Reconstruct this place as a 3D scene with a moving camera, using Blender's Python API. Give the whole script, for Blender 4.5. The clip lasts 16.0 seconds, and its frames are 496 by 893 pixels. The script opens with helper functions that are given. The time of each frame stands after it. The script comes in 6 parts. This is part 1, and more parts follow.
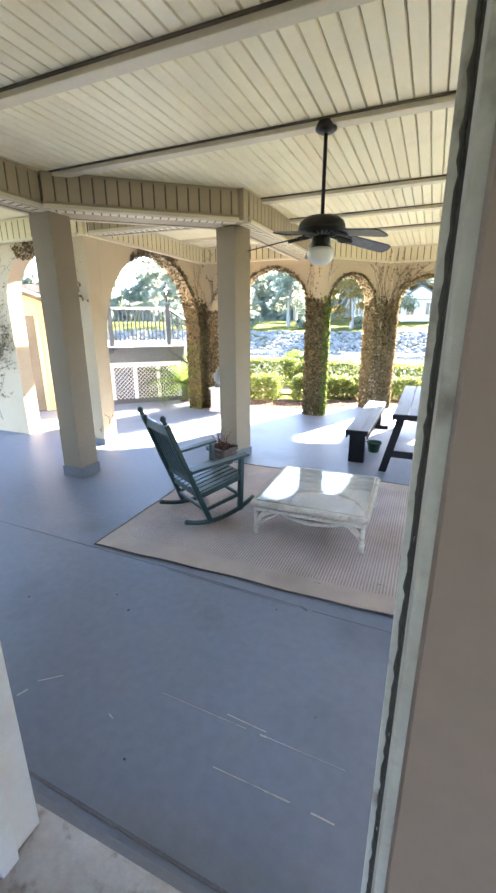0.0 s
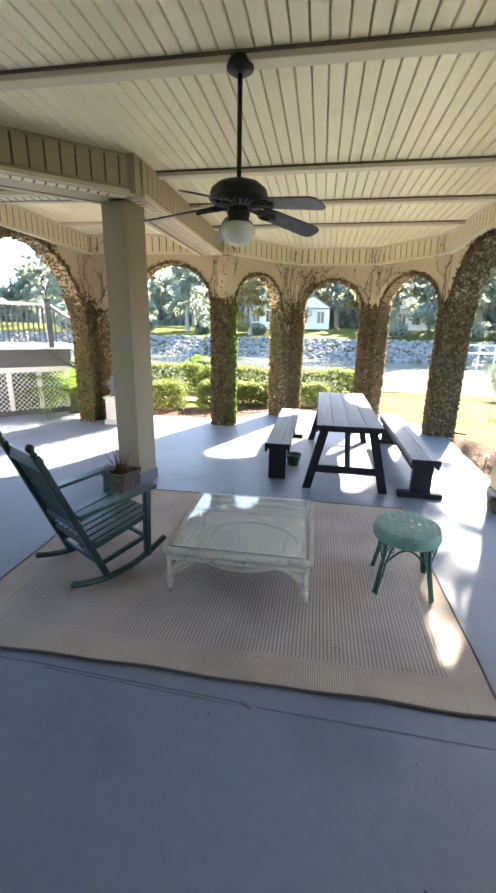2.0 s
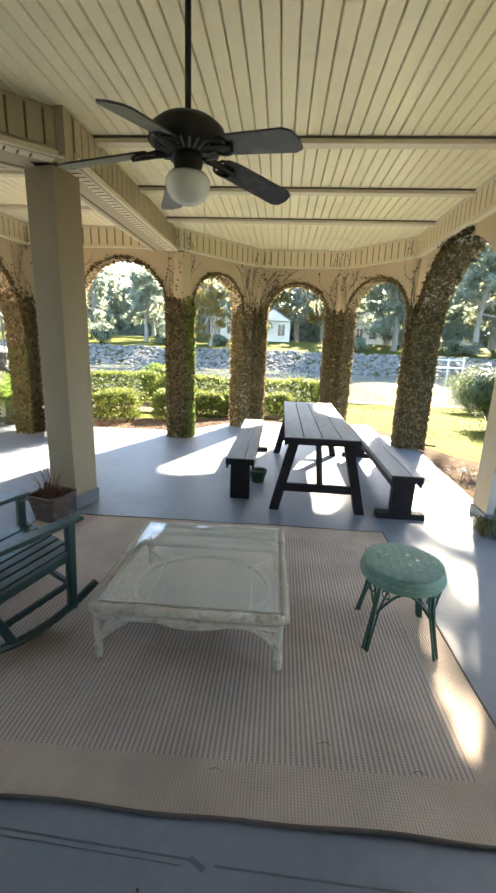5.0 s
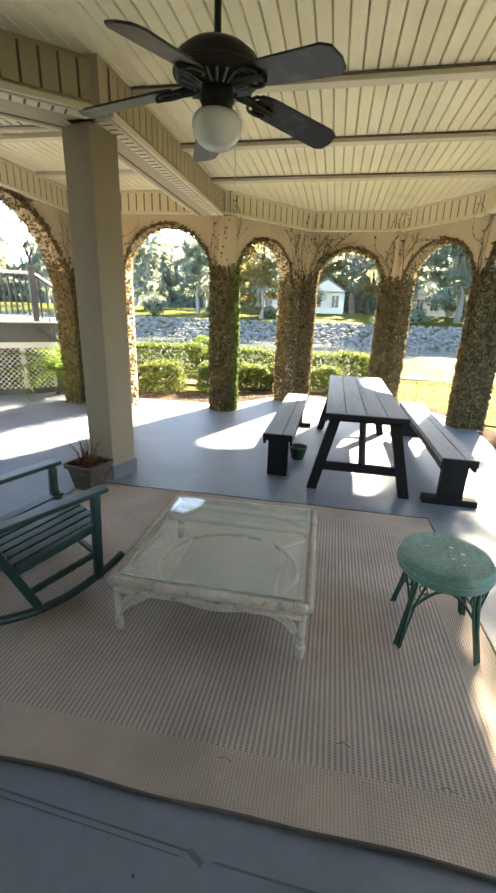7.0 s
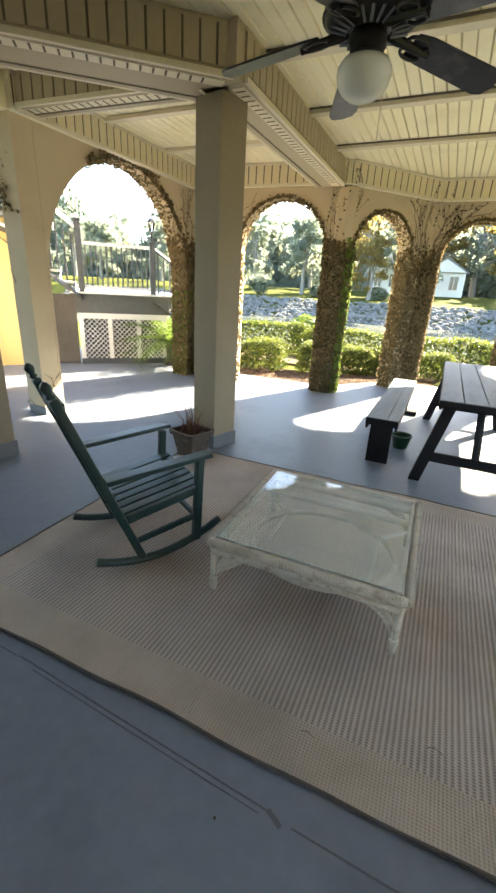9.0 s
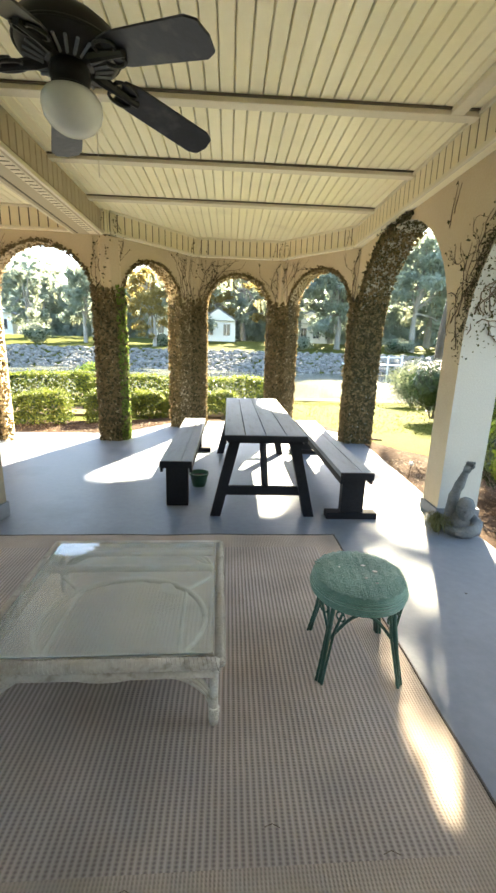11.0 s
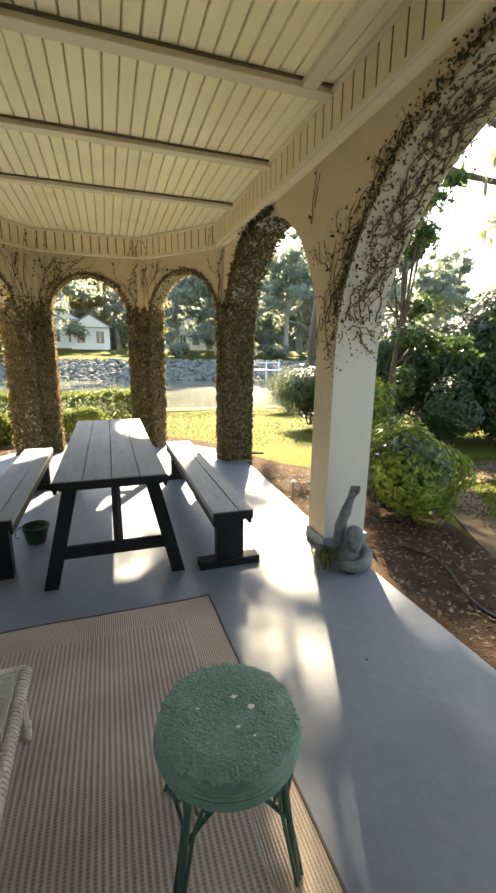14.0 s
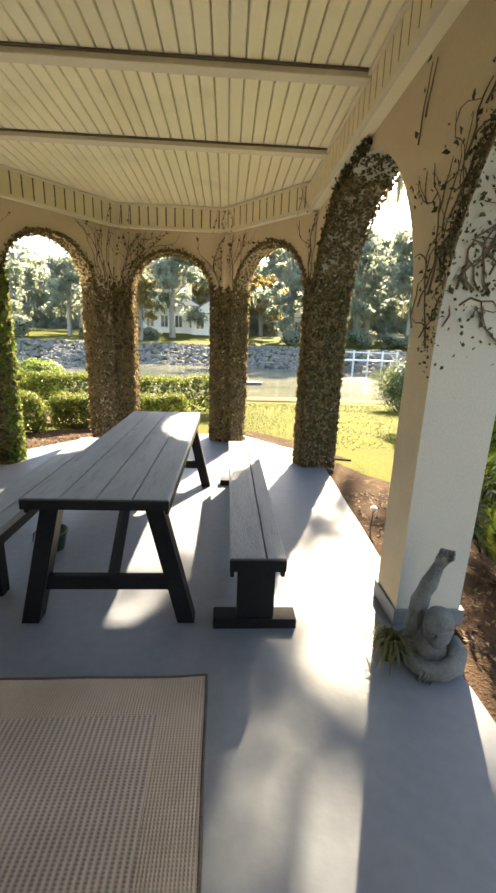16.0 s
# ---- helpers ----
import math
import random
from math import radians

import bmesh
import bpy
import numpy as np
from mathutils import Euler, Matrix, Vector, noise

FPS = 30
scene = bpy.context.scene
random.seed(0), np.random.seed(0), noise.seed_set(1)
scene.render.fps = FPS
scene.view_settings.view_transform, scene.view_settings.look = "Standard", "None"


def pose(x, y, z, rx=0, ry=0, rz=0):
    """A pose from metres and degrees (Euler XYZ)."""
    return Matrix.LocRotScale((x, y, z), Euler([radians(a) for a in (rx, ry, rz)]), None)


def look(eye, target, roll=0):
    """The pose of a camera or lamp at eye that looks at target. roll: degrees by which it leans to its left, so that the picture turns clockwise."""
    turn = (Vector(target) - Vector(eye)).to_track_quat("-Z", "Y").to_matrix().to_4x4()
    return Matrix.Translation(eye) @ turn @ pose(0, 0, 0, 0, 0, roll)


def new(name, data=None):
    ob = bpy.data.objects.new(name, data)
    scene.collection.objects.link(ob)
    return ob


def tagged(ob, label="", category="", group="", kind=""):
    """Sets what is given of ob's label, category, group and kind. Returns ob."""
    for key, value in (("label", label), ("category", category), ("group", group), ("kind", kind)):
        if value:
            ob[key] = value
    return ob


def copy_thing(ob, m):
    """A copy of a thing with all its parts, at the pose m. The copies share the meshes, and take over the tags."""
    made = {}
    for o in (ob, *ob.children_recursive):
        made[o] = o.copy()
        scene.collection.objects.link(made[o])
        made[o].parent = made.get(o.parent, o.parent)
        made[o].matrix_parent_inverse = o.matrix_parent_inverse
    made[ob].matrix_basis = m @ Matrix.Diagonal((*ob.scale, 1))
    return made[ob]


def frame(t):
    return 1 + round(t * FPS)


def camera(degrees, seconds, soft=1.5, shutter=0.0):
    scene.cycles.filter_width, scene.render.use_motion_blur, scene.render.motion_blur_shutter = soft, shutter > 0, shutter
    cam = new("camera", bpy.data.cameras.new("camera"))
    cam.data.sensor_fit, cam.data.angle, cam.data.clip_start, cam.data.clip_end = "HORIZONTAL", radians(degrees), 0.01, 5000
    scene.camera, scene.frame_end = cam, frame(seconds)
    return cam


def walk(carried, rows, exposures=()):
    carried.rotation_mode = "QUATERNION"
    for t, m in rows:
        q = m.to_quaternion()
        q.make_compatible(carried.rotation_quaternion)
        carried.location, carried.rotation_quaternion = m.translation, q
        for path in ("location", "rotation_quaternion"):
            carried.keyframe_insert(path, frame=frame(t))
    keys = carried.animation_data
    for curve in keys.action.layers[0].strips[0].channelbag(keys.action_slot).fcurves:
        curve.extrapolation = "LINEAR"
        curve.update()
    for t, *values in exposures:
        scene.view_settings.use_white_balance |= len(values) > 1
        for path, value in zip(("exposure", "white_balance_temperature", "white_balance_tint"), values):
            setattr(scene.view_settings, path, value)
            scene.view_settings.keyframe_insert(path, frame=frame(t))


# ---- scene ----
cam = camera(62.4, 16.0, 2.7)
PATH = [
    (0, (1.327, 0.475, 1.777), (0.564, 2.231, 1.197), -0.2),
    (0.5, (1.151, 0.629, 1.747), (0.517, 2.432, 1.16), 0.6),
    (1, (1.04, 0.784, 1.712), (0.533, 2.624, 1.117), 0.9),
    (1.5, (0.985, 0.98, 1.703), (0.581, 2.852, 1.123), 0.8),
    (2, (1.005, 1.168, 1.707), (0.686, 3.064, 1.155), 1.1),
    (2.5, (1.01, 1.254, 1.695), (0.748, 3.164, 1.162), 1.4),
    (3, (0.964, 1.371, 1.677), (0.752, 3.291, 1.158), 1.8),
    (3.5, (0.936, 1.495, 1.661), (0.763, 3.423, 1.157), 2.1),
    (4, (0.928, 1.572, 1.651), (0.794, 3.508, 1.169), 2.2),
    (6.5, (1.005, 1.968, 1.466), (0.8, 3.875, 0.899), 1.1),
    (7, (1.025, 1.925, 1.541), (0.663, 3.793, 0.923), 2.0),
    (7.5, (1.009, 1.894, 1.522), (0.468, 3.702, 0.859), 2.8),
    (8, (0.993, 1.858, 1.519), (0.288, 3.592, 0.815), 3.2),
    (8.2, (0.987, 1.869, 1.509), (0.221, 3.566, 0.779), 3.3),
    (10.3, (0.878, 2.115, 1.421), (0.299, 3.938, 0.839), 2.4),
    (10.5, (0.963, 2.153, 1.401), (0.578, 4.041, 0.864), 2.3),
    (11, (1.039, 2.151, 1.47), (1.141, 4.089, 0.99), 1.7),
    (11.5, (1.103, 2.188, 1.548), (1.548, 4.082, 1.083), 0.8),
    (12, (1.197, 2.284, 1.563), (1.884, 4.107, 1.109), 0.9),
    (12.5, (1.253, 2.361, 1.531), (2.05, 4.138, 1.078), 1.1),
    (13, (1.27, 2.527, 1.519), (2.068, 4.304, 1.064), 1.0),
    (13.5, (1.295, 2.697, 1.53), (2.032, 4.501, 1.081), 0.7),
    (14, (1.379, 2.84, 1.519), (2.005, 4.688, 1.079), 0.7),
    (14.5, (1.56, 2.992, 1.529), (2.075, 4.871, 1.079), 1.1),
    (15, (1.705, 3.158, 1.505), (2.094, 5.063, 1.034), 1.6),
    (15.5, (1.813, 3.394, 1.501), (2.067, 5.317, 1.011), 2.0),
    (16, (1.971, 3.58, 1.512), (2.081, 5.512, 1.006), 2.0),
]
walk(cam, [(t, look(eye, target, roll)) for t, eye, target, roll in PATH],
     [(0, 4.6, 6000, 14), (0.5, 4.3, 6000, 14), (1.5, 3.98, 6050, 12), (4, 3.72, 6500, 7), (8, 3.66, 6900, 7), (10.5, 3.84, 6900, 5), (12.5, 3.36, 7250, 6), (16, 3.1, 7650, 10)])

# ---- world, sun, exposure ----
SUN_AZ, SUN_EL = radians(22.0), radians(34.5)
world = bpy.data.worlds.new("world")
scene.world = world
world.use_nodes = True
wn, wl = world.node_tree.nodes, world.node_tree.links
sky = wn.new("ShaderNodeTexSky")
sky.sky_type, sky.sun_disc = "NISHITA", False
sky.sun_elevation, sky.sun_rotation = SUN_EL, SUN_AZ
wn["Background"].inputs["Strength"].default_value = 0.086
wl.new(sky.outputs[0], wn["Background"].inputs["Color"])
sun = new("sun", bpy.data.lights.new("sun", "SUN"))
sun.data.energy, sun.data.angle, sun.data.color = 5.0, radians(0.9), (1.0, 0.87, 0.66)
sun.matrix_world = look((0, 0, 20), (-math.sin(SUN_AZ) * math.cos(SUN_EL), -math.cos(SUN_AZ) * math.cos(SUN_EL), 20 - math.sin(SUN_EL)))


# ---- materials ----
def mat(name, c1, c2, rough=0.7, big=1.2, fine=25.0, bump=0.15, metal=0.0, c3=None, stain=0.0, island=0.0, objrand=0.0, spec=0.5, stretch=(1, 1, 1)):
    """Two-scale noise between c1 and c2, optional stains of c3, fine relief, and variation by island or object."""
    m = bpy.data.materials.new(name)
    m.use_nodes = True
    n, l = m.node_tree.nodes, m.node_tree.links
    b = n["Principled BSDF"]
    geo = n.new("ShaderNodeNewGeometry")
    mapn = n.new("ShaderNodeMapping")
    mapn.inputs["Scale"].default_value = stretch
    l.new(geo.outputs["Position"], mapn.inputs["Vector"])

    def tex(scale, detail=4.0):
        t = n.new("ShaderNodeTexNoise")
        t.inputs["Scale"].default_value, t.inputs["Detail"].default_value = scale, detail
        l.new(mapn.outputs[0], t.inputs["Vector"])
        return t.outputs["Fac"]

    def math_node(op, a, v):
        q = n.new("ShaderNodeMath")
        q.operation = op
        for k, s in enumerate((a, v)):
            if isinstance(s, (int, float)):
                q.inputs[k].default_value = s
            else:
                l.new(s, q.inputs[k])
        return q.outputs[0]

    def mix(f, a, c):
        q = n.new("ShaderNodeMix")
        q.data_type = "RGBA"
        for k, s in ((0, f), (6, a), (7, c)):
            if isinstance(s, tuple):
                q.inputs[k].default_value = (*s, 1)
            elif isinstance(s, (int, float)):
                q.inputs[k].default_value = s
            else:
                l.new(s, q.inputs[k])
        return q.outputs[2]

    fac = math_node("ADD", math_node("MULTIPLY", tex(big), 0.65), math_node("MULTIPLY", tex(fine), 0.35))
    ramp = n.new("ShaderNodeMapRange")
    ramp.inputs["From Min"].default_value, ramp.inputs["From Max"].default_value = 0.32, 0.68
    l.new(fac, ramp.inputs["Value"])
    f = ramp.outputs[0]
    if island:
        f = math_node("ADD", math_node("MULTIPLY", f, 1 - island), math_node("MULTIPLY", geo.outputs["Random Per Island"], island))
    if objrand:
        oi = n.new("ShaderNodeObjectInfo")
        f = math_node("ADD", math_node("MULTIPLY", f, 1 - objrand), math_node("MULTIPLY", oi.outputs["Random"], objrand))
    col = mix(f, c1, c2)
    if c3:
        st = n.new("ShaderNodeMapRange")
        st.inputs["From Min"].default_value, st.inputs["From Max"].default_value = 0.56, 0.72
        l.new(tex(big * 2.7, 7.0), st.inputs["Value"])
        col = mix(math_node("MULTIPLY", st.outputs[0], stain), col, c3)
    l.new(col, b.inputs["Base Color"])
    rr = n.new("ShaderNodeMapRange")
    rr.inputs["To Min"].default_value, rr.inputs["To Max"].default_value = max(0.02, rough - 0.1), min(1, rough + 0.12)
    l.new(fac, rr.inputs["Value"])
    l.new(rr.outputs[0], b.inputs["Roughness"])
    b.inputs["Metallic"].default_value = metal
    b.inputs["Specular IOR Level"].default_value = spec
    if bump:
        bp = n.new("ShaderNodeBump")
        bp.inputs["Strength"].default_value, bp.inputs["Distance"].default_value = bump, 0.02
        l.new(tex(fine * 1.6, 6.0), bp.inputs["Height"])
        l.new(bp.outputs[0], b.inputs["Normal"])
    return m


def leafy(name, c1, c2, trans=0.35, rough=0.5, spec=0.3):
    """Leaves: colour by leaf, some light through them."""
    m = mat(name, c1, c2, rough, 0.9, 8.0, 0.0, island=0.65, spec=spec)
    n, l = m.node_tree.nodes, m.node_tree.links
    b, out = n["Principled BSDF"], n["Material Output"]
    tr, mx = n.new("ShaderNodeBsdfTranslucent"), n.new("ShaderNodeMixShader")
    l.new(b.inputs["Base Color"].links[0].from_socket, tr.inputs["Color"])
    mx.inputs[0].default_value = trans
    l.new(b.outputs[0], mx.inputs[1])
    l.new(tr.outputs[0], mx.inputs[2])
    l.new(mx.outputs[0], out.inputs["Surface"])
    return m


def striped(name, c1, c2, width, axis=0, rough=0.85, bump=0.6):
    """Woven ribs: stripes of a given width across one axis."""
    m = mat(name, c1, c1, rough, 1.5, 120.0, 0.2)
    n, l = m.node_tree.nodes, m.node_tree.links
    b = n["Principled BSDF"]
    w = n.new("ShaderNodeTexWave")
    w.wave_type, w.bands_direction = "BANDS", "XY"[axis]
    w.inputs["Scale"].default_value, w.inputs["Distortion"].default_value = 0.314 / width, 0.25
    w.inputs["Detail Scale"].default_value = 0.6
    geo = n.new("ShaderNodeNewGeometry")
    l.new(geo.outputs["Position"], w.inputs["Vector"])
    w2 = n.new("ShaderNodeTexWave")
    w2.wave_type, w2.bands_direction = "BANDS", "YX"[axis]
    w2.inputs["Scale"].default_value = 0.314 / 0.011
    l.new(geo.outputs["Position"], w2.inputs["Vector"])
    mul = n.new("ShaderNodeMath")
    mul.operation = "MULTIPLY"
    l.new(w.outputs["Fac"], mul.inputs[0])
    mr = n.new("ShaderNodeMapRange")
    mr.inputs["To Min"].default_value = 0.55
    l.new(w2.outputs["Fac"], mr.inputs["Value"])
    l.new(mr.outputs[0], mul.inputs[1])
    nz = n.new("ShaderNodeTexNoise")
    nz.inputs["Scale"].default_value, nz.inputs["Detail"].default_value = 2.2, 5.0
    l.new(geo.outputs["Position"], nz.inputs["Vector"])
    q = n.new("ShaderNodeMix")
    q.data_type = "RGBA"
    q.inputs[6].default_value, q.inputs[7].default_value = (*c1, 1), (*c2, 1)
    l.new(mul.outputs[0], q.inputs[0])
    q2 = n.new("ShaderNodeMix")
    q2.data_type, q2.blend_type = "RGBA", "MULTIPLY"
    q2.inputs[0].default_value = 0.5
    l.new(q.outputs[2], q2.inputs[6])
    rg = n.new("ShaderNodeMapRange")
    rg.inputs["From Min"].default_value, rg.inputs["From Max"].default_value, rg.inputs["To Min"].default_value = 0.35, 0.6, 0.55
    l.new(nz.outputs["Fac"], rg.inputs["Value"])
    l.new(rg.outputs[0], q2.inputs[7])
    l.new(q2.outputs[2], b.inputs["Base Color"])
    bp = n.new("ShaderNodeBump")
    bp.inputs["Strength"].default_value, bp.inputs["Distance"].default_value = bump, 0.004
    l.new(mul.outputs[0], bp.inputs["Height"])
    l.new(bp.outputs[0], b.inputs["Normal"])
    return m


def glass(name, tint=(0.93, 0.98, 0.97), rough=0.02):
    m = bpy.data.materials.new(name)
    m.use_nodes = True
    b = m.node_tree.nodes["Principled BSDF"]
    b.inputs["Base Color"].default_value = (*tint, 1)
    b.inputs["Roughness"].default_value, b.inputs["Transmission Weight"].default_value, b.inputs["IOR"].default_value = rough, 1.0, 1.5
    return m


COLUMN = mat("tan_column_paint", (0.27, 0.215, 0.15), (0.33, 0.27, 0.195), 0.8, 0.8, 50, 0.2, c3=(0.28, 0.21, 0.14), stain=0.3)
STUCCO = mat("stucco", (0.53, 0.42, 0.28), (0.62, 0.51, 0.36), 0.9, 0.8, 60, 0.25, c3=(0.42, 0.33, 0.22), stain=0.35)
# House wall stucco; on the garden reveals its paleness stands for skylight.
STUCCO_PALE = mat("pale_and_skylit_stucco", (0.40, 0.385, 0.355), (0.48, 0.465, 0.435), 0.9, 0.9, 60, 0.2, c3=(0.36, 0.30, 0.22), stain=0.3)
CREAM = mat("cream_paint", (0.85, 0.755, 0.51), (0.91, 0.84, 0.61), 0.38, 0.7, 30, 0.06, c3=(0.5, 0.42, 0.28), stain=0.25, island=0.3)
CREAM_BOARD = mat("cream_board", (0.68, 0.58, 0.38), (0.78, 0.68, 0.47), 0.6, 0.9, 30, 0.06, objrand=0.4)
# Darker copy of the cream boards: shade on the beams put into the colour.
SHADED_BOARD = mat("shaded_cream_board", (0.37, 0.30, 0.20), (0.45, 0.37, 0.25), 0.6, 0.9, 30, 0.06, objrand=0.4)
BATTEN = mat("batten_paint", (0.64, 0.57, 0.42), (0.74, 0.66, 0.50), 0.6, 1.2, 30, 0.08)
# Dark tone for gaps and slots; their shade is put into the colour.
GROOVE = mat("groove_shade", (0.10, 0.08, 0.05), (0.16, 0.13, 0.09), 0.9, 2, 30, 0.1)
FLOOR = mat("painted_concrete", (0.138, 0.158, 0.20), (0.195, 0.217, 0.26), 0.45, 0.45, 18, 0.05, c3=(0.10, 0.112, 0.138), stain=0.55, spec=0.18)
BASEGREY = mat("grey_base_paint", (0.13, 0.14, 0.16), (0.19, 0.20, 0.22), 0.6, 2, 30, 0.1)
WHITE = mat("white_paint", (0.72, 0.72, 0.70), (0.80, 0.80, 0.78), 0.45, 1.5, 30, 0.06, c3=(0.5, 0.45, 0.38), stain=0.3)
WORN_WHITE = mat("worn_white_paint", (0.33, 0.295, 0.26), (0.47, 0.43, 0.39), 0.7, 6, 40, 0.3, c3=(0.14, 0.11, 0.09), stain=0.8)
BROWN_WALL = mat("brown_wall", (0.175, 0.118, 0.092), (0.215, 0.146, 0.116), 0.7, 1.2, 30, 0.05)
INNER = mat("inner_wall", (0.35, 0.28, 0.22), (0.42, 0.34, 0.27), 0.8, 1, 30, 0.05)
DARKWOOD = mat("dark_inner_floor", (0.10, 0.06, 0.04), (0.17, 0.10, 0.06), 0.4, 2, 20, 0.05)
RUBBER = mat("dark_weatherstrip", (0.02, 0.018, 0.016), (0.06, 0.05, 0.045), 0.8, 8, 60, 0.3)
BLACK = mat("black_paint", (0.007, 0.007, 0.009), (0.016, 0.016, 0.020), 0.6, 3, 40, 0.1, spec=0.12)
FANBLACK = mat("fan_black_metal", (0.010, 0.009, 0.009), (0.022, 0.02, 0.02), 0.42, 6, 60, 0.03, spec=0.3)
BLADE = mat("fan_blade", (0.012, 0.012, 0.015), (0.032, 0.032, 0.04), 0.36, 4, 40, 0.05, c3=(0.25, 0.24, 0.2), stain=0.22)
GREEN = mat("dark_green_paint", (0.006, 0.022, 0.021), (0.013, 0.038, 0.036), 0.36, 3, 40, 0.08, c3=(0.03, 0.065, 0.065), stain=0.3)
STOOLGREEN = mat("green_wicker_paint", (0.048, 0.135, 0.115), (0.155, 0.29, 0.255), 0.42, 5, 80, 0.3, c3=(0.40, 0.48, 0.43), stain=0.3, island=0.35)
STOOLLEG = mat("green_rattan_paint", (0.016, 0.065, 0.052), (0.035, 0.11, 0.09), 0.5, 5, 60, 0.2)
WICKER = mat("white_rattan", (0.40, 0.35, 0.29), (0.60, 0.55, 0.485), 0.65, 9, 70, 0.35, c3=(0.20, 0.145, 0.10), stain=0.6)
PLANK = mat("weathered_white_plank", (0.115, 0.138, 0.178), (0.23, 0.262, 0.315), 0.5, 2.2, 26, 0.25, c3=(0.10, 0.10, 0.12), stain=0.5, objrand=0.25, stretch=(4, 0.6, 1), spec=0.2)
RUG_RIB = striped("rug_rib", (0.46, 0.385, 0.345), (0.205, 0.165, 0.15), 0.0215)
RUG_EDGE = striped("rug_border", (0.43, 0.35, 0.295), (0.34, 0.275, 0.23), 0.012)
RUG_BIND = mat("rug_binding", (0.05, 0.045, 0.042), (0.10, 0.085, 0.075), 0.9, 12, 150, 0.4)
GLASS = glass("table_glass")
# Pale diffuse layer: ceiling and sky reflection, besides dust, put in as colour.
gn, gl = GLASS.node_tree.nodes, GLASS.node_tree.links
dust_sheen, dmix, dtex, drng = gn.new("ShaderNodeBsdfDiffuse"), gn.new("ShaderNodeMixShader"), gn.new("ShaderNodeTexNoise"), gn.new("ShaderNodeMapRange")
dust_sheen.inputs["Color"].default_value = (0.74, 0.79, 0.79, 1)
dtex.inputs["Scale"].default_value, dtex.inputs["Detail"].default_value = 3.0, 6.0
drng.inputs["From Min"].default_value, drng.inputs["From Max"].default_value = 0.3, 0.7
drng.inputs["To Min"].default_value, drng.inputs["To Max"].default_value = 0.17, 0.31
gl.new(dtex.outputs["Fac"], drng.inputs["Value"])
gl.new(drng.outputs[0], dmix.inputs[0])
gl.new(gn["Principled BSDF"].outputs[0], dmix.inputs[1])
gl.new(dust_sheen.outputs[0], dmix.inputs[2])
gl.new(dmix.outputs[0], gn["Material Output"].inputs["Surface"])
GLOBE = mat("milk_glass", (0.62, 0.60, 0.55), (0.70, 0.68, 0.62), 0.25, 2, 20, 0.0)
TERRA = mat("weathered_terracotta", (0.055, 0.040, 0.032), (0.105, 0.08, 0.066), 0.85, 6, 60, 0.3, c3=(0.3, 0.27, 0.24), stain=0.4)
SOIL = mat("potting_soil", (0.03, 0.02, 0.014), (0.06, 0.04, 0.03), 0.95, 8, 50, 0.6)
GREENPOT = mat("green_plastic", (0.012, 0.05, 0.022), (0.02, 0.075, 0.035), 0.4, 4, 40, 0.03)
BLACKPOT = mat("black_plastic", (0.012, 0.012, 0.012), (0.028, 0.027, 0.026), 0.45, 4, 40, 0.05)
STONE = mat("grey_cast_stone", (0.08, 0.09, 0.10), (0.19, 0.20, 0.21), 0.9, 9, 70, 0.5, c3=(0.07, 0.08, 0.06), stain=0.5)
PEDESTAL = mat("white_pedestal", (0.62, 0.60, 0.56), (0.74, 0.72, 0.68), 0.7, 3, 40, 0.15)
LAWN = mat("lawn", (0.05, 0.06, 0.010), (0.095, 0.10, 0.020), 0.9, 0.6, 14, 0.6, spec=0.05, c3=(0.10, 0.078, 0.025), stain=0.5)
MULCH = mat("mulch", (0.03, 0.019, 0.013), (0.08, 0.052, 0.036), 0.95, 3, 40, 0.9, spec=0.05, c3=(0.17, 0.12, 0.085), stain=0.5)
CHIP = mat("fallen_leaf", (0.05, 0.03, 0.018), (0.20, 0.135, 0.085), 0.8, 3, 20, 0.1, island=0.8)
PATH_DIRT = mat("sandy_dirt", (0.085, 0.062, 0.041), (0.135, 0.102, 0.07), 0.95, 1.5, 30, 0.4, spec=0.05, c3=(0.05, 0.036, 0.025), stain=0.5)
WATER = mat("river_water", (0.10, 0.11, 0.08), (0.16, 0.165, 0.125), 0.14, 0.15, 1.6, 0.35, stretch=(0.5, 1.2, 1))
RIPRAP = mat("riprap_stone", (0.12, 0.12, 0.115), (0.25, 0.245, 0.23), 0.9, 3, 20, 0.4, island=0.6, c3=(0.12, 0.11, 0.1), stain=0.4, spec=0.1)
# Bark of the far-bank trees, lightened to put distance haze into its colour.
HAZE_BARK = mat("haze_paled_bark", (0.20, 0.19, 0.17), (0.32, 0.30, 0.27), 0.95, 1, 12, 0.5, stretch=(1, 1, 0.25))
SHORE = mat("sandy_shore", (0.05, 0.043, 0.027), (0.09, 0.076, 0.048), 0.9, 0.8, 12, 0.4, spec=0.08, c3=(0.13, 0.14, 0.06), stain=0.6)
JOINT = mat("floor_joint", (0.07, 0.075, 0.085), (0.12, 0.13, 0.15), 0.8, 6, 60, 0.2)
BARK = mat("bark", (0.05, 0.04, 0.032), (0.10, 0.082, 0.067), 0.95, 3, 30, 0.8, stretch=(1, 1, 0.25))
VINE = mat("vine_stem", (0.09, 0.062, 0.04), (0.17, 0.12, 0.085), 0.9, 6, 50, 0.3)
IVY_DRY = leafy("ivy_dry_leaf", (0.11, 0.088, 0.04), (0.31, 0.225, 0.13), 0.35, 0.8, 0.12)
IVY_GREEN = leafy("ivy_green_leaf", (0.08, 0.13, 0.025), (0.24, 0.32, 0.07), 0.5, 0.7, 0.15)
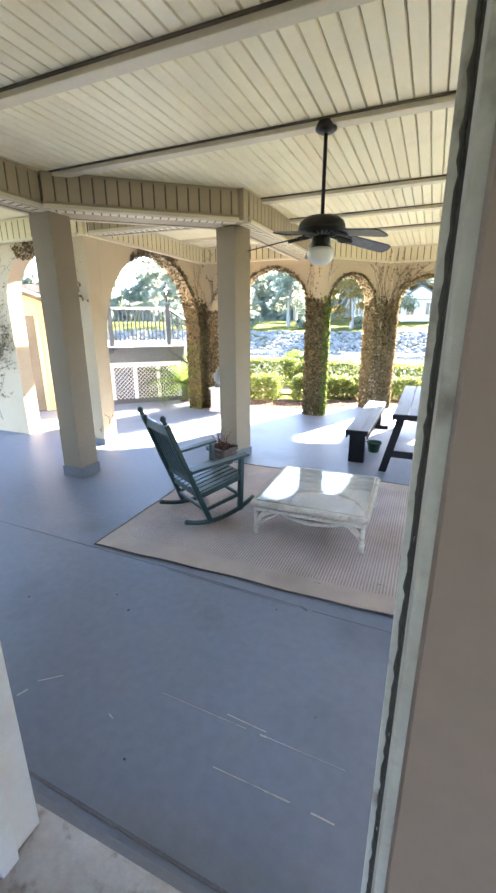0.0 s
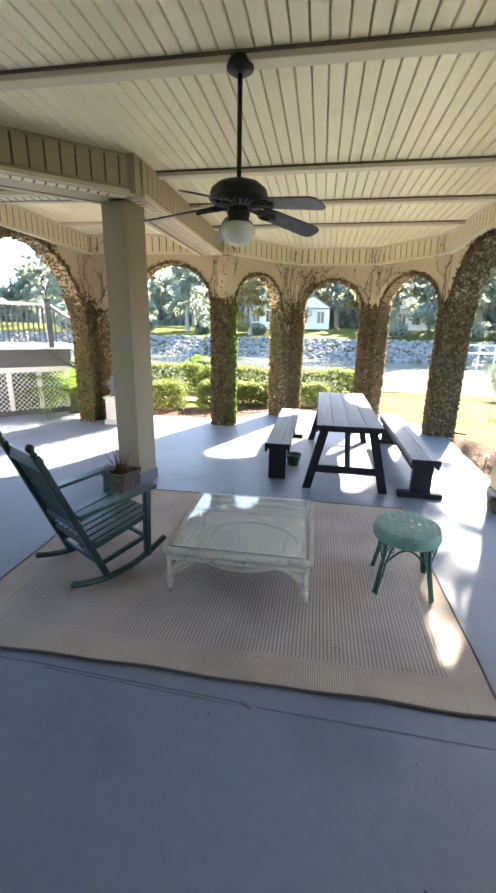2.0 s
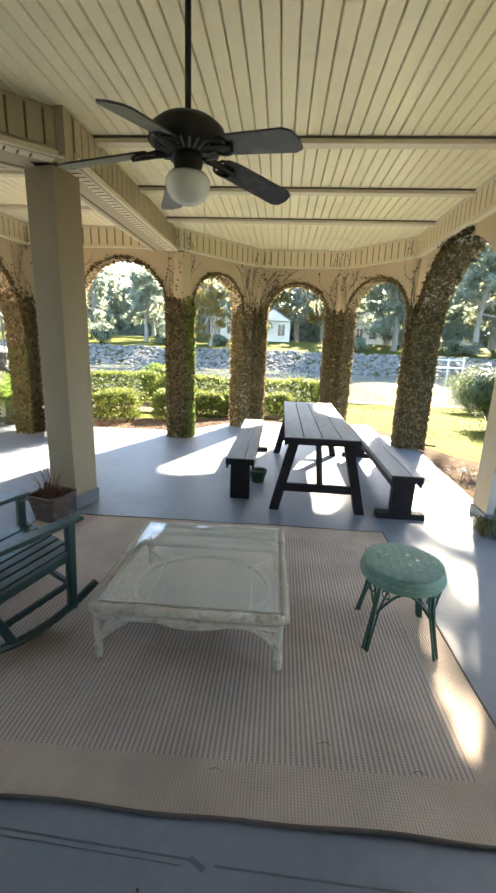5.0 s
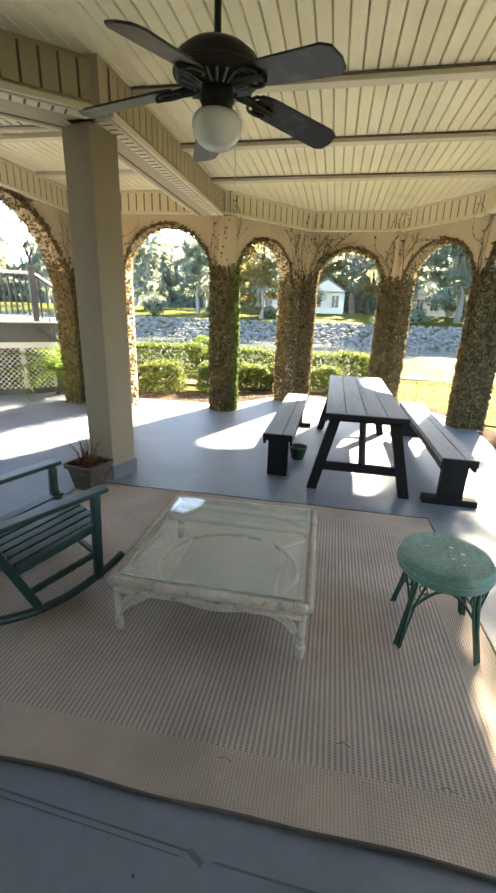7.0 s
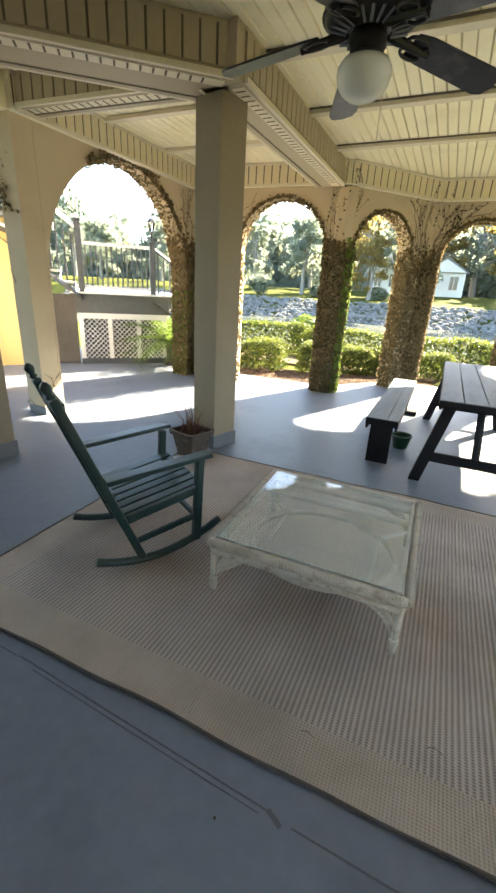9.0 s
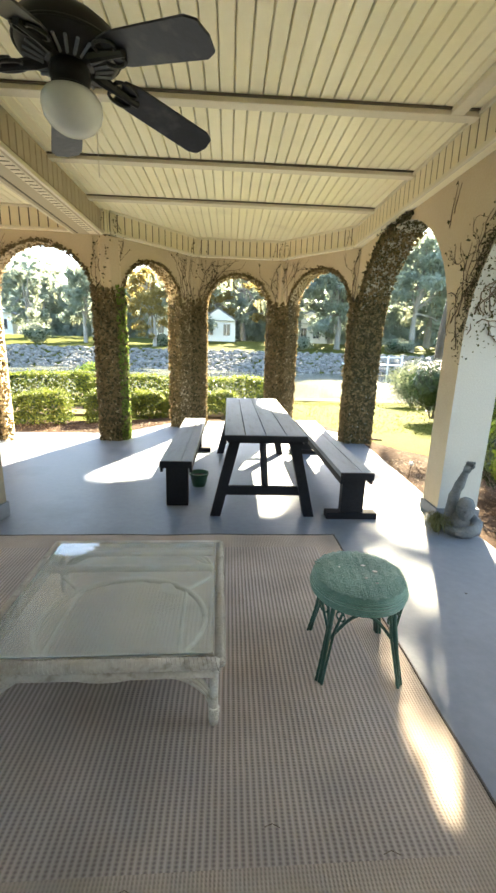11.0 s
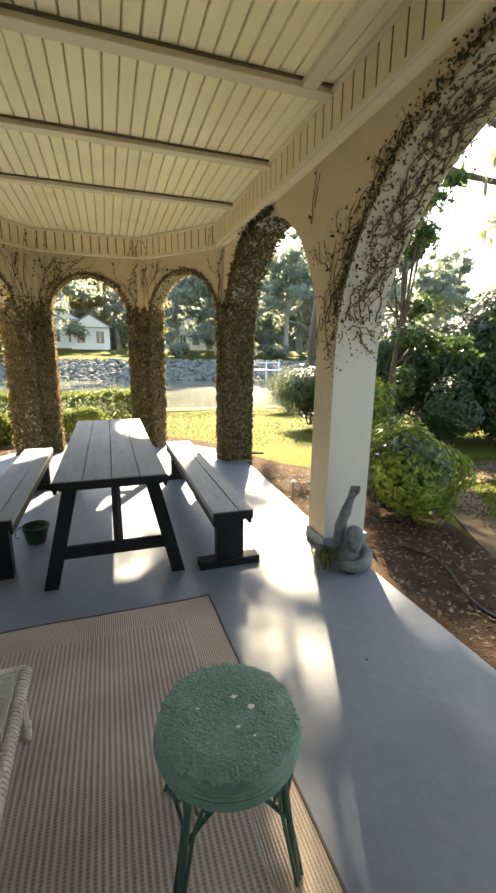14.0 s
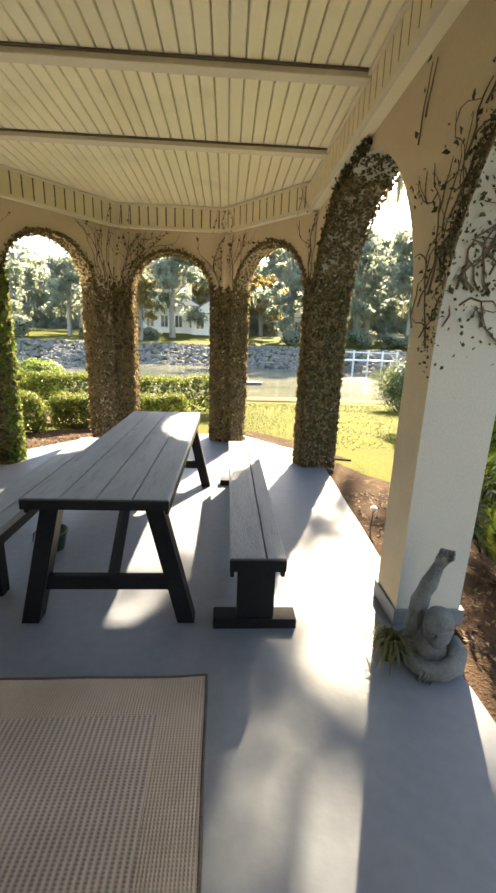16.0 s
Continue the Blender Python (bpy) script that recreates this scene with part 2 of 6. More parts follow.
IVY_DARK = leafy("ivy_dark_leaf", (0.04, 0.042, 0.02), (0.12, 0.10, 0.05), 0.25, 0.7, 0.15)
BOX_LEAF = leafy("hedge_leaf", (0.07, 0.10, 0.014), (0.19, 0.22, 0.04), 0.45)
HEDGE_NEAR = leafy("box_leaf", (0.06, 0.09, 0.016), (0.19, 0.215, 0.04), 0.45)
BRIGHT_LEAF = leafy("bright_shrub_leaf", (0.07, 0.13, 0.018), (0.26, 0.33, 0.05), 0.55, 0.38, 0.4)
# Evergreen leaf colour; as inner foliage elsewhere it paints the shade of the depth.
DARK_LEAF = leafy("evergreen_and_inner_shade_leaf", (0.009, 0.023, 0.009), (0.04, 0.078, 0.025), 0.25, 0.3, 0.4)
OAKGREEN = leafy("mid_green_leaf", (0.03, 0.06, 0.018), (0.10, 0.15, 0.045), 0.45, 0.4)
OAK_LEAF = leafy("oak_leaf", (0.12, 0.15, 0.085), (0.25, 0.28, 0.18), 0.6, 0.7, 0.2)
# Far-bank foliage, greyed and paled: the haze of distance is in the colour.
HAZE_LEAF = leafy("haze_paled_leaf", (0.25, 0.295, 0.24), (0.36, 0.40, 0.325), 0.7, 0.8, 0.1)
GOLD_LEAF = leafy("autumn_leaf", (0.18, 0.15, 0.045), (0.34, 0.26, 0.10), 0.6)
MOSS = leafy("spanish_moss", (0.17, 0.18, 0.115), (0.30, 0.31, 0.22), 0.5, 0.9)
GRASS_LEAF = leafy("lawn_grass_blade", (0.04, 0.052, 0.008), (0.085, 0.095, 0.018), 0.35, 0.8, 0.05)
PALM_LEAF = leafy("palm_leaf", (0.05, 0.09, 0.02), (0.18, 0.25, 0.05), 0.5, 0.35)
GRASSY = leafy("strap_leaf", (0.06, 0.07, 0.025), (0.17, 0.17, 0.07), 0.35)
DRY = leafy("dry_stem", (0.12, 0.05, 0.03), (0.25, 0.13, 0.08), 0.2)
YELLOW_WALL = mat("yellow_stucco", (0.62, 0.47, 0.22), (0.70, 0.55, 0.28), 0.9, 1, 40, 0.15)
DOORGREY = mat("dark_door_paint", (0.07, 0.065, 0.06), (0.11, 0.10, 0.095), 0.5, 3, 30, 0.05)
DECKGREY = mat("deck_grey_paint", (0.06, 0.068, 0.078), (0.11, 0.12, 0.135), 0.6, 1.5, 25, 0.1)
DECKPALE = mat("deck_pale_trim", (0.66, 0.67, 0.68), (0.76, 0.77, 0.78), 0.6, 1.5, 25, 0.1)
SHINGLE = mat("grey_roof", (0.16, 0.16, 0.17), (0.24, 0.24, 0.25), 0.9, 1, 12, 0.4)
PALEHOUSE = mat("pale_siding", (0.76, 0.75, 0.72), (0.83, 0.82, 0.79), 0.8, 0.6, 12, 0.1)
PANE = mat("dark_pane", (0.03, 0.035, 0.045), (0.06, 0.065, 0.075), 0.1, 1, 5, 0.0)
LAMPGLASS = glass("lantern_glass", (0.95, 0.95, 0.9), 0.1)

RNG = np.random.default_rng(7)


# ---- builders ----
def part(name, bm, material, parent=None, label="", smooth=False):
    me = bpy.data.meshes.new(name)
    bmesh.ops.recalc_face_normals(bm, faces=bm.faces[:])
    bm.to_mesh(me)
    bm.free()
    if smooth:
        me.shade_smooth()
    me.materials.append(material)
    ob = new(name, me)
    ob.parent = parent
    if label:
        ob["label"] = label
    return ob


def raw(name, verts, faces, material, parent=None, label="", smooth=False):
    me = bpy.data.meshes.new(name)
    me.from_pydata(verts, [], faces)
    me.materials.append(material)
    if smooth:
        me.shade_smooth()
    ob = new(name, me)
    ob.parent = parent
    if label:
        ob["label"] = label
    return ob


def thing(name, label, category, group="", at=(0, 0, 0), rz=0.0, kind=""):
    ob = new(name)
    ob.matrix_world = pose(*at, 0, 0, rz)
    return tagged(ob, label, category, group, kind)


def box(bm, x0, x1, y0, y1, z0, z1, bevel=0.0, m=None):
    t = bmesh.ops.create_cube(bm, size=1.0)
    mm = Matrix.Translation(((x0 + x1) / 2, (y0 + y1) / 2, (z0 + z1) / 2)) @ Matrix.Diagonal((x1 - x0, y1 - y0, z1 - z0, 1))
    bmesh.ops.transform(bm, matrix=(m @ mm) if m else mm, verts=t["verts"])
    if bevel:
        edges = list({e for v in t["verts"] for e in v.link_edges})
        bmesh.ops.bevel(bm, geom=edges, offset=bevel, segments=2, affect="EDGES", profile=0.6)
    return bm


def B(*a, **k):
    return box(bmesh.new(), *a, **k)


def tube(bm, pts, radii, sides=8, flat=1.0):
    """A tube through points; radii one number or one a point."""
    pts = [Vector(p) for p in pts]
    if isinstance(radii, (int, float)):
        radii = [radii] * len(pts)
    rings = []
    for i, p in enumerate(pts):
        d = (pts[min(i + 1, len(pts) - 1)] - pts[max(i - 1, 0)]).normalized()
        ref = Vector((0, 0, 1)) if abs(d.z) < 0.9 else Vector((0, 1, 0))
        a = d.cross(ref).normalized()
        b = d.cross(a).normalized()
        rings.append([bm.verts.new(p + (a * math.cos(2 * math.pi * k / sides) + b * math.sin(2 * math.pi * k / sides) * flat) * radii[i]) for k in range(sides)])
    for r0, r1 in zip(rings, rings[1:]):
        for k in range(sides):
            bm.faces.new((r0[k], r0[(k + 1) % sides], r1[(k + 1) % sides], r1[k]))
    bm.faces.new(rings[0])
    bm.faces.new(rings[-1])
    return bm


def T(pts, radii, sides=8, flat=1.0):
    return tube(bmesh.new(), pts, radii, sides, flat)


def lathe(bm, profile, sides=24, at=(0, 0, 0)):
    """Turn (radius, z) pairs round z."""
    rings = []
    for r, z in profile:
        rings.append([bm.verts.new((at[0] + r * math.cos(2 * math.pi * k / sides), at[1] + r * math.sin(2 * math.pi * k / sides), at[2] + z)) for k in range(sides)])
    for r0, r1 in zip(rings, rings[1:]):
        for k in range(sides):
            bm.faces.new((r0[k], r0[(k + 1) % sides], r1[(k + 1) % sides], r1[k]))
    bm.faces.new(rings[0])
    bm.faces.new(rings[-1])
    return bm


def prism(pts, z0, z1):
    bm = bmesh.new()
    lo = [bm.verts.new((x, y, z0)) for x, y in pts]
    hi = [bm.verts.new((x, y, z1)) for x, y in pts]
    bm.faces.new(lo)
    bm.faces.new(hi)
    n = len(pts)
    for i in range(n):
        bm.faces.new((lo[i], lo[(i + 1) % n], hi[(i + 1) % n], hi[i]))
    return bm


def leaves(name, centers, normals, size, material, parent=None, label="", aspect=0.55, jitter=0.6, droop=0.0, seed=1):
    """One folded leaf of four faces a centre, each an island of its own."""
    rng = np.random.default_rng(seed)
    c = np.asarray(centers, float)
    n = len(c)
    nn = np.asarray(normals, float) + rng.normal(0, jitter, (n, 3))
    nn /= np.linalg.norm(nn, axis=1)[:, None] + 1e-9
    t = rng.normal(0, 1, (n, 3))
    t[:, 2] -= droop
    t -= nn * (t * nn).sum(1)[:, None]
    t /= np.linalg.norm(t, axis=1)[:, None] + 1e-9
    s = np.cross(nn, t)
    L = size * rng.uniform(0.6, 1.3, n)[:, None]
    W = L * aspect * 0.5
    v = np.stack([c - t * L * 0.5, c + s * W - nn * L * 0.12, c + t * L * 0.5, c - s * W - nn * L * 0.12], 1).reshape(-1, 3)
    i = np.arange(n)[:, None] * 4
    f = np.concatenate([i + np.array([0, 1, 2]), i + np.array([0, 2, 3])], 0)
    return raw(name, v.tolist(), f.tolist(), material, parent, label)


def cloud(n, center, radii, seed, fill=0.25, lump=0.25):
    """Points and outward directions near the skin of a lumpy ellipsoid."""
    rng = np.random.default_rng(seed)
    d = rng.normal(0, 1, (n, 3))
    d /= np.linalg.norm(d, axis=1)[:, None]
    k = rng.normal(0, 1, (9, 3))
    k /= np.linalg.norm(k, axis=1)[:, None]
    bulge = np.max(np.clip(d @ k.T, 0, 1) ** 6, axis=1)
    r = (1 - fill * rng.random(n) ** 1.5) * (1 - lump + lump * bulge)
    return np.asarray(center) + d * r[:, None] * np.asarray(radii), d


def hedge_points(n, x0, x1, y0, y1, z0, z1, seed):
    rng = np.random.default_rng(seed)
    u = rng.uniform(0, 1, (n, 3))
    face = rng.choice(5, n, p=[0.3, 0.22, 0.36, 0.06, 0.06])
    d = np.zeros((n, 3))
    for k, (ax, val, sg) in enumerate(((1, 0, -1), (1, 1, 1), (2, 1, 1), (0, 0, -1), (0, 1, 1))):
        s = face == k
        u[s, ax] = val + (-sg) * 0.12 * rng.random(s.sum()) ** 2
        d[s, ax] = sg
    p = np.array((x0, y0, z0)) + u * np.array((x1 - x0, y1 - y0, z1 - z0))
    p += rng.normal(0, 0.025, (n, 3))
    p[:, 2] += 0.03 * np.sin(p[:, 0] * 2.1) * (u[:, 2])
    return p, d


def joined(*pairs):
    return np.concatenate([p[0] for p in pairs]), np.concatenate([p[1] for p in pairs])

# ---- setting: ground, slab, walls, ceiling ----
def ground_z(x, y):
    if y < 13:
        return -0.06
    if y < 20.5:
        return -0.06 - 0.74 * (y - 13) / 7.5
    if y < 22:
        return -0.8 - 0.4 * (y - 20.5)
    if y < 38:
        return -1.4
    if y < 42.5:
        return -1.4 + 2.3 * (y - 38) / 4.5
    return 0.9 + 1.1 * min(1, (y - 42.5) / 14)


xs = [-400, -150, -60] + [-30 + 2 * i for i in range(31)] + [60, 150, 400]
ys = [-300, -80, -20, -5, 2, 6, 9, 11] + [13 + 0.75 * i for i in range(42)] + [46, 50, 56.5, 72, 120, 300, 900]
gv = [(x, y, ground_z(x, y) + (0.05 * noise.noise((x * 0.6, y * 0.6, 0)) - 0.05 if y > 9 else 0)) for y in ys for x in xs]
nx = len(xs)
gf = [(j * nx + i, j * nx + i + 1, (j + 1) * nx + i + 1, (j + 1) * nx + i) for j in range(len(ys) - 1) for i in range(nx - 1)]
tagged(raw("ground", gv, gf, LAWN, smooth=True), "yellow-green lawn sloping down to the river", "ground", kind="structure")
tagged(part("water", B(-400, 400, 19.0, 41.0, -1.3, -0.78), WATER), "shallow brown-green river with bright ripples", "water", kind="structure")

hv, hf = [], []
for j in range(9):
    for i in range(61):
        x = -45 + 1.5 * i
        y = 17.9 + 0.36 * j + 0.35 * noise.noise((x * 0.3, 0.4, 2)) * (1 if j < 4 else 0.2)
        hv.append((x, y, ground_z(x, y) + 0.025 - (0.05 if j in (0, 8) else 0)))
hf = [(j * 61 + i, j * 61 + i + 1, (j + 1) * 61 + i + 1, (j + 1) * 61 + i) for j in range(8) for i in range(60)]
tagged(raw("shore", hv, hf, SHORE, smooth=True), "sandy muddy shore between the lawn and river", "shore", kind="structure")

SLAB = [(-9.5, 0.95), (3.12, 0.95), (3.12, 6.2), (3.22, 8.6), (3.2, 8.95), (2.2, 10.12), (0.2, 10.1), (-0.75, 8.85), (-3.3, 8.75), (-4.1, 9.2), (-9.5, 9.2)]
slab = tagged(part("floor", prism(SLAB, -0.16, 0.0), FLOOR), "blue-grey painted concrete porch floor with scuffs", "floor", kind="structure")

INNER_LINE = [(2.93, 1.05), (2.93, 8.50), (1.94, 9.68), (0.44, 9.66), (-0.66, 8.36), (-3.05, 8.25), (-3.05, 5.10), (-5.75, 5.10)]
WALL_H = 3.2


def frame_of(a, b):
    """Local frame of a wall: u along it, v outward, z up."""
    d = (Vector(b) - Vector(a)).normalized()
    m = Matrix(((d.x, d.y, 0, a[0]), (d.y, -d.x, 0, a[1]), (0, 0, 1, 0), (0, 0, 0, 1)))
    return m, (Vector(b) - Vector(a)).length


def arch_wall(name, a, b, openings, label, thick=0.24, material=STUCCO, reveal=None):
    """A wall with round-headed openings from the floor: (from, to, crown)."""
    m, L = frame_of(a, b)
    bm = bmesh.new()

    def quad(p, slot=0):
        bm.faces.new([bm.verts.new(m @ Vector(q)) for q in p]).material_index = slot

    def strip(u0, z0, u1, z1):
        for v in (0, thick):
            quad([(u0, v, z0), (u1, v, z1), (u1, v, WALL_H), (u0, v, WALL_H)])

    at = 0.0
    for u0, u1, crown in openings:
        r, c = (u1 - u0) / 2, (u0 + u1) / 2
        zs = crown - r
        strip(at, 0, u0, 0)
        arc = [(c - r * math.cos(math.pi * k / 28), zs + r * math.sin(math.pi * k / 28)) for k in range(29)]
        for (ua, za), (ub, zb) in zip(arc, arc[1:]):
            strip(ua, za, ub, zb)
            quad([(ua, 0, za), (ub, 0, zb), (ub, thick, zb), (ua, thick, za)], 1)
        quad([(u0, 0, 0), (u0, 0, zs), (u0, thick, zs), (u0, thick, 0)], 1)
        quad([(u1, 0, 0), (u1, 0, zs), (u1, thick, zs), (u1, thick, 0)], 1)
        at = u1
    strip(at, 0, L, 0)
    for u in (0, L):
        quad([(u, 0, 0), (u, thick, 0), (u, thick, WALL_H), (u, 0, WALL_H)])
    quad([(0, 0, WALL_H), (L, 0, WALL_H), (L, thick, WALL_H), (0, thick, WALL_H)])
    bmesh.ops.remove_doubles(bm, verts=bm.verts[:], dist=0.0005)
    ob = tagged(part(name, bm, material), label, "wall", kind="structure")
    ob.data.materials.append(reveal or material)
    return ob


PT = INNER_LINE
ARCHES = [
    ("wall_garden", PT[0], PT[1], [(1.85, 4.45, 2.80), (4.73, 7.36, 2.83)]),
    ("wall_bay_east", PT[1], PT[2], [(0.11, 1.37, 2.66)]),
    ("wall_bay_middle", PT[2], PT[3], [(0.20, 1.31, 2.625)]),
    ("wall_bay_west", PT[3], PT[4], [(0.36, 1.47, 2.645)]),
    ("wall_river", PT[4], PT[5], [(0.22, 1.58, 2.745)]),
    ("wall_deck", PT[5], (-3.05, 5.343), [(0.22, 2.88, 2.86)]),
    ("wall_yard", PT[6], PT[7], [(0.26, 1.62, 2.78)]),
]
for nm, a, b, ops in ARCHES:
    garden = nm == "wall_garden"
    # Garden reveals take the paler stucco: sky light on them painted in.
    arch_wall(nm, a, b, ops, "tan stucco arcade wall with round arches", 0.36 if garden else 0.24, STUCCO, STUCCO_PALE if garden else STUCCO)
for i, (x, y, r) in enumerate(((3.09, 8.60, 0.15), (1.98, 9.79, 0.17), (0.40, 9.78, 0.17), (-0.68, 8.48, 0.17), (-3.16, 8.36, 0.18))):
    bm = prism([(x + r * math.cos(math.pi * (k + 0.5) / 4), y + r * math.sin(math.pi * (k + 0.5) / 4)) for k in range(8)], 0, 2.86)
    tagged(part("pier", bm, STUCCO), "stucco arcade pier overgrown with creeper", "pier", kind="structure")

# walls that close the place
DOOR_X0, DOOR_X1 = 0.25, 1.322
for x0, x1, z0, z1 in ((-6.1, DOOR_X0 - 0.09, -0.1, WALL_H), (DOOR_X1 + 0.088, 3.3, -0.1, WALL_H), (DOOR_X0 - 0.09, DOOR_X1 + 0.09, 2.42, WALL_H)):
    tagged(part("wall_house", B(x0, x1, 0.86, 1.05, z0, z1), STUCCO_PALE), "pale stucco house wall beside the door", "wall", kind="structure")
# South wall keeps an unseen opening, added so daylight reaches the door jambs.
for nm, a in (("wall_inner_west", (-1.2, -1.05, -2.6, 0.86, 0, 2.7)), ("wall_inner_east", (3.0, 3.15, -2.6, 0.86, 0, 2.7)), ("wall_inner_south", (-1.2, 3.15, -2.75, -2.6, 0, 0.7)), ("wall_inner_south", (-1.2, 3.15, -2.75, -2.6, 2.35, 2.7)), ("wall_inner_south", (-1.2, -0.8, -2.75, -2.6, 0.7, 2.35)), ("wall_inner_south", (2.8, 3.15, -2.75, -2.6, 0.7, 2.35))):
    tagged(part(nm, B(*a), INNER), "plain painted wall of the room inside", "wall", kind="structure")
tagged(part("wall_inner_north", B(DOOR_X1 + 0.029, 3.0, 0.80, 0.857, 0.1, 2.7), BROWN_WALL), "brown painted inner wall beside the doorway", "wall", kind="structure")
tagged(part("ceiling_inner", B(-1.2, 3.15, -2.75, 0.86, 2.7, 2.8), INNER), "plain ceiling of the room inside", "ceiling", kind="structure")
tagged(part("floor_inner", B(-1.2, 3.15, -2.75, 0.86, -0.1, 0.12), DARKWOOD), "dark wooden floor of the room inside", "floor", kind="structure")

# door frame and sill
frame_d = thing("door_1", "white painted doorway with worn jambs and sill", "doorway", kind="structure", at=(DOOR_X0, 0.97, 0))
W_ = DOOR_X1 - DOOR_X0


def dpart(name, a, material, label="", bev=0.004):
    x0, x1, y0, y1, z0, z1 = a
    return part(name, B(x0, x1, y0, y1, z0, z1, bevel=bev), material, frame_d, label)


dpart("jamb", (-0.085, -0.003, -0.12, 0.13, 0.05, 2.40), WHITE)
dpart("jamb", (W_, W_ + 0.085, 0.04, 0.13, 0.05, 2.40), WORN_WHITE, "worn white jamb with flaking paint")
dpart("jamb", (W_ + 0.017, W_ + 0.085, -0.11, 0.0295, 0.05, 2.40), WORN_WHITE, "worn white inner jamb")
dpart("casing", (-0.17, -0.06, 0.101, 0.15, 0.02, 2.45), WHITE)
dpart("casing", (W_ + 0.06, W_ + 0.17, 0.101, 0.15, 0.02, 2.45), WORN_WHITE)
dpart("weatherstrip", (W_ + 0.014, W_ + 0.085, 0.0305, 0.0395, 0.07, 2.38), RUBBER, "dark rubber weatherstrip")
part("weatherstrip", T([(W_ + 0.012 + 0.003 * noise.noise((0, 0, k * 0.7)), 0.035 + 0.003 * noise.noise((3, 0, k * 0.9)), 0.08 + 0.0127 * k) for k in range(181)], [0.003 + 0.003 * noise.noise((7, 1, k * 0.55)) for k in range(181)], 6), RUBBER, frame_d, "crumbling dark weatherstrip")
dpart("door_stop", (0.0, 0.022, -0.03, 0.03, 0.07, 2.38), WHITE)
dpart("head", (-0.08, W_ + 0.08, -0.08, 0.12, 2.385, 2.46), WHITE)
dpart("door_sill", (-0.09, W_ + 0.09, -0.13, 0.17, 0.03, 0.085), WORN_WHITE, "worn wooden sill")
dpart("riser", (-0.2, W_ + 0.2, 0.12, 0.22, 0.0, 0.028), BASEGREY)

# ceiling
CEIL = 3.17


def far_y(x):
    """Inner line of the arcade ahead at x."""
    best = 9.7
    for (xa, ya), (xb, yb) in zip(PT[1:5], PT[2:6]):
        if xb <= x <= xa:
            best = ya + (yb - ya) * (x - xa) / (xb - xa)
    return best


cv, cf = [], []
x, bw = -5.75, 0.095
while x < 2.93:
    x1 = min(x + bw, 2.95)
    y0, y1 = 0.95, (far_y(min(max((x + x1) / 2, -3.04), 2.92)) + 0.12 if x > -3.05 else 5.2)
    k = len(cv)
    for yy in (y0, y1):
        cv += [(x, yy, CEIL + 0.03), (x, yy, CEIL + 0.012), (x + 0.006, yy, CEIL), (x1 - 0.006, yy, CEIL), (x1, yy, CEIL + 0.012), (x1, yy, CEIL + 0.03)]
    cf += [(k + i, k + (i + 1) % 6, k + 6 + (i + 1) % 6, k + 6 + i) for i in range(6)] + [tuple(range(k, k + 6)), tuple(range(k + 6, k + 12))]
    x += bw + 0.005
tagged(raw("ceiling", cv, cf, CREAM), "cream painted board ceiling with grooved joints", "ceiling", kind="structure")
ROOF = [(-6.1, 0.86), (3.3, 0.86), (3.3, 8.9), (2.2, 10.06), (0.15, 10.0), (-0.85, 8.75), (-3.42, 8.62), (-3.42, 5.46), (-6.1, 5.46)]
tagged(part("roof", prism(ROOF, CEIL + 0.035, 3.75), STUCCO), "upper storey floor over the porch", "roof", kind="structure")


def batten(x0, x1, y0, y1):
    tagged(part("trim", B(x0, x1, y0, y1, CEIL - 0.045, CEIL - 0.003, bevel=0.006), BATTEN), "cream ceiling batten", "batten", kind="structure")


for y, x0 in ((1.6, -2.33), (2.70, -2.33), (3.87, -2.33), (5.53, -0.69), (6.62, -0.69), (7.73, -0.69)):
    batten(x0, 2.84, y, y + 0.10)
    # Dark strip laid under the boards in place of a shadowed gap.
    tagged(part("trim", B(x0, 2.84, y - 0.022, y - 0.001, CEIL - 0.012, CEIL - 0.002), GROOVE), "dark strip painted in for the gap shade beside the ceiling batten", "gap", kind="structure")
batten(2.61, 2.71, 1.05, 5.528)
for y in (6.2, 7.3):
    batten(-2.9, -1.08, y, y + 0.09)

# friezes and beams
FRIEZE_Z = 2.88
bmb = B(-0.0510, 0.0510, -0.004, 0.004, FRIEZE_Z + 0.03, CEIL - 0.03, bevel=0.003)
board_mesh = bpy.data.meshes.new("frieze_board")
bmb.to_mesh(board_mesh)
bmb.free()
board_mesh.materials.append(CREAM_BOARD)
# Beam boards share the frieze shape; a darker colour carries their shade.
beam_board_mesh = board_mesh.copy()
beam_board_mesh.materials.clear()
beam_board_mesh.materials.append(SHADED_BOARD)
LATER_BOARDS = []


def frieze(a, b, proud=0.085):
    """Boarded band under the ceiling along a wall's inner line."""
    m, L = frame_of(a, b)
    bm = B(-0.02, L + 0.02, -proud + 0.004, 0.0, FRIEZE_Z + 0.005, CEIL - 0.002, m=m)
    ob = tagged(part("trim", bm, CREAM), "cream boarded frieze under the ceiling", "frieze", kind="structure")
    part("moulding", B(0.0, L, -proud - 0.035, -proud - 0.001, FRIEZE_Z - 0.005, FRIEZE_Z + 0.03, bevel=0.006, m=m), BATTEN, ob)
    part("moulding", B(0.0, L, -proud - 0.03, -proud - 0.001, CEIL - 0.032, CEIL - 0.004, bevel=0.005, m=m), BATTEN, ob)
    # Dark sheet between boards and wall paints the shade of the gaps.
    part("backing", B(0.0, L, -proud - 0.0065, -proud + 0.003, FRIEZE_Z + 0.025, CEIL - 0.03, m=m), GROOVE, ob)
    LATER_BOARDS.append((ob, m, L, -proud - 0.0055, board_mesh))


for i in range(6):
    frieze(PT[i], PT[i + 1])
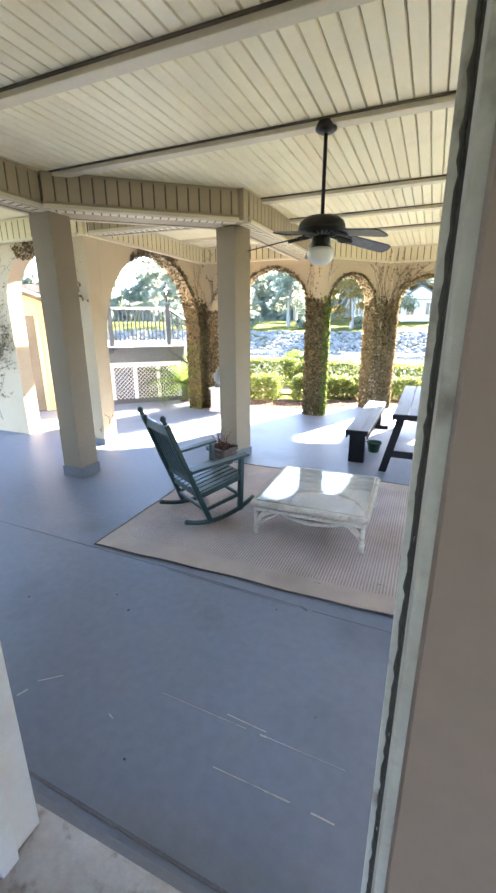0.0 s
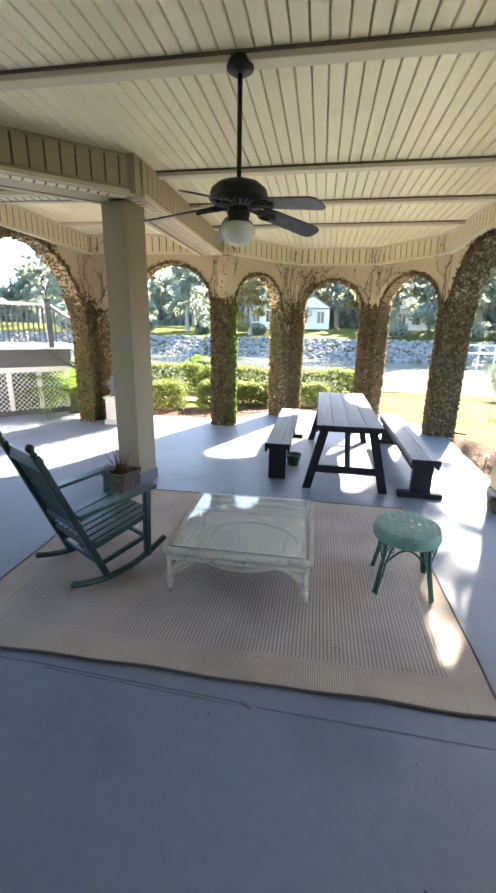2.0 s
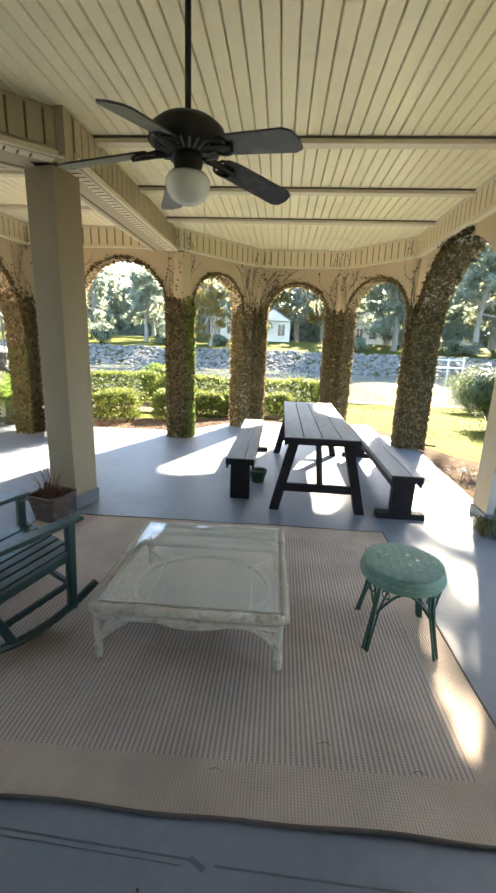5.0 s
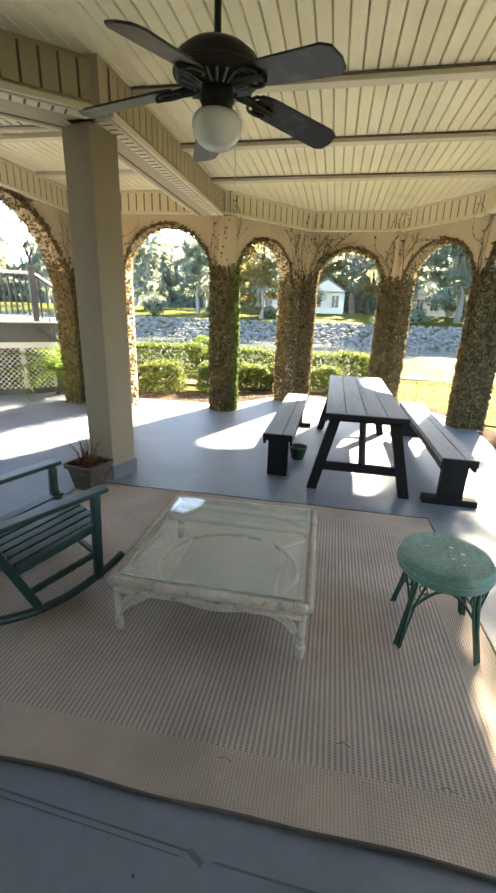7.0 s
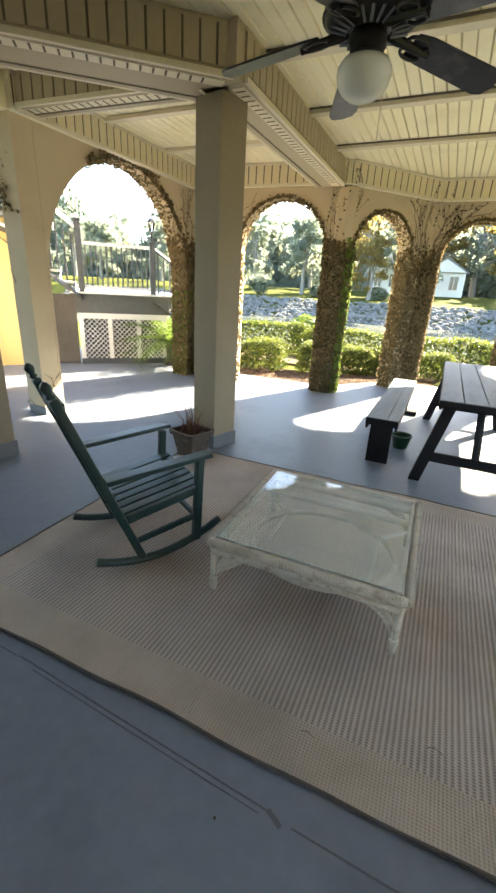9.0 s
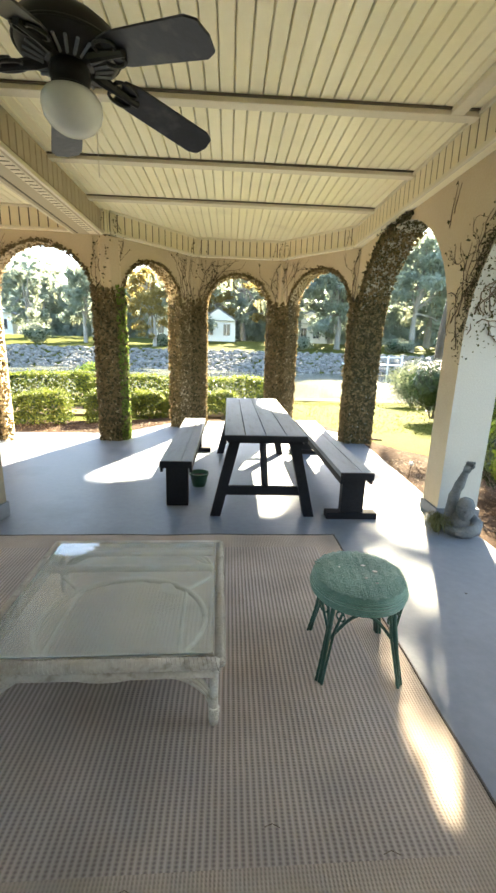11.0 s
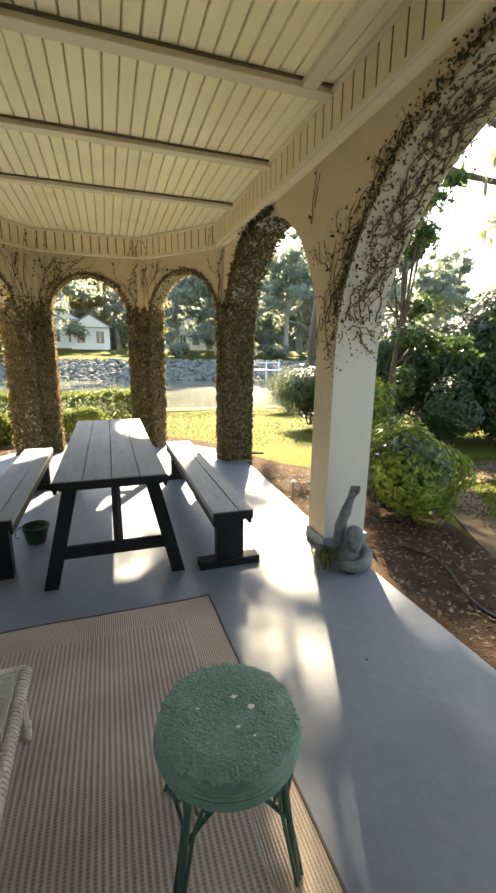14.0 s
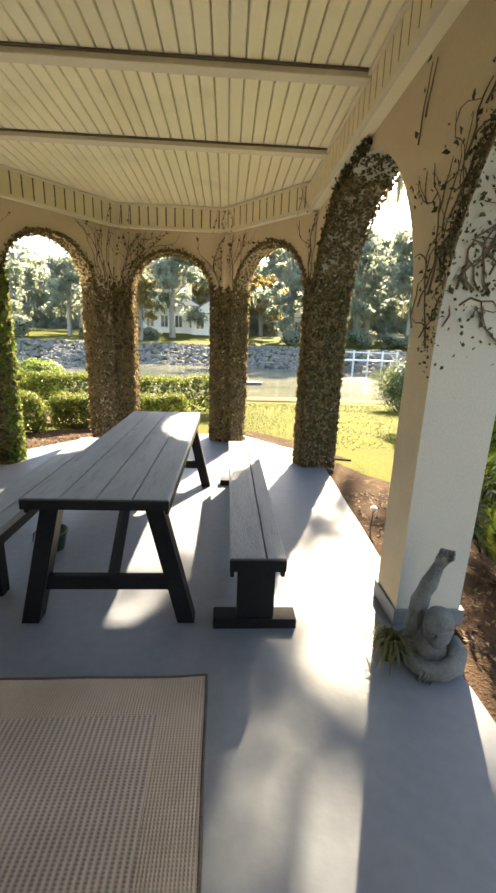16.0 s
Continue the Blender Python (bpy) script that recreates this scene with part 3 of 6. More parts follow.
frieze(PT[6], PT[7])


def beam(name, a, b, half, z0=2.85):
    """A boxed beam with boarded sides and a slotted soffit."""
    m, L = frame_of(a, b)
    ob = tagged(part(name, B(0, L, -half, half, z0, CEIL - 0.004, m=m), SHADED_BOARD), "cream boarded beam carried by columns", "beam", kind="structure")
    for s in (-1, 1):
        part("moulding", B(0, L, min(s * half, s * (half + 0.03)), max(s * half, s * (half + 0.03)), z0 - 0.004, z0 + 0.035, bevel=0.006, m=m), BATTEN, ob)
        # Dark sheet gives the beam's board gaps their shade.
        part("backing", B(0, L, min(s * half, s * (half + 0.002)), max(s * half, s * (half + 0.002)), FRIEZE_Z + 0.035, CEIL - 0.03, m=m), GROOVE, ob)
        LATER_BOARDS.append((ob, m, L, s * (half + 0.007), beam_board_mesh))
    part("vent_strip", B(0.05, L - 0.05, half - 0.13, half - 0.03, z0 - 0.005, z0 + 0.002, m=m), BATTEN, ob, "pale slotted vent strip")
    # Slots are dark boxes on the strip, their inner shade given by colour.
    bm = bmesh.new()
    for k in range(int((L - 0.2) / 0.085)):
        box(bm, 0.1 + 0.085 * k, 0.115 + 0.085 * k, half - 0.12, half - 0.04, z0 - 0.0075, z0 - 0.004, m=m)
    part("vent_slots", bm, GROOVE, ob)
    part("soffit_strip", B(0.05, L - 0.05, -half + 0.05, -half + 0.07, z0 - 0.004, z0 + 0.002, m=m), GROOVE, ob)
    return ob


beam("beam_river", (-0.875, 5.18), (-0.875, 8.25), 0.175)
beam("beam_corner", (-2.42, 3.965), (-0.905, 5.285), 0.225)
tagged(part("beam_corner_block", prism([(-0.706, 5.06), (-0.706, 5.62), (-1.046, 5.62), (-1.21, 5.36), (-0.77, 5.07)], 2.852, CEIL - 0.006), SHADED_BOARD), "boxed beam corner over the column", "beam", kind="structure")
beam("beam_house", (-2.46, 1.05), (-2.46, 4.05), 0.15)
beam("beam_deck", (-3.0, 5.24), (-1.06, 5.34), 0.11, 2.90)


def column(cx, cy, half, rz, top):
    col = thing("column", "square tan painted column with a grey base", "column", at=(cx, cy, 0), rz=rz)
    part("shaft", B(-half, half, -half, half, 0.13, top, bevel=0.008), COLUMN, col)
    part("base", B(-half - 0.012, half + 0.012, -half - 0.012, half + 0.012, 0, 0.132, bevel=0.006), BASEGREY, col, "dark grey painted base")
    return col


column(-0.99, 5.385, 0.145, -16, 2.849)
column(-2.445, 4.02, 0.138, 0, 2.849)
# pier bases; the garden pier's pale sides have skylight put into their colour
tagged(part("baseboard", B(2.915, 3.315, 5.485, 5.795, 0, 0.10, bevel=0.005), BASEGREY), "grey painted base of the garden pier", "base", kind="structure")
tagged(part("baseboard", B(-3.30, -3.035, 5.085, 5.36, 0, 0.09, bevel=0.005), BASEGREY), "grey painted base of the yard pier", "base", kind="structure")

# floor joints
for x0, x1, y0, w, rz in ((-5.5, -0.42, 2.79, 0.004, -0.9), (-0.40, 0.74, 2.715, 0.005, -1.9), (-0.30, 0.72, 2.693, 0.0025, -1.9), (0.82, 1.55, 2.668, 0.005, -0.6), (1.56, 2.9, 2.66, 0.003, -0.6), (-5.5, 2.9, 1.332, 0.013, -0.95)):
    ob = part("joint", B(0, x1 - x0, -w / 2, w / 2, 0.0005, 0.002), JOINT)
    ob.matrix_world = pose(x0, y0, 0, 0, 0, rz)
    tagged(ob, "dark saw-cut joint in the concrete floor", "joint", kind="structure")
ob = part("joint", B(-0.028, 0.028, -0.008, 0.008, 0.0005, 0.0022, bevel=0.0008), JOINT)
ob.matrix_world = pose(0.765, 2.668, 0, 0, 0, -28)
tagged(ob, "chipped notch at the floor joint", "chip", kind="structure")
for x0, y0, L, w, rz in ((0.74, 1.795, 0.20, 0.004, -3), (0.86, 1.561, 0.34, 0.003, 0), (0.97, 1.56, 0.10, 0.006, 0), (1.155, 1.556, 0.09, 0.006, -2), (0.14, 1.574, 0.035, 0.006, -20), (0.52, 1.773, 0.46, 0.0018, -1), (1.02, 1.766, 0.36, 0.002, -1), (0.835, 1.768, 0.03, 0.007, 0), (-0.30, 1.62, 0.12, 0.004, 40), (-0.36, 1.50, 0.05, 0.01, 70)):
    ob = part("scratch", B(-L / 2, L / 2, -w / 2, w / 2, 0.0004, 0.002), WORN_WHITE)
    ob.matrix_world = pose(x0, y0, 0, 0, 0, rz)
    tagged(ob, "pale scratch in the floor paint", "scratch", kind="structure")
for x0, y0, q in ((-0.98, 2.05, 0.012), (-0.27, 2.205, 0.014), (0.604, 2.59, 0.008), (1.446, 2.11, 0.012), (0.33, 1.44, 0.01), (2.55, 4.35, 0.01), (2.3, 2.9, 0.01)):
    bm = prism([(q * (0.6 + 0.4 * math.sin(5 * k + 30 * x0)) * math.cos(k * 1.047), q * 0.6 * math.sin(k * 1.047)) for k in range(6)], 0.0004, 0.003)
    ob = part("paint_chip", bm, RUBBER)
    ob.matrix_world = pose(x0, y0, 0, 0, 0, 200 * x0)
    tagged(ob, "dark chip in the floor paint", "chip", kind="structure")

# garden beds
def bed(pts, z, material, label, name="ground_bed"):
    tagged(part(name, prism(pts, -0.14, z), material), label, "garden bed", kind="structure")


bed([(3.13, 1.0), (3.75, 1.0), (3.85, 4.2), (4.3, 5.3), (4.6, 6.4), (4.4, 7.4), (3.7, 8.2), (3.35, 8.95), (3.18, 8.4), (3.13, 6.1)], -0.035, MULCH, "dark mulch bed along the porch edge")
bed([(3.76, 1.0), (4.55, 1.0), (4.5, 4.2), (4.9, 5.6), (5.6, 6.6), (7.5, 6.9), (12, 6.0), (12, 7.2), (7.5, 7.6), (5.3, 7.2), (4.32, 5.3), (3.86, 4.2)], -0.045, PATH_DIRT, "bare sandy dirt path beside the bed")
bed([(-3.25, 8.78), (-0.78, 8.88), (0.12, 10.13), (1.1, 10.14), (0.9, 10.5), (-0.2, 10.6), (-1.2, 10.1), (-3.0, 10.0), (-4.2, 9.6), (-4.1, 9.22)], -0.035, MULCH, "mulch bed with fallen leaves under low shrubs")
bed([(-4.5, 10.9), (0.9, 10.9), (1.2, 11.9), (-4.5, 11.9)], -0.045, PATH_DIRT, "pale garden path between hedges")
bed([(2.25, 10.15), (3.26, 9.0), (3.7, 8.9), (2.9, 10.1), (2.4, 10.6)], -0.04, MULCH, "mulch strip at the bay edge")

# ---- things on the porch ----
# rug
rug = thing("rug", "tan and brown ribbed outdoor rug with plain border", "rug", at=(0.42, 3.953, 0), rz=1.1)
RX, RY = 1.51, 1.165


def rug_grid(x0, x1, y0, y1, material, name, seed, label=""):
    nx_, ny_ = max(2, int((x1 - x0) * 20)), max(2, int((y1 - y0) * 20))
    v, f = [], []
    for top in (1, 0):
        for j in range(ny_ + 1):
            for i in range(nx_ + 1):
                X, Y = x0 + (x1 - x0) * i / nx_, y0 + (y1 - y0) * j / ny_
                edge = max(abs(X) / RX, abs(Y) / RY)
                w = max(0, edge - 0.9) * 10
                h = 0.009 + w * 0.012 * max(0, noise.noise((X * 2.3, Y * 2.3, 3.1)))
                v.append((X + 0.012 * noise.noise((Y * 2, 0, 1)), Y + 0.026 * w * noise.noise((X * 2.0, 0, 2)), h if top else h - 0.008))
    N = (nx_ + 1) * (ny_ + 1)
    for j in range(ny_):
        for i in range(nx_):
            a = j * (nx_ + 1) + i
            f.append((a, a + 1, a + nx_ + 2, a + nx_ + 1))
            f.append((N + a, N + a + nx_ + 1, N + a + nx_ + 2, N + a + 1))
    for i in range(nx_):
        for j in (0, ny_):
            a = j * (nx_ + 1) + i
            f.append((a, a + 1, N + a + 1, N + a))
    for j in range(ny_):
        for i in (0, nx_):
            a = j * (nx_ + 1) + i
            f.append((a, a + nx_ + 1, N + a + nx_ + 1, N + a))
    return raw(name, v, f, material, rug, label, smooth=False)


rug_grid(-RX + 0.19, RX - 0.19, -RY + 0.20, RY - 0.20, RUG_RIB, "field", 1, "ribbed woven field")
rug_grid(-RX, RX, -RY, -RY + 0.20, RUG_EDGE, "border", 2)
rug_grid(-RX, RX, RY - 0.20, RY, RUG_EDGE, "border", 3)
rug_grid(-RX, -RX + 0.19, -RY + 0.20, RY - 0.20, RUG_EDGE, "border", 4)
rug_grid(RX - 0.19, RX, -RY + 0.20, RY - 0.20, RUG_EDGE, "border", 5)
for pts in ([(-RX, -RY), (RX, -RY)], [(-RX, RY), (RX, RY)], [(-RX, -RY), (-RX, RY)], [(RX, -RY), (RX, RY)]):
    (xa, ya), (xb, yb) = pts
    P = []
    for k in range(41):
        X, Y = xa + (xb - xa) * k / 40, ya + (yb - ya) * k / 40
        h = 0.009 + 0.012 * max(0, noise.noise((X * 2.3, Y * 2.3, 3.1)))
        P.append((X + 0.012 * noise.noise((Y * 2, 0, 1)), Y + 0.026 * noise.noise((X * 2.0, 0, 2)), h - 0.002))
    part("binding", T(P, 0.007, 6), RUG_BIND, rug, "dark stitched binding")

# coffee table
ct = thing("coffee_table", "low whitewashed rattan coffee table with glass top", "coffee table", at=(0.545, 3.92, 0.009), rz=1.2)
HX, HY, TZ = 0.50, 0.505, 0.325
for s in (-1, 1):
    part("top_rail", T([(-HX + 0.03, s * (HY - 0.03), TZ - 0.03), (HX - 0.03, s * (HY - 0.03), TZ - 0.03)], 0.023, 12), WICKER, ct, smooth=True)
    part("top_rail", T([(s * (HX - 0.03), -HY + 0.03, TZ - 0.03), (s * (HX - 0.03), HY - 0.03, TZ - 0.03)], 0.023, 12), WICKER, ct, smooth=True)
    part("lower_rail", T([(-HX + 0.05, s * (HY - 0.045), TZ - 0.085), (HX - 0.05, s * (HY - 0.045), TZ - 0.085)], 0.018, 10), WICKER, ct, smooth=True)
    part("lower_rail", T([(s * (HX - 0.045), -HY + 0.05, TZ - 0.085), (s * (HX - 0.045), HY - 0.05, TZ - 0.085)], 0.018, 10), WICKER, ct, smooth=True)
    # twisted cane over the rail
    for ax in (0, 1):
        for ph in (0, math.pi):
            half = (HX if ax == 0 else HY) - 0.03
            P = []
            for k in range(401):
                q = -half + 2 * half * k / 400
                ang = q * 190 + ph
                off = (0.023 * math.cos(ang), 0.023 * math.sin(ang))
                P.append((q, s * (HY - 0.03) + off[0], TZ - 0.03 + off[1]) if ax == 0 else (s * (HX - 0.03) + off[0], q, TZ - 0.03 + off[1]))
            part("cane_wrap", T(P, 0.0026, 4), WICKER, ct)
part("glass_top", B(-HX + 0.055, HX - 0.055, -HY + 0.055, HY - 0.055, TZ - 0.012, TZ - 0.004, bevel=0.002), GLASS, ct, "clear greenish glass pane").visible_shadow = False
part("glass_ledge", B(-HX + 0.05, HX - 0.05, -HY + 0.05, -HY + 0.07, TZ - 0.03, TZ - 0.0125), WICKER, ct)
part("glass_ledge", B(-HX + 0.05, HX - 0.05, HY - 0.07, HY - 0.05, TZ - 0.03, TZ - 0.0125), WICKER, ct)
part("glass_ledge", B(-HX + 0.05, -HX + 0.07, -HY + 0.07, HY - 0.07, TZ - 0.03, TZ - 0.0125), WICKER, ct)
part("glass_ledge", B(HX - 0.07, HX - 0.05, -HY + 0.07, HY - 0.07, TZ - 0.03, TZ - 0.0125), WICKER, ct)
for sx in (-1, 1):
    for sy in (-1, 1):
        px, py = sx * (HX - 0.05), sy * (HY - 0.05)
        leg = part("leg", T([(px, py, 0.0), (px, py, 0.03), (px, py, 0.05), (px, py, TZ - 0.05)], [0.018, 0.022, 0.017, 0.017], 10), WICKER, ct, smooth=True)
        part("foot_wrap", lathe(bmesh.new(), [(0.017, 0.045), (0.023, 0.053), (0.020, 0.062), (0.023, 0.071), (0.017, 0.08)], 12, (px, py, 0)), WICKER, leg, smooth=True)
        for ex, ey in ((-sx, 0), (0, -sy)):
            for r_, d_ in ((0.13, 0.004), (0.19, 0.008), (0.25, 0.012)):
                P = []
                for k in range(11):
                    a = math.pi / 2 * k / 10
                    off = r_ * (1 - math.cos(a))
                    P.append((px + ex * (off + d_), py + ey * (off + d_), 0.07 + (TZ - 0.155) * math.sin(a)))
                part("brace", T(P, 0.0085, 6), WICKER, ct, smooth=True)
ring = [(0.40 * math.cos(2 * math.pi * k / 48), 0.36 * math.sin(2 * math.pi * k / 48), 0.13) for k in range(49)]
part("shelf_ring", T(ring, 0.016, 8), WICKER, ct, "curved rattan ring under the glass", smooth=True)
for s in (-1, 1):
    part("ring_brace", T([(s * (HX - 0.05), -HY + 0.05, 0.10), (s * 0.29, -0.25, 0.125), (s * 0.29, 0.25, 0.125), (s * (HX - 0.05), HY - 0.05, 0.10)], 0.012, 8), WICKER, ct, smooth=True)
part("cross_rail", T([(-HX + 0.05, 0.25, TZ - 0.06), (HX - 0.05, 0.25, TZ - 0.06)], 0.020, 8), WICKER, ct, smooth=True)

# stool
st = thing("stool", "round green-painted wicker stool with rattan legs", "stool", at=(1.661, 3.83, 0.009), rz=-4.4)
prof = [(0.01, 0.36), (0.19, 0.36), (0.211, 0.375), (0.223, 0.405), (0.217, 0.432), (0.19, 0.446), (0.12, 0.450), (0.004, 0.451)]
part("seat_core", lathe(bmesh.new(), prof, 40), STOOLGREEN, st, smooth=True)
# herringbone strands over the seat
sv, sf = [], []
for row in range(-19, 20):
    for q in range(-27, 28):
        cx, cy = row * 0.0118, q * 0.0086 + (0.0043 if row % 2 else 0) + 0.02 * math.sin(row * 0.5) * 0.2
        rr_ = math.hypot(cx, cy)
        if rr_ > 0.212:
            continue
        z = 0.4595 - 1.5 * max(0, rr_ - 0.13) ** 2 + RNG.normal(0, 0.0007)
        an = radians(50 if (row // 2) % 2 else -42) + RNG.normal(0, 0.24)
        ln, wd = 0.0125 * RNG.uniform(0.7, 1.3), 0.0046
        dx, dy = math.cos(an) * ln, math.sin(an) * ln
        wx, wy = -math.sin(an) * wd, math.cos(an) * wd
        k = len(sv)
        sv += [(cx - dx - wx, cy - dy - wy, z - 0.0013), (cx + dx - wx, cy + dy - wy, z - 0.0013), (cx + dx + wx, cy + dy + wy, z - 0.0013), (cx - dx + wx, cy - dy + wy, z - 0.0013), (cx - dx * 0.55, cy - dy * 0.55, z), (cx + dx * 0.55, cy + dy * 0.55, z)]
        sf += [(k, k + 1, k + 5, k + 4), (k + 2, k + 3, k + 4, k + 5), (k + 1, k + 2, k + 5), (k + 3, k, k + 4)]
raw("seat_weave", sv, sf, STOOLGREEN, st, "herringbone wicker weave with worn patches")
for cx, cy, r_ in ((0.03, 0.05, 0.015), (0.075, 0.0, 0.019), (0.02, -0.06, 0.009), (-0.09, 0.03, 0.008), (0.06, -0.1, 0.007)):
    part("worn_patch", prism([(cx + r_ * (0.6 + 0.4 * math.sin(3.1 * k + 40 * cx)) * math.cos(0.785 * k), cy + 0.7 * r_ * (0.7 + 0.3 * math.cos(2.3 * k)) * math.sin(0.785 * k)) for k in range(8)], 0.4565, 0.4612), WHITE, st, "bare patch where the paint wore off")
st.scale = (0.97, 0.97, 1.0)
for k in range(5):
    part("rim_cane", T([((0.224 - 0.003 * abs(k - 2)) * math.cos(a * math.pi / 24), (0.224 - 0.003 * abs(k - 2)) * math.sin(a * math.pi / 24), 0.372 + 0.012 * k) for a in range(49)], 0.0065, 5), STOOLGREEN, st)
for k in range(4):
    a = math.pi / 4 + k * math.pi / 2
    ca, sa = math.cos(a), math.sin(a)
    part("leg", T([(0.255 * ca, 0.255 * sa, 0), (0.19 * ca, 0.19 * sa, 0.37)], 0.0105, 8), STOOLLEG, st, smooth=True)
    part("leg_cane", T([(0.262 * ca - 0.016 * sa, 0.262 * sa + 0.016 * ca, 0), (0.20 * ca - 0.018 * sa, 0.20 * sa + 0.018 * ca, 0.24), (0.205 * ca - 0.06 * sa, 0.205 * sa + 0.06 * ca, 0.37)], 0.0062, 6), STOOLLEG, st)
    part("leg_cane", T([(0.262 * ca + 0.016 * sa, 0.262 * sa - 0.016 * ca, 0), (0.20 * ca + 0.018 * sa, 0.20 * sa - 0.018 * ca, 0.24), (0.205 * ca + 0.06 * sa, 0.205 * sa - 0.06 * ca, 0.37)], 0.0062, 6), STOOLLEG, st)
    b = a + math.pi / 2
    cb, sb = math.cos(b), math.sin(b)
    P = []
    for i in range(13):
        w = i / 12
        hx, hy = 0.205 * (ca * (1 - w) + cb * w), 0.205 * (sa * (1 - w) + sb * w)
        P.append((hx, hy, 0.20 + 0.13 * math.sin(math.pi * w)))
    part("arch_brace", T(P, 0.0075, 6), STOOLLEG, st)
    for sgn in (-1, 1):
        o = 0.045 * sgn
        P = [(0.20 * ca - sa * (o + 0.022 * math.cos(q * math.pi / 6)), 0.20 * sa + ca * (o + 0.022 * math.cos(q * math.pi / 6)), 0.335 + 0.022 * math.sin(q * math.pi / 6)) for q in range(13)]
        part("curl", T(P, 0.0045, 5), STOOLLEG, st)

# dining table and benches
tb = thing("picnic_table", "long weathered plank table with black trestle legs", "table", at=(1.36, 6.63, 0))
for k in range(4):
    w = 0.172
    x0 = -0.344 + k * w
    part("plank", B(x0 + 0.003, x0 + w - 0.003, -1.20, 1.20, 0.715, 0.755, bevel=0.004), PLANK, tb, "weathered grey-white plank")
part("end_cap", B(-0.347, 0.347, -1.222, -1.2005, 0.705, 0.752, bevel=0.003), BLACK, tb)
part("end_cap", B(-0.347, 0.347, 1.2005, 1.222, 0.705, 0.752, bevel=0.003), BLACK, tb)
for s in (-1, 1):
    part("apron", B(s * 0.333 - 0.01, s * 0.333 + 0.01, -1.19, 1.19, 0.675, 0.714), BLACK, tb)
    y = s * 1.07
    part("cleat", B(-0.32, 0.32, y - 0.045, y + 0.045, 0.665, 0.714, bevel=0.004), BLACK, tb)
    part("stretcher", B(-0.36, 0.36, y - 0.02, y + 0.02, 0.19, 0.27, bevel=0.004), BLACK, tb)
    for q in (-1, 1):
        bm = bmesh.new()
        vs = [bm.verts.new((q * (xx + dx), y + dy, z)) for z, xx in ((0.0, 0.415), (0.70, 0.25)) for dx, dy in ((-0.045, -0.045), (0.045, -0.045), (0.045, 0.045), (-0.045, 0.045))]
        for fc in ((0, 1, 2, 3), (4, 5, 6, 7), (0, 1, 5, 4), (1, 2, 6, 5), (2, 3, 7, 6), (3, 0, 4, 7)):
            bm.faces.new([vs[i] for i in fc])
        part("leg", bm, BLACK, tb)
    part("brace", T([(0.02, y - s * 0.02, 0.25), (0.02, y - s * 0.55, 0.70)], 0.032, 4), BLACK, tb)


def bench(cx, y0, y1, near_foot, label):
    be = thing("bench", label, "bench", "benches beside the table", at=(cx, (y0 + y1) / 2, 0))
    h = (y1 - y0) / 2
    part("plank", B(-0.142, 0.04, -h, h, 0.405, 0.45, bevel=0.004), PLANK, be, "weathered grey-white plank")
    part("plank", B(0.046, 0.142, -h, h, 0.405, 0.45, bevel=0.004), PLANK, be, "weathered grey-white plank")
    part("end_cap", B(-0.143, 0.143, -h - 0.02, -h - 0.0005, 0.385, 0.448, bevel=0.003), BLACK, be)
    for s, foot in ((-1, near_foot), (1, True)):
        y = s * (h - 0.10)
        part("cleat", B(-0.135, 0.135, y - 0.05, y + 0.05, 0.365, 0.404, bevel=0.003), BLACK, be)
        part("leg", B(-0.1, 0.1, y - 0.04, y + 0.04, 0.061 if foot else 0.0, 0.364, bevel=0.004), BLACK, be)
        if foot:
            part("foot", B(-0.225, 0.225, y - 0.055, y + 0.055, 0.0, 0.06, bevel=0.006), BLACK, be)
    part("side_rail", B(-0.14, -0.12, -h, h, 0.345, 0.404), BLACK, be)
    part("side_rail", B(0.12, 0.14, -h, h, 0.345, 0.404), BLACK, be)
    return be


bench(0.585, 5.69, 7.88, False, "low weathered plank bench with black legs")
bench(2.148, 5.42, 7.85, True, "low weathered plank bench on black feet")

# rocking chair
CH = (-0.546, 3.645, 0.009)
rc = thing("rocking_chair", "dark green painted wooden rocking chair with slatted seat", "rocking chair", at=CH, rz=59)
# local x is forward, y to the chair's left
SW = 0.268


def bar(name, p, q, w, h, label=""):
    p, q = Vector(p), Vector(q)
    d = q - p
    m = Matrix.Translation((p + q) / 2) @ d.to_track_quat("X", "Z").to_matrix().to_4x4()
    return part(name, B(-d.length / 2, d.length / 2, -w / 2, w / 2, -h / 2, h / 2, bevel=min(w, h) * 0.22, m=m), GREEN, rc, label)


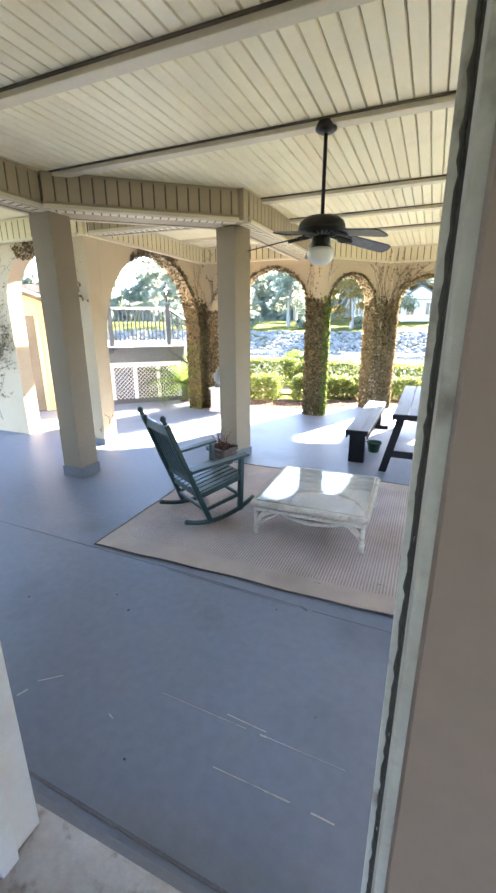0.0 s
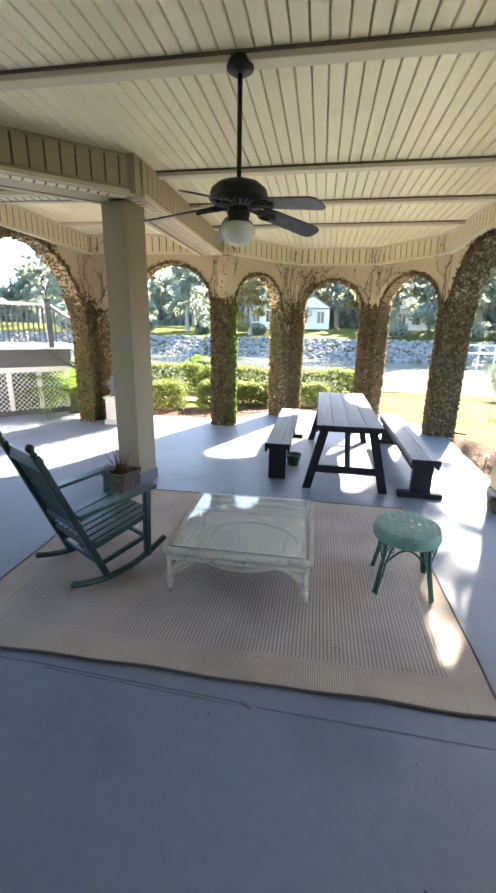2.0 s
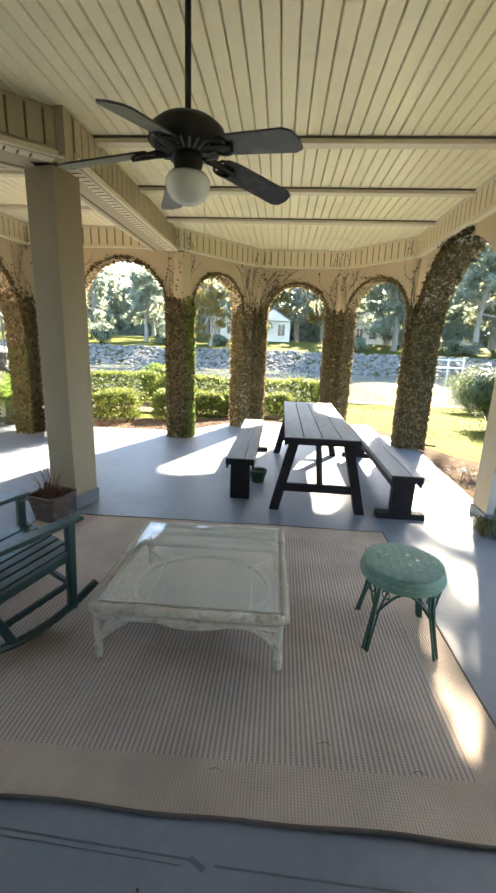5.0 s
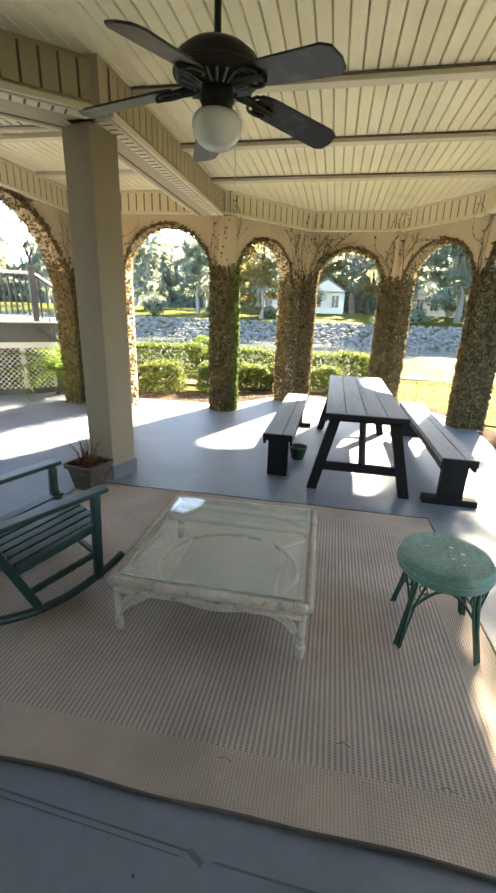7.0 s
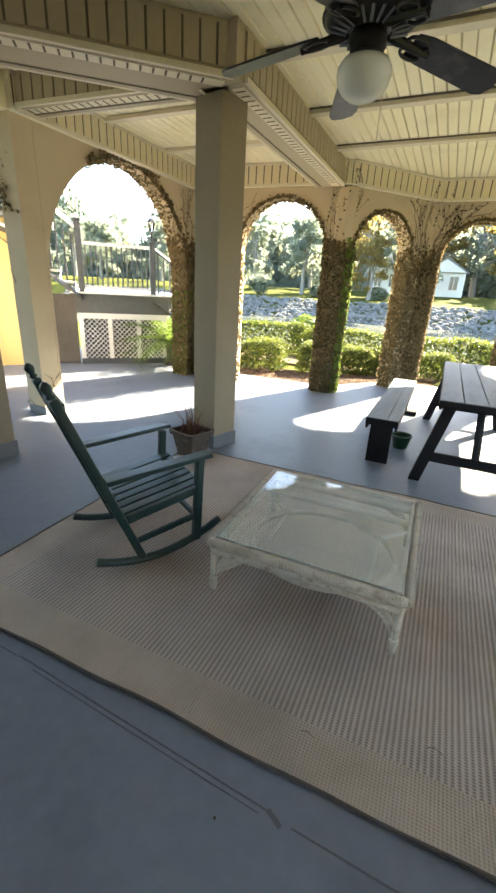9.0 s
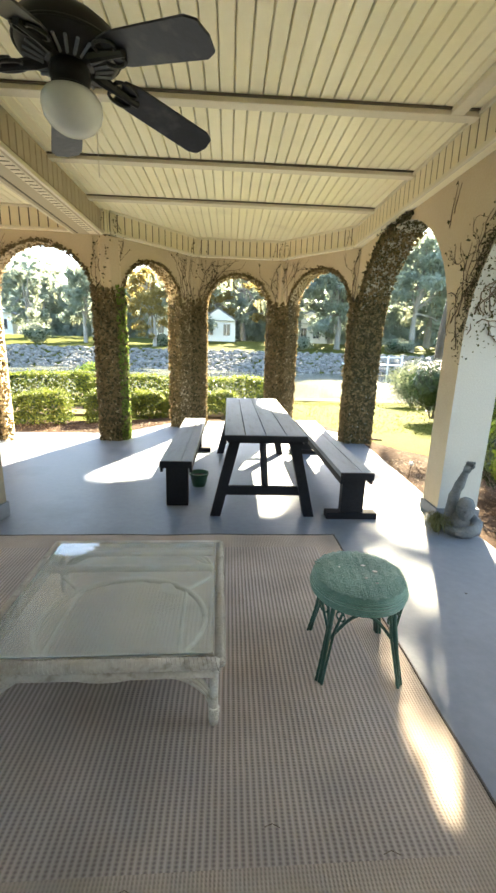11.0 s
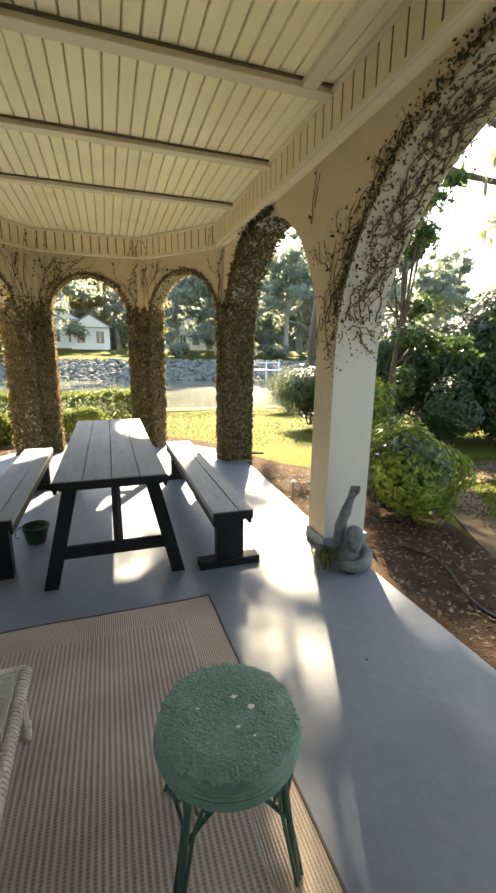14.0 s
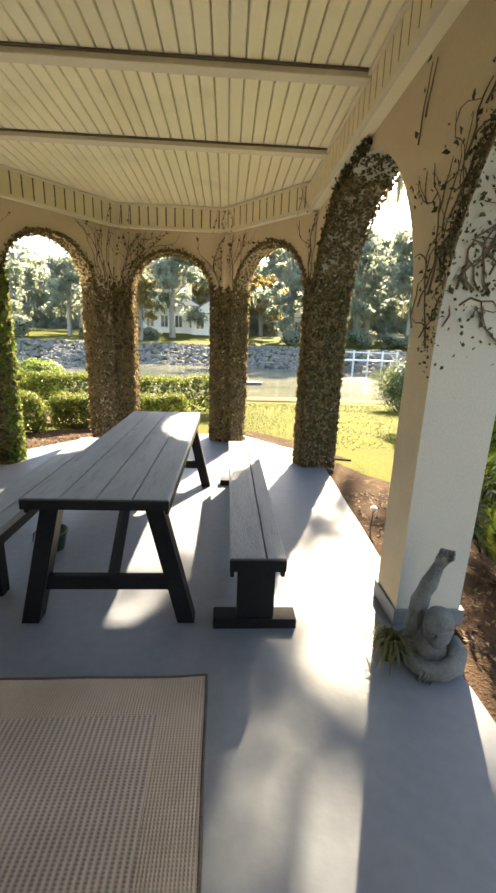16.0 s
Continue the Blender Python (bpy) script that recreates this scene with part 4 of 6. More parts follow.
for s in (-1, 1):
    y = s * SW
    P = [(-0.31 + 0.74 * k / 16, y, 0.024 + 0.36 * ((k / 16 - 0.42) ** 2)) for k in range(17)]
    part("rocker", T(P, 0.026, 8, 0.85), GREEN, rc, smooth=True)
    bar("front_leg", (0.27, y, 0.05), (0.29, y, 0.575), 0.046, 0.046)
    bar("back_post", (-0.06, y, 0.03), (-0.425, y * 0.9, 0.975), 0.044, 0.044)
    fin = lathe(bmesh.new(), [(0.012, 0), (0.022, 0.01), (0.014, 0.025), (0.024, 0.045), (0.026, 0.06), (0.016, 0.078), (0.003, 0.085)], 12)
    f = part("finial", fin, GREEN, rc, smooth=True)
    f.matrix_basis = Matrix.Translation((-0.429, y * 0.9, 0.977)) @ pose(0, 0, 0, 0, -21, 0)
    bar("arm", (-0.24, y * 1.03, 0.545), (0.345, y * 1.07, 0.60), 0.075, 0.026)
    bar("side_rail", (-0.14, y, 0.30), (0.28, y, 0.385), 0.03, 0.05)
    bar("side_rung", (-0.09, y, 0.15), (0.275, y, 0.215), 0.026, 0.030)
for k in range(7):
    y = -0.222 + 0.074 * k
    bar("seat_slat", (-0.17, y, 0.318), (0.315, y, 0.412), 0.058, 0.018)
bar("seat_rail", (0.27, -SW, 0.365), (0.27, SW, 0.365), 0.03, 0.05)
bar("seat_rail", (-0.15, -SW, 0.285), (-0.15, SW, 0.285), 0.03, 0.045)
bar("front_rung", (0.277, -SW, 0.20), (0.277, SW, 0.20), 0.026, 0.03)
bar("back_rung", (-0.10, -SW, 0.14), (-0.10, SW, 0.14), 0.026, 0.03)
bar("top_rail", (-0.392, -SW * 0.9, 0.91), (-0.392, SW * 0.9, 0.91), 0.028, 0.085)
bar("bottom_rail", (-0.20, -SW * 0.94, 0.43), (-0.20, SW * 0.94, 0.43), 0.028, 0.06)
for k in range(7):
    y = -0.185 + 0.0617 * k
    bar("back_slat", (-0.204, y, 0.44), (-0.385, y, 0.90), 0.05, 0.016)

# ceiling fan
fan = thing("ceiling_fan", "black five-blade ceiling fan with milk-glass light", "ceiling fan", at=(0.455, 3.925, 0))
part("canopy", lathe(bmesh.new(), [(0.02, 3.09), (0.05, 3.094), (0.075, 3.11), (0.08, 3.13), (0.07, 3.15), (0.07, CEIL - 0.003)], 24), FANBLACK, fan, smooth=True)
part("rod", T([(0, 0, 2.54), (0, 0, 3.10)], 0.0145, 12), FANBLACK, fan, smooth=True)
motor = part("motor", lathe(bmesh.new(), [(0.02, 2.558), (0.07, 2.555), (0.13, 2.542), (0.168, 2.512), (0.178, 2.478), (0.172, 2.452), (0.15, 2.432), (0.10, 2.42), (0.05, 2.418)], 36), FANBLACK, fan, smooth=True)
part("trim_ring", T([(0.178 * math.cos(a * math.pi / 20), 0.178 * math.sin(a * math.pi / 20), 2.462) for a in range(41)], 0.005, 6), FANBLACK, motor)
for k in range(24):
    a = 2 * math.pi * k / 24
    part("vent_fin", T([(0.085 * math.cos(a), 0.085 * math.sin(a), 2.414), (0.15 * math.cos(a), 0.15 * math.sin(a), 2.429)], 0.006, 4), BASEGREY, motor)
part("switch_housing", lathe(bmesh.new(), [(0.05, 2.43), (0.066, 2.415), (0.07, 2.38), (0.062, 2.352), (0.074, 2.343), (0.084, 2.335), (0.05, 2.332)], 24), FANBLACK, fan, smooth=True)
part("globe", lathe(bmesh.new(), [(0.06, 2.338), (0.09, 2.33), (0.103, 2.31), (0.106, 2.287), (0.099, 2.257), (0.08, 2.23), (0.052, 2.212), (0.027, 2.206), (0.004, 2.204)], 36), GLOBE, fan, "milk-glass globe shade", smooth=True)
part("pull_chain", T([(0.075, 0.03, 2.36), (0.076, 0.03, 2.08)], 0.0022, 5), BATTEN, fan)
for k in range(5):
    m = pose(0, 0, 2.445, 0, 0, 40 + 72 * k) @ pose(0, 0, 0, -13, 9.5, 0)
    bm = bmesh.new()
    outline = [(0.19, -0.05), (0.25, -0.064), (0.565, -0.07), (0.60, -0.052), (0.612, 0.0), (0.60, 0.052), (0.565, 0.07), (0.25, 0.064), (0.19, 0.05)]
    lo, hi = [bm.verts.new(m @ Vector((x, y, -0.004))) for x, y in outline], [bm.verts.new(m @ Vector((x, y, 0.004))) for x, y in outline]
    bm.faces.new(lo), bm.faces.new(hi)
    for i in range(9):
        bm.faces.new((lo[i], lo[(i + 1) % 9], hi[(i + 1) % 9], hi[i]))
    bl = part("blade", bm, BLADE, fan, "worn dark fan blade")
    part("blade_iron", T([m @ Vector(p) for p in ((0.08, 0, -0.002), (0.12, 0, -0.008), (0.17, 0, -0.008), (0.27, 0, -0.012))], [0.02, 0.02, 0.017, 0.012], 8), FANBLACK, bl)
    for sg in (-1, 1):
        part("bracket_ring", T([m @ Vector((0.205 + 0.045 * math.cos(a * math.pi / 8), sg * 0.026 + 0.024 * math.sin(a * math.pi / 8), -0.010)) for a in range(17)], 0.0065, 6), FANBLACK, bl)

# pots
gp = thing("flower_pot", "small dark green plastic hanging pot on the floor", "pot", at=(0.745, 6.33, 0))
part("body", lathe(bmesh.new(), [(0.004, 0.0), (0.07, 0.0), (0.098, 0.125), (0.106, 0.127), (0.106, 0.145), (0.098, 0.145), (0.088, 0.10), (0.004, 0.10)], 24), GREENPOT, gp, smooth=True)
part("soil", lathe(bmesh.new(), [(0.004, 0.098), (0.089, 0.104), (0.004, 0.116)], 20), SOIL, gp)
for k in range(2):
    part("handle", T([(-0.10, 0.02 * k, 0.14), (-0.15, 0.03 + 0.02 * k, 0.10), (-0.17, 0.05, 0.03), (-0.14, 0.08, 0.006)], 0.003, 5), FANBLACK, gp)

pl = thing("planter", "weathered square terracotta planter with dried plant", "planter", at=(-1.0, 4.99, 0), rz=-16)
bm = bmesh.new()
rings = []
for h_, z in ((0.10, 0.0), (0.135, 0.20), (0.155, 0.205), (0.158, 0.245), (0.135, 0.245), (0.128, 0.20), (0.03, 0.20)):
    rings.append([bm.verts.new((h_ * x, h_ * y, z)) for x, y in ((-1, -0.85), (-0.85, -1), (0.85, -1), (1, -0.85), (1, 0.85), (0.85, 1), (-0.85, 1), (-1, 0.85))])
for r0, r1 in zip(rings, rings[1:]):
    for k in range(8):
        bm.faces.new((r0[k], r0[(k + 1) % 8], r1[(k + 1) % 8], r1[k]))
bm.faces.new(rings[0]), bm.faces.new(rings[-1])
part("body", bm, TERRA, pl)
part("soil", B(-0.125, 0.125, -0.125, 0.125, 0.19, 0.212, bevel=0.008), SOIL, pl)
bm = bmesh.new()
for k in range(64):
    a, sp = RNG.uniform(0, 6.28), RNG.uniform(0.02, 0.15)
    h_ = RNG.uniform(0.07, 0.30)
    tube(bm, [(0.05 * math.cos(a), 0.05 * math.sin(a), 0.205), (sp * 0.7 * math.cos(a), sp * 0.7 * math.sin(a), 0.205 + h_ * 0.6), (sp * 1.3 * math.cos(a + 0.3), sp * 1.3 * math.sin(a + 0.3), 0.205 + h_)], [0.004, 0.003, 0.0015], 4)
part("dried_stems", bm, DRY, pl, "brown dried stems")
p_, d_ = cloud(160, (-0.02, 0, 0.24), (0.11, 0.11, 0.06), 5)
leaves("dried_leaves", p_, d_, 0.035, DRY, pl)

# cast stone swimmer and tuft of grass by the pier
bm = bmesh.new()
lathe(bm, [(0.01, 0.0), (0.15, 0.0), (0.145, 0.03), (0.12, 0.07), (0.10, 0.12), (0.07, 0.17), (0.01, 0.19)], 16, (0.03, 0.04, 0))
tube(bm, [(-0.05, 0.06, 0.06), (-0.075, 0.06, 0.16), (-0.07, 0.055, 0.24), (-0.062, 0.05, 0.29), (-0.048, 0.045, 0.35), (-0.03, 0.04, 0.40), (-0.012, 0.035, 0.46), (0.004, 0.03, 0.52)], [0.06, 0.052, 0.045, 0.052, 0.041, 0.046, 0.036, 0.028], 12)
tube(bm, [(0.004, 0.03, 0.51), (0.015, 0.025, 0.545), (0.026, 0.02, 0.575)], [0.028, 0.036, 0.034], 10, 0.75)
for k in range(4):
    x0 = 0.0 + 0.018 * k
    tube(bm, [(x0, 0.018, 0.57), (x0 + 0.002, 0.008, 0.60), (x0 + 0.010, -0.006, 0.613), (x0 + 0.014, -0.016, 0.598)], [0.010, 0.010, 0.009, 0.006], 6)
tube(bm, [(0.045, 0.01, 0.555), (0.065, -0.004, 0.575), (0.068, -0.012, 0.59)], [0.011, 0.009, 0.006], 6)
lathe(bm, [(0.01, -0.10), (0.045, -0.09), (0.07, -0.05), (0.08, 0.0), (0.077, 0.045), (0.058, 0.08), (0.03, 0.097), (0.004, 0.10)], 18, (0.05, -0.01, 0.215))
tube(bm, [(-0.022, -0.05, 0.235), (0.01, -0.082, 0.232), (0.05, -0.09, 0.234), (0.09, -0.08, 0.236), (0.122, -0.05, 0.24)], [0.008, 0.014, 0.010, 0.014, 0.008], 8)
tube(bm, [(0.045, -0.085, 0.215), (0.043, -0.10, 0.19), (0.045, -0.088, 0.175)], [0.010, 0.014, 0.010], 8)
tube(bm, [(0.125, 0.05, 0.12), (0.16, 0.0, 0.10), (0.155, -0.06, 0.07), (0.10, -0.11, 0.052), (0.03, -0.125, 0.045), (-0.06, -0.10, 0.04), (-0.10, -0.07, 0.04)], [0.05, 0.058, 0.055, 0.048, 0.042, 0.04, 0.03], 12)
for k in range(4):
    x0 = 0.0 + 0.018 * k
    tube(bm, [(x0 + 0.01, -0.145, 0.055), (x0, -0.17, 0.045), (x0 - 0.004, -0.18, 0.014)], [0.010, 0.010, 0.007], 6)
statue = part("statue", bm, STONE, smooth=True)
statue.matrix_world = pose(2.97, 5.235, 0, 0, 0, -30) @ Matrix.Diagonal((0.86, 0.9, 1.0, 1))
tagged(statue, "grey cast stone swimmer figure with a raised arm", "statue")
tuft = thing("grass_tuft", "small tuft of strap-leaved grass by the statue", "plant", at=(2.80, 5.24, 0))
gv, gf = [], []
for k in range(150):
    a, r_, h_ = RNG.uniform(0, 6.28), RNG.uniform(0.03, 0.15), RNG.uniform(0.07, 0.17)
    w = 0.006
    c, s_ = math.cos(a), math.sin(a)
    b0 = len(gv)
    for q, (rr_, zz) in enumerate(((0.02, 0), (r_ * 0.45, h_), (r_ * 0.8, h_ * 0.95), (r_ * 1.1, h_ * 0.45))):
        ww = w * (1 - 0.28 * q)
        gv += [(rr_ * c - ww * s_, rr_ * s_ + ww * c, zz), (rr_ * c + ww * s_, rr_ * s_ - ww * c, zz)]
    gf += [(b0 + 2 * q, b0 + 2 * q + 1, b0 + 2 * q + 3, b0 + 2 * q + 2) for q in range(3)]
raw("strap_leaf", gv, gf, GRASSY, tuft)["kind"] = "stuff"

ped = thing("pedestal", "short white pedestal with small grey garden figure base", "pedestal", at=(-2.62, 8.0, 0))
part("plinth", B(-0.14, 0.14, -0.14, 0.14, 0, 0.08, bevel=0.008), PEDESTAL, ped)
part("shaft", B(-0.11, 0.11, -0.11, 0.11, 0.08, 0.46, bevel=0.006), PEDESTAL, ped)
part("cap", B(-0.135, 0.135, -0.135, 0.135, 0.46, 0.50, bevel=0.008), PEDESTAL, ped)
urn = tagged(part("urn", lathe(bmesh.new(), [(0.004, 0.501), (0.06, 0.501), (0.05, 0.54), (0.03, 0.57), (0.06, 0.62), (0.085, 0.68), (0.07, 0.74), (0.05, 0.78), (0.03, 0.84), (0.004, 0.87)], 16), STONE, smooth=True), "small grey stone ornament on the white pedestal", "ornament")
urn.matrix_world = pose(-2.62, 8.0, 0)

bp = thing("garden_pot", "large black plastic nursery pot on dirt", "pot", at=(3.385, 3.80, -0.035))
part("body", lathe(bmesh.new(), [(0.004, 0), (0.125, 0), (0.168, 0.245), (0.18, 0.248), (0.18, 0.275), (0.167, 0.275), (0.155, 0.22), (0.004, 0.22)], 28), BLACKPOT, bp, smooth=True)
part("soil", lathe(bmesh.new(), [(0.004, 0.218), (0.156, 0.223), (0.004, 0.24)], 20), SOIL, bp)

# ---- creeper on the arcade ----
def wall_points(idx, n, rng, zmax=2.15, ends=(True, True), faces=(0.42, 0.40, 0.18)):
    """Random places on a wall's piers: inner face, jambs, outer face."""
    nm, a, b, ops = ARCHES[idx]
    m, L = frame_of(a, b)
    TH = 0.36 if idx == 0 else 0.24
    zones = []
    if ends[0]:
        zones.append((-0.05, ops[0][0], ops[0]))
    if ends[1]:
        zones.append((ops[-1][1], L + 0.05, ops[-1]))
    P, D = [], []
    inv = m.to_3x3()
    for _ in range(n):
        lo, hi, (u0, u1, crown) = zones[rng.integers(len(zones))]
        zs = crown - (u1 - u0) / 2
        z = zmax * rng.random() ** 0.9
        if rng.random() < (z - 1.9) / 0.35:
            continue
        kind = rng.choice(3, p=faces)
        if kind == 1:
            u = (u0 if hi == u0 else u1)
            r, c = (u1 - u0) / 2, (u0 + u1) / 2
            sgn = 1 if hi == u0 else -1
            if z > zs:
                u = c - sgn * math.sqrt(max(0, r * r - (z - zs) ** 2))
            p, d = (u + sgn * rng.uniform(0.0, 0.025), rng.uniform(-0.02, TH + 0.03), z), (sgn, 0, 0)
        else:
            u = rng.uniform(lo, hi)
            if z > zs:
                r, c = (u1 - u0) / 2, (u0 + u1) / 2
                dx = math.sqrt(max(0, r * r - (z - zs) ** 2))
                u = rng.uniform(lo, c - dx) if hi == u0 else rng.uniform(c + dx, hi)
            v, s = (-rng.uniform(0.0, 0.035), -1) if kind == 0 else (TH + rng.uniform(0, 0.04), 1)
            p, d = (u, v, z), (0, s, 0)
        P.append(tuple(m @ Vector(p)))
        D.append(tuple(inv @ Vector(d)))
    return np.array(P), np.array(D)


def ivy(name, pts, size, material, label, seed, **k):
    ob = leaves(name, pts[0], pts[1], size, material, seed=seed, **k)
    return tagged(ob, label, "creeper", kind="stuff")


def pier_points(cx, cy, r, n, rng, zmax=2.2, arc=(0, 2 * math.pi)):
    a = rng.uniform(arc[0], arc[1], n)
    z = zmax * rng.random(n)
    keep = rng.random(n) > np.clip((z - 1.9) / 0.4, 0, 1)
    a, z = a[keep], z[keep]
    rr = r + rng.uniform(0.0, 0.035, len(a))
    d = np.stack([np.cos(a), np.sin(a), 0 * a], 1)
    return np.stack([cx + rr * d[:, 0], cy + rr * d[:, 1], z], 1), d


rng = np.random.default_rng(11)
for i, (cx, cy, r) in enumerate(((3.09, 8.60, 0.155), (1.98, 9.79, 0.172), (0.40, 9.78, 0.172), (-0.68, 8.48, 0.175), (-3.16, 8.36, 0.185))):
    ivy("creeper", pier_points(cx, cy, r, 6500, rng), 0.062, IVY_DRY, "dense dry brown creeper leaves covering a pier", 20 + i, jitter=0.35, aspect=0.75, droop=0.8)
    ivy("creeper", pier_points(cx, cy, r + 0.02, 1700, rng), 0.05, IVY_DARK, "mixed creeper leaves on a pier", 40 + i, jitter=0.6, aspect=0.75, droop=0.8)
ivy("creeper", pier_points(-0.68, 8.48, 0.19, 2400, rng, 2.3, (-0.9, 1.7)), 0.055, IVY_GREEN, "sunlit green creeper leaves on a pier", 60, jitter=0.6, aspect=0.8, droop=0.8)
ivy("creeper", pier_points(0.40, 9.78, 0.19, 900, rng, 2.2, (-0.7, 1.7)), 0.05, IVY_GREEN, "green creeper leaves on the shaded pier", 61, jitter=0.6, aspect=0.8, droop=0.8)
for i, (idx, n, ends) in enumerate(((1, 6000, (True, True)), (2, 7000, (True, True)), (3, 7000, (True, True)), (4, 3600, (True, False)), (0, 4200, (False, True)), (5, 4600, (True, False)))):
    ivy("creeper", wall_points(idx, n, rng, 2.25, ends), 0.064, IVY_DRY, "dense dry brown creeper leaves on the arcade", 70 + i, jitter=0.35, aspect=0.75, droop=0.8)
    ivy("creeper", wall_points(idx, n // 4, rng, 2.2, ends), 0.05, IVY_DARK, "dark creeper leaves on the arcade", 80 + i, jitter=0.6, aspect=0.75, droop=0.8)
ivy("creeper", wall_points(3, 1500, rng, 2.3, (False, True), (0.15, 0.65, 0.2)), 0.055, IVY_GREEN, "green creeper leaves beside the arch", 90, jitter=0.6, aspect=0.8, droop=0.8)
ivy("creeper", wall_points(5, 900, rng, 1.4, (True, False), (0.3, 0.6, 0.1)), 0.055, IVY_GREEN, "green creeper leaves beside the arch", 91, jitter=0.6, aspect=0.8, droop=0.8)
ivy("creeper", pier_points(3.09, 8.60, 0.16, 4200, rng, 2.3), 0.055, IVY_DARK, "dark creeper leaves on the garden corner pier", 95, jitter=0.5, aspect=0.75, droop=0.8)
ivy("creeper", wall_points(0, 4200, rng, 2.3, (False, True), (0.3, 0.6, 0.1)), 0.055, IVY_DARK, "dark creeper leaves beside the garden arch", 96, jitter=0.5, aspect=0.75, droop=0.8)
# corner pier return, behind the pedestal
n = 3200
pp = np.stack([rng.uniform(-3.0, -2.12, n), 8.24 - rng.uniform(0, 0.05, n), 2.0 * rng.random(n)], 1)
ivy("creeper", (pp, np.tile((0, -1, 0), (n, 1))), 0.055, IVY_DRY, "dry creeper leaves on the corner pier", 92, jitter=0.5, aspect=0.75, droop=0.8)


def arch_points(idx, k, n, rng, t0, t1, spread, depth):
    """Places along the curve of an opening: soffit and face above it."""
    nm, a, b, ops = ARCHES[idx]
    m, L = frame_of(a, b)
    u0, u1, crown = ops[k]
    r, c = (u1 - u0) / 2, (u0 + u1) / 2
    P, D = [], []
    for _ in range(n):
        deg = rng.uniform(t0, t1)
        if (idx, k) == (0, 0) and rng.random() > (deg + 8) / 34:
            continue
        th = radians(deg)
        if rng.random() < 0.55:
            rr, v, d = r - rng.uniform(0, 0.03), rng.uniform(-0.03, 0.39 if idx == 0 else 0.26), (-math.cos(th), 0, -math.sin(th))
        else:
            rr, v, d = r + abs(rng.normal(0, spread)), -rng.uniform(0.0, depth), (0, -1, 0)
        P.append(tuple(m @ Vector((c + rr * math.cos(th), v, crown - r + rr * math.sin(th)))))
        D.append(tuple(m.to_3x3() @ Vector(d)))
    return np.array(P), np.array(D)


ivy("creeper", arch_points(0, 1, 3000, rng, -12, 82, 0.035, 0.05), 0.045, IVY_DRY, "brown creeper leaves round the garden arch", 100, aspect=0.75, droop=0.5)
ivy("creeper", arch_points(0, 1, 1900, rng, -10, 105, 0.06, 0.06), 0.042, IVY_DARK, "dark creeper leaves round the garden arch", 101, aspect=0.75, droop=0.5)
ivy("creeper", arch_points(0, 0, 3000, rng, -6, 112, 0.06, 0.03), 0.022, IVY_DARK, "dark creeper leaves round the near garden arch", 102, aspect=0.7, droop=0.5)
ivy("creeper", arch_points(5, 0, 1500, rng, 60, 182, 0.05, 0.04), 0.05, IVY_DRY, "dry creeper round the deck arch", 103, aspect=0.7, droop=0.5)
ivy("creeper", arch_points(6, 0, 900, rng, 60, 182, 0.09, 0.04), 0.05, IVY_DRY, "dry creeper round the yard arch", 104, aspect=0.7, droop=0.5)
for i, idx in enumerate((1, 2, 3, 4)):
    ivy("creeper", arch_points(idx, 0, 1300, rng, 0, 180, 0.022, 0.03), 0.04, IVY_DRY, "small creeper leaves along the arch edge", 110 + i, aspect=0.7, droop=0.5)


def vines(name, m, starts, steps, rng, label, lean=(0, 1), r0=0.0045, wander=0.5, leaf=0.04, leafp=0.5, material=IVY_DARK, zmax=3.1, umin=-9, umax=99, inside=None, place=None):
    """Creeping stems on a wall plane (u, z of frame m), forking, with small leaves."""
    bm = bmesh.new()
    P, D = [], []
    todo = [(u, z, math.atan2(lean[1], lean[0]) + rng.normal(0, 0.35), steps, r0) for u, z in starts]
    n0 = 0
    while todo and n0 < 260:
        n0 += 1
        u, z, an, st_, r = todo.pop()
        pts = [(u, z)]
        for k in range(st_):
            an += rng.normal(0, wander * 0.5)
            an += 0.12 * (math.atan2(lean[1], lean[0]) - an)
            u, z = u + 0.055 * math.cos(an), z + 0.055 * math.sin(an)
            if z > zmax or z < 0.05 or u < umin or u > umax or (inside and not inside(u, z)):
                break
            pts.append((u, z))
            if rng.random() < 0.17 and st_ > 4:
                todo.append((u, z, an + rng.choice((-1, 1)) * rng.uniform(0.4, 1.1), int(st_ * 0.6), r * 0.75))
            if rng.random() < leafp:
                a, b = u + rng.normal(0, 0.012), z + rng.normal(0, 0.012)
                if place:
                    P.append(tuple(place(a, b, 0.01 + 0.02 * rng.random())))
                    D.append(tuple((place(a, b, 0.1) - place(a, b, 0)).normalized()))
                else:
                    P.append(tuple(m @ Vector((a, -0.02 - 0.03 * rng.random(), b))))
                    D.append(tuple(m.to_3x3() @ Vector((0, -1, 0))))
        if len(pts) > 2:
            tube(bm, [place(a, b, 0.006) if place else m @ Vector((a, -0.008, b)) for a, b in pts], [r * (1 - 0.6 * k / len(pts)) for k in range(len(pts))], 4)
    ob = tagged(part(name, bm, VINE), label, "vine", kind="stuff")
    if P:
        tagged(leaves(name, np.array(P), np.array(D), leaf, material, aspect=0.65, droop=0.5, seed=5), label, "vine", kind="stuff")
    return ob


def solid(idx):
    nm, a, b, ops = ARCHES[idx]

    def test(u, z):
        for u0, u1, crown in ops:
            r, c = (u1 - u0) / 2, (u0 + u1) / 2
            zs = crown - r
            if abs(u - c) < r and (z < zs or (u - c) ** 2 + (z - zs) ** 2 < r * r):
                return False
        return True
    return test


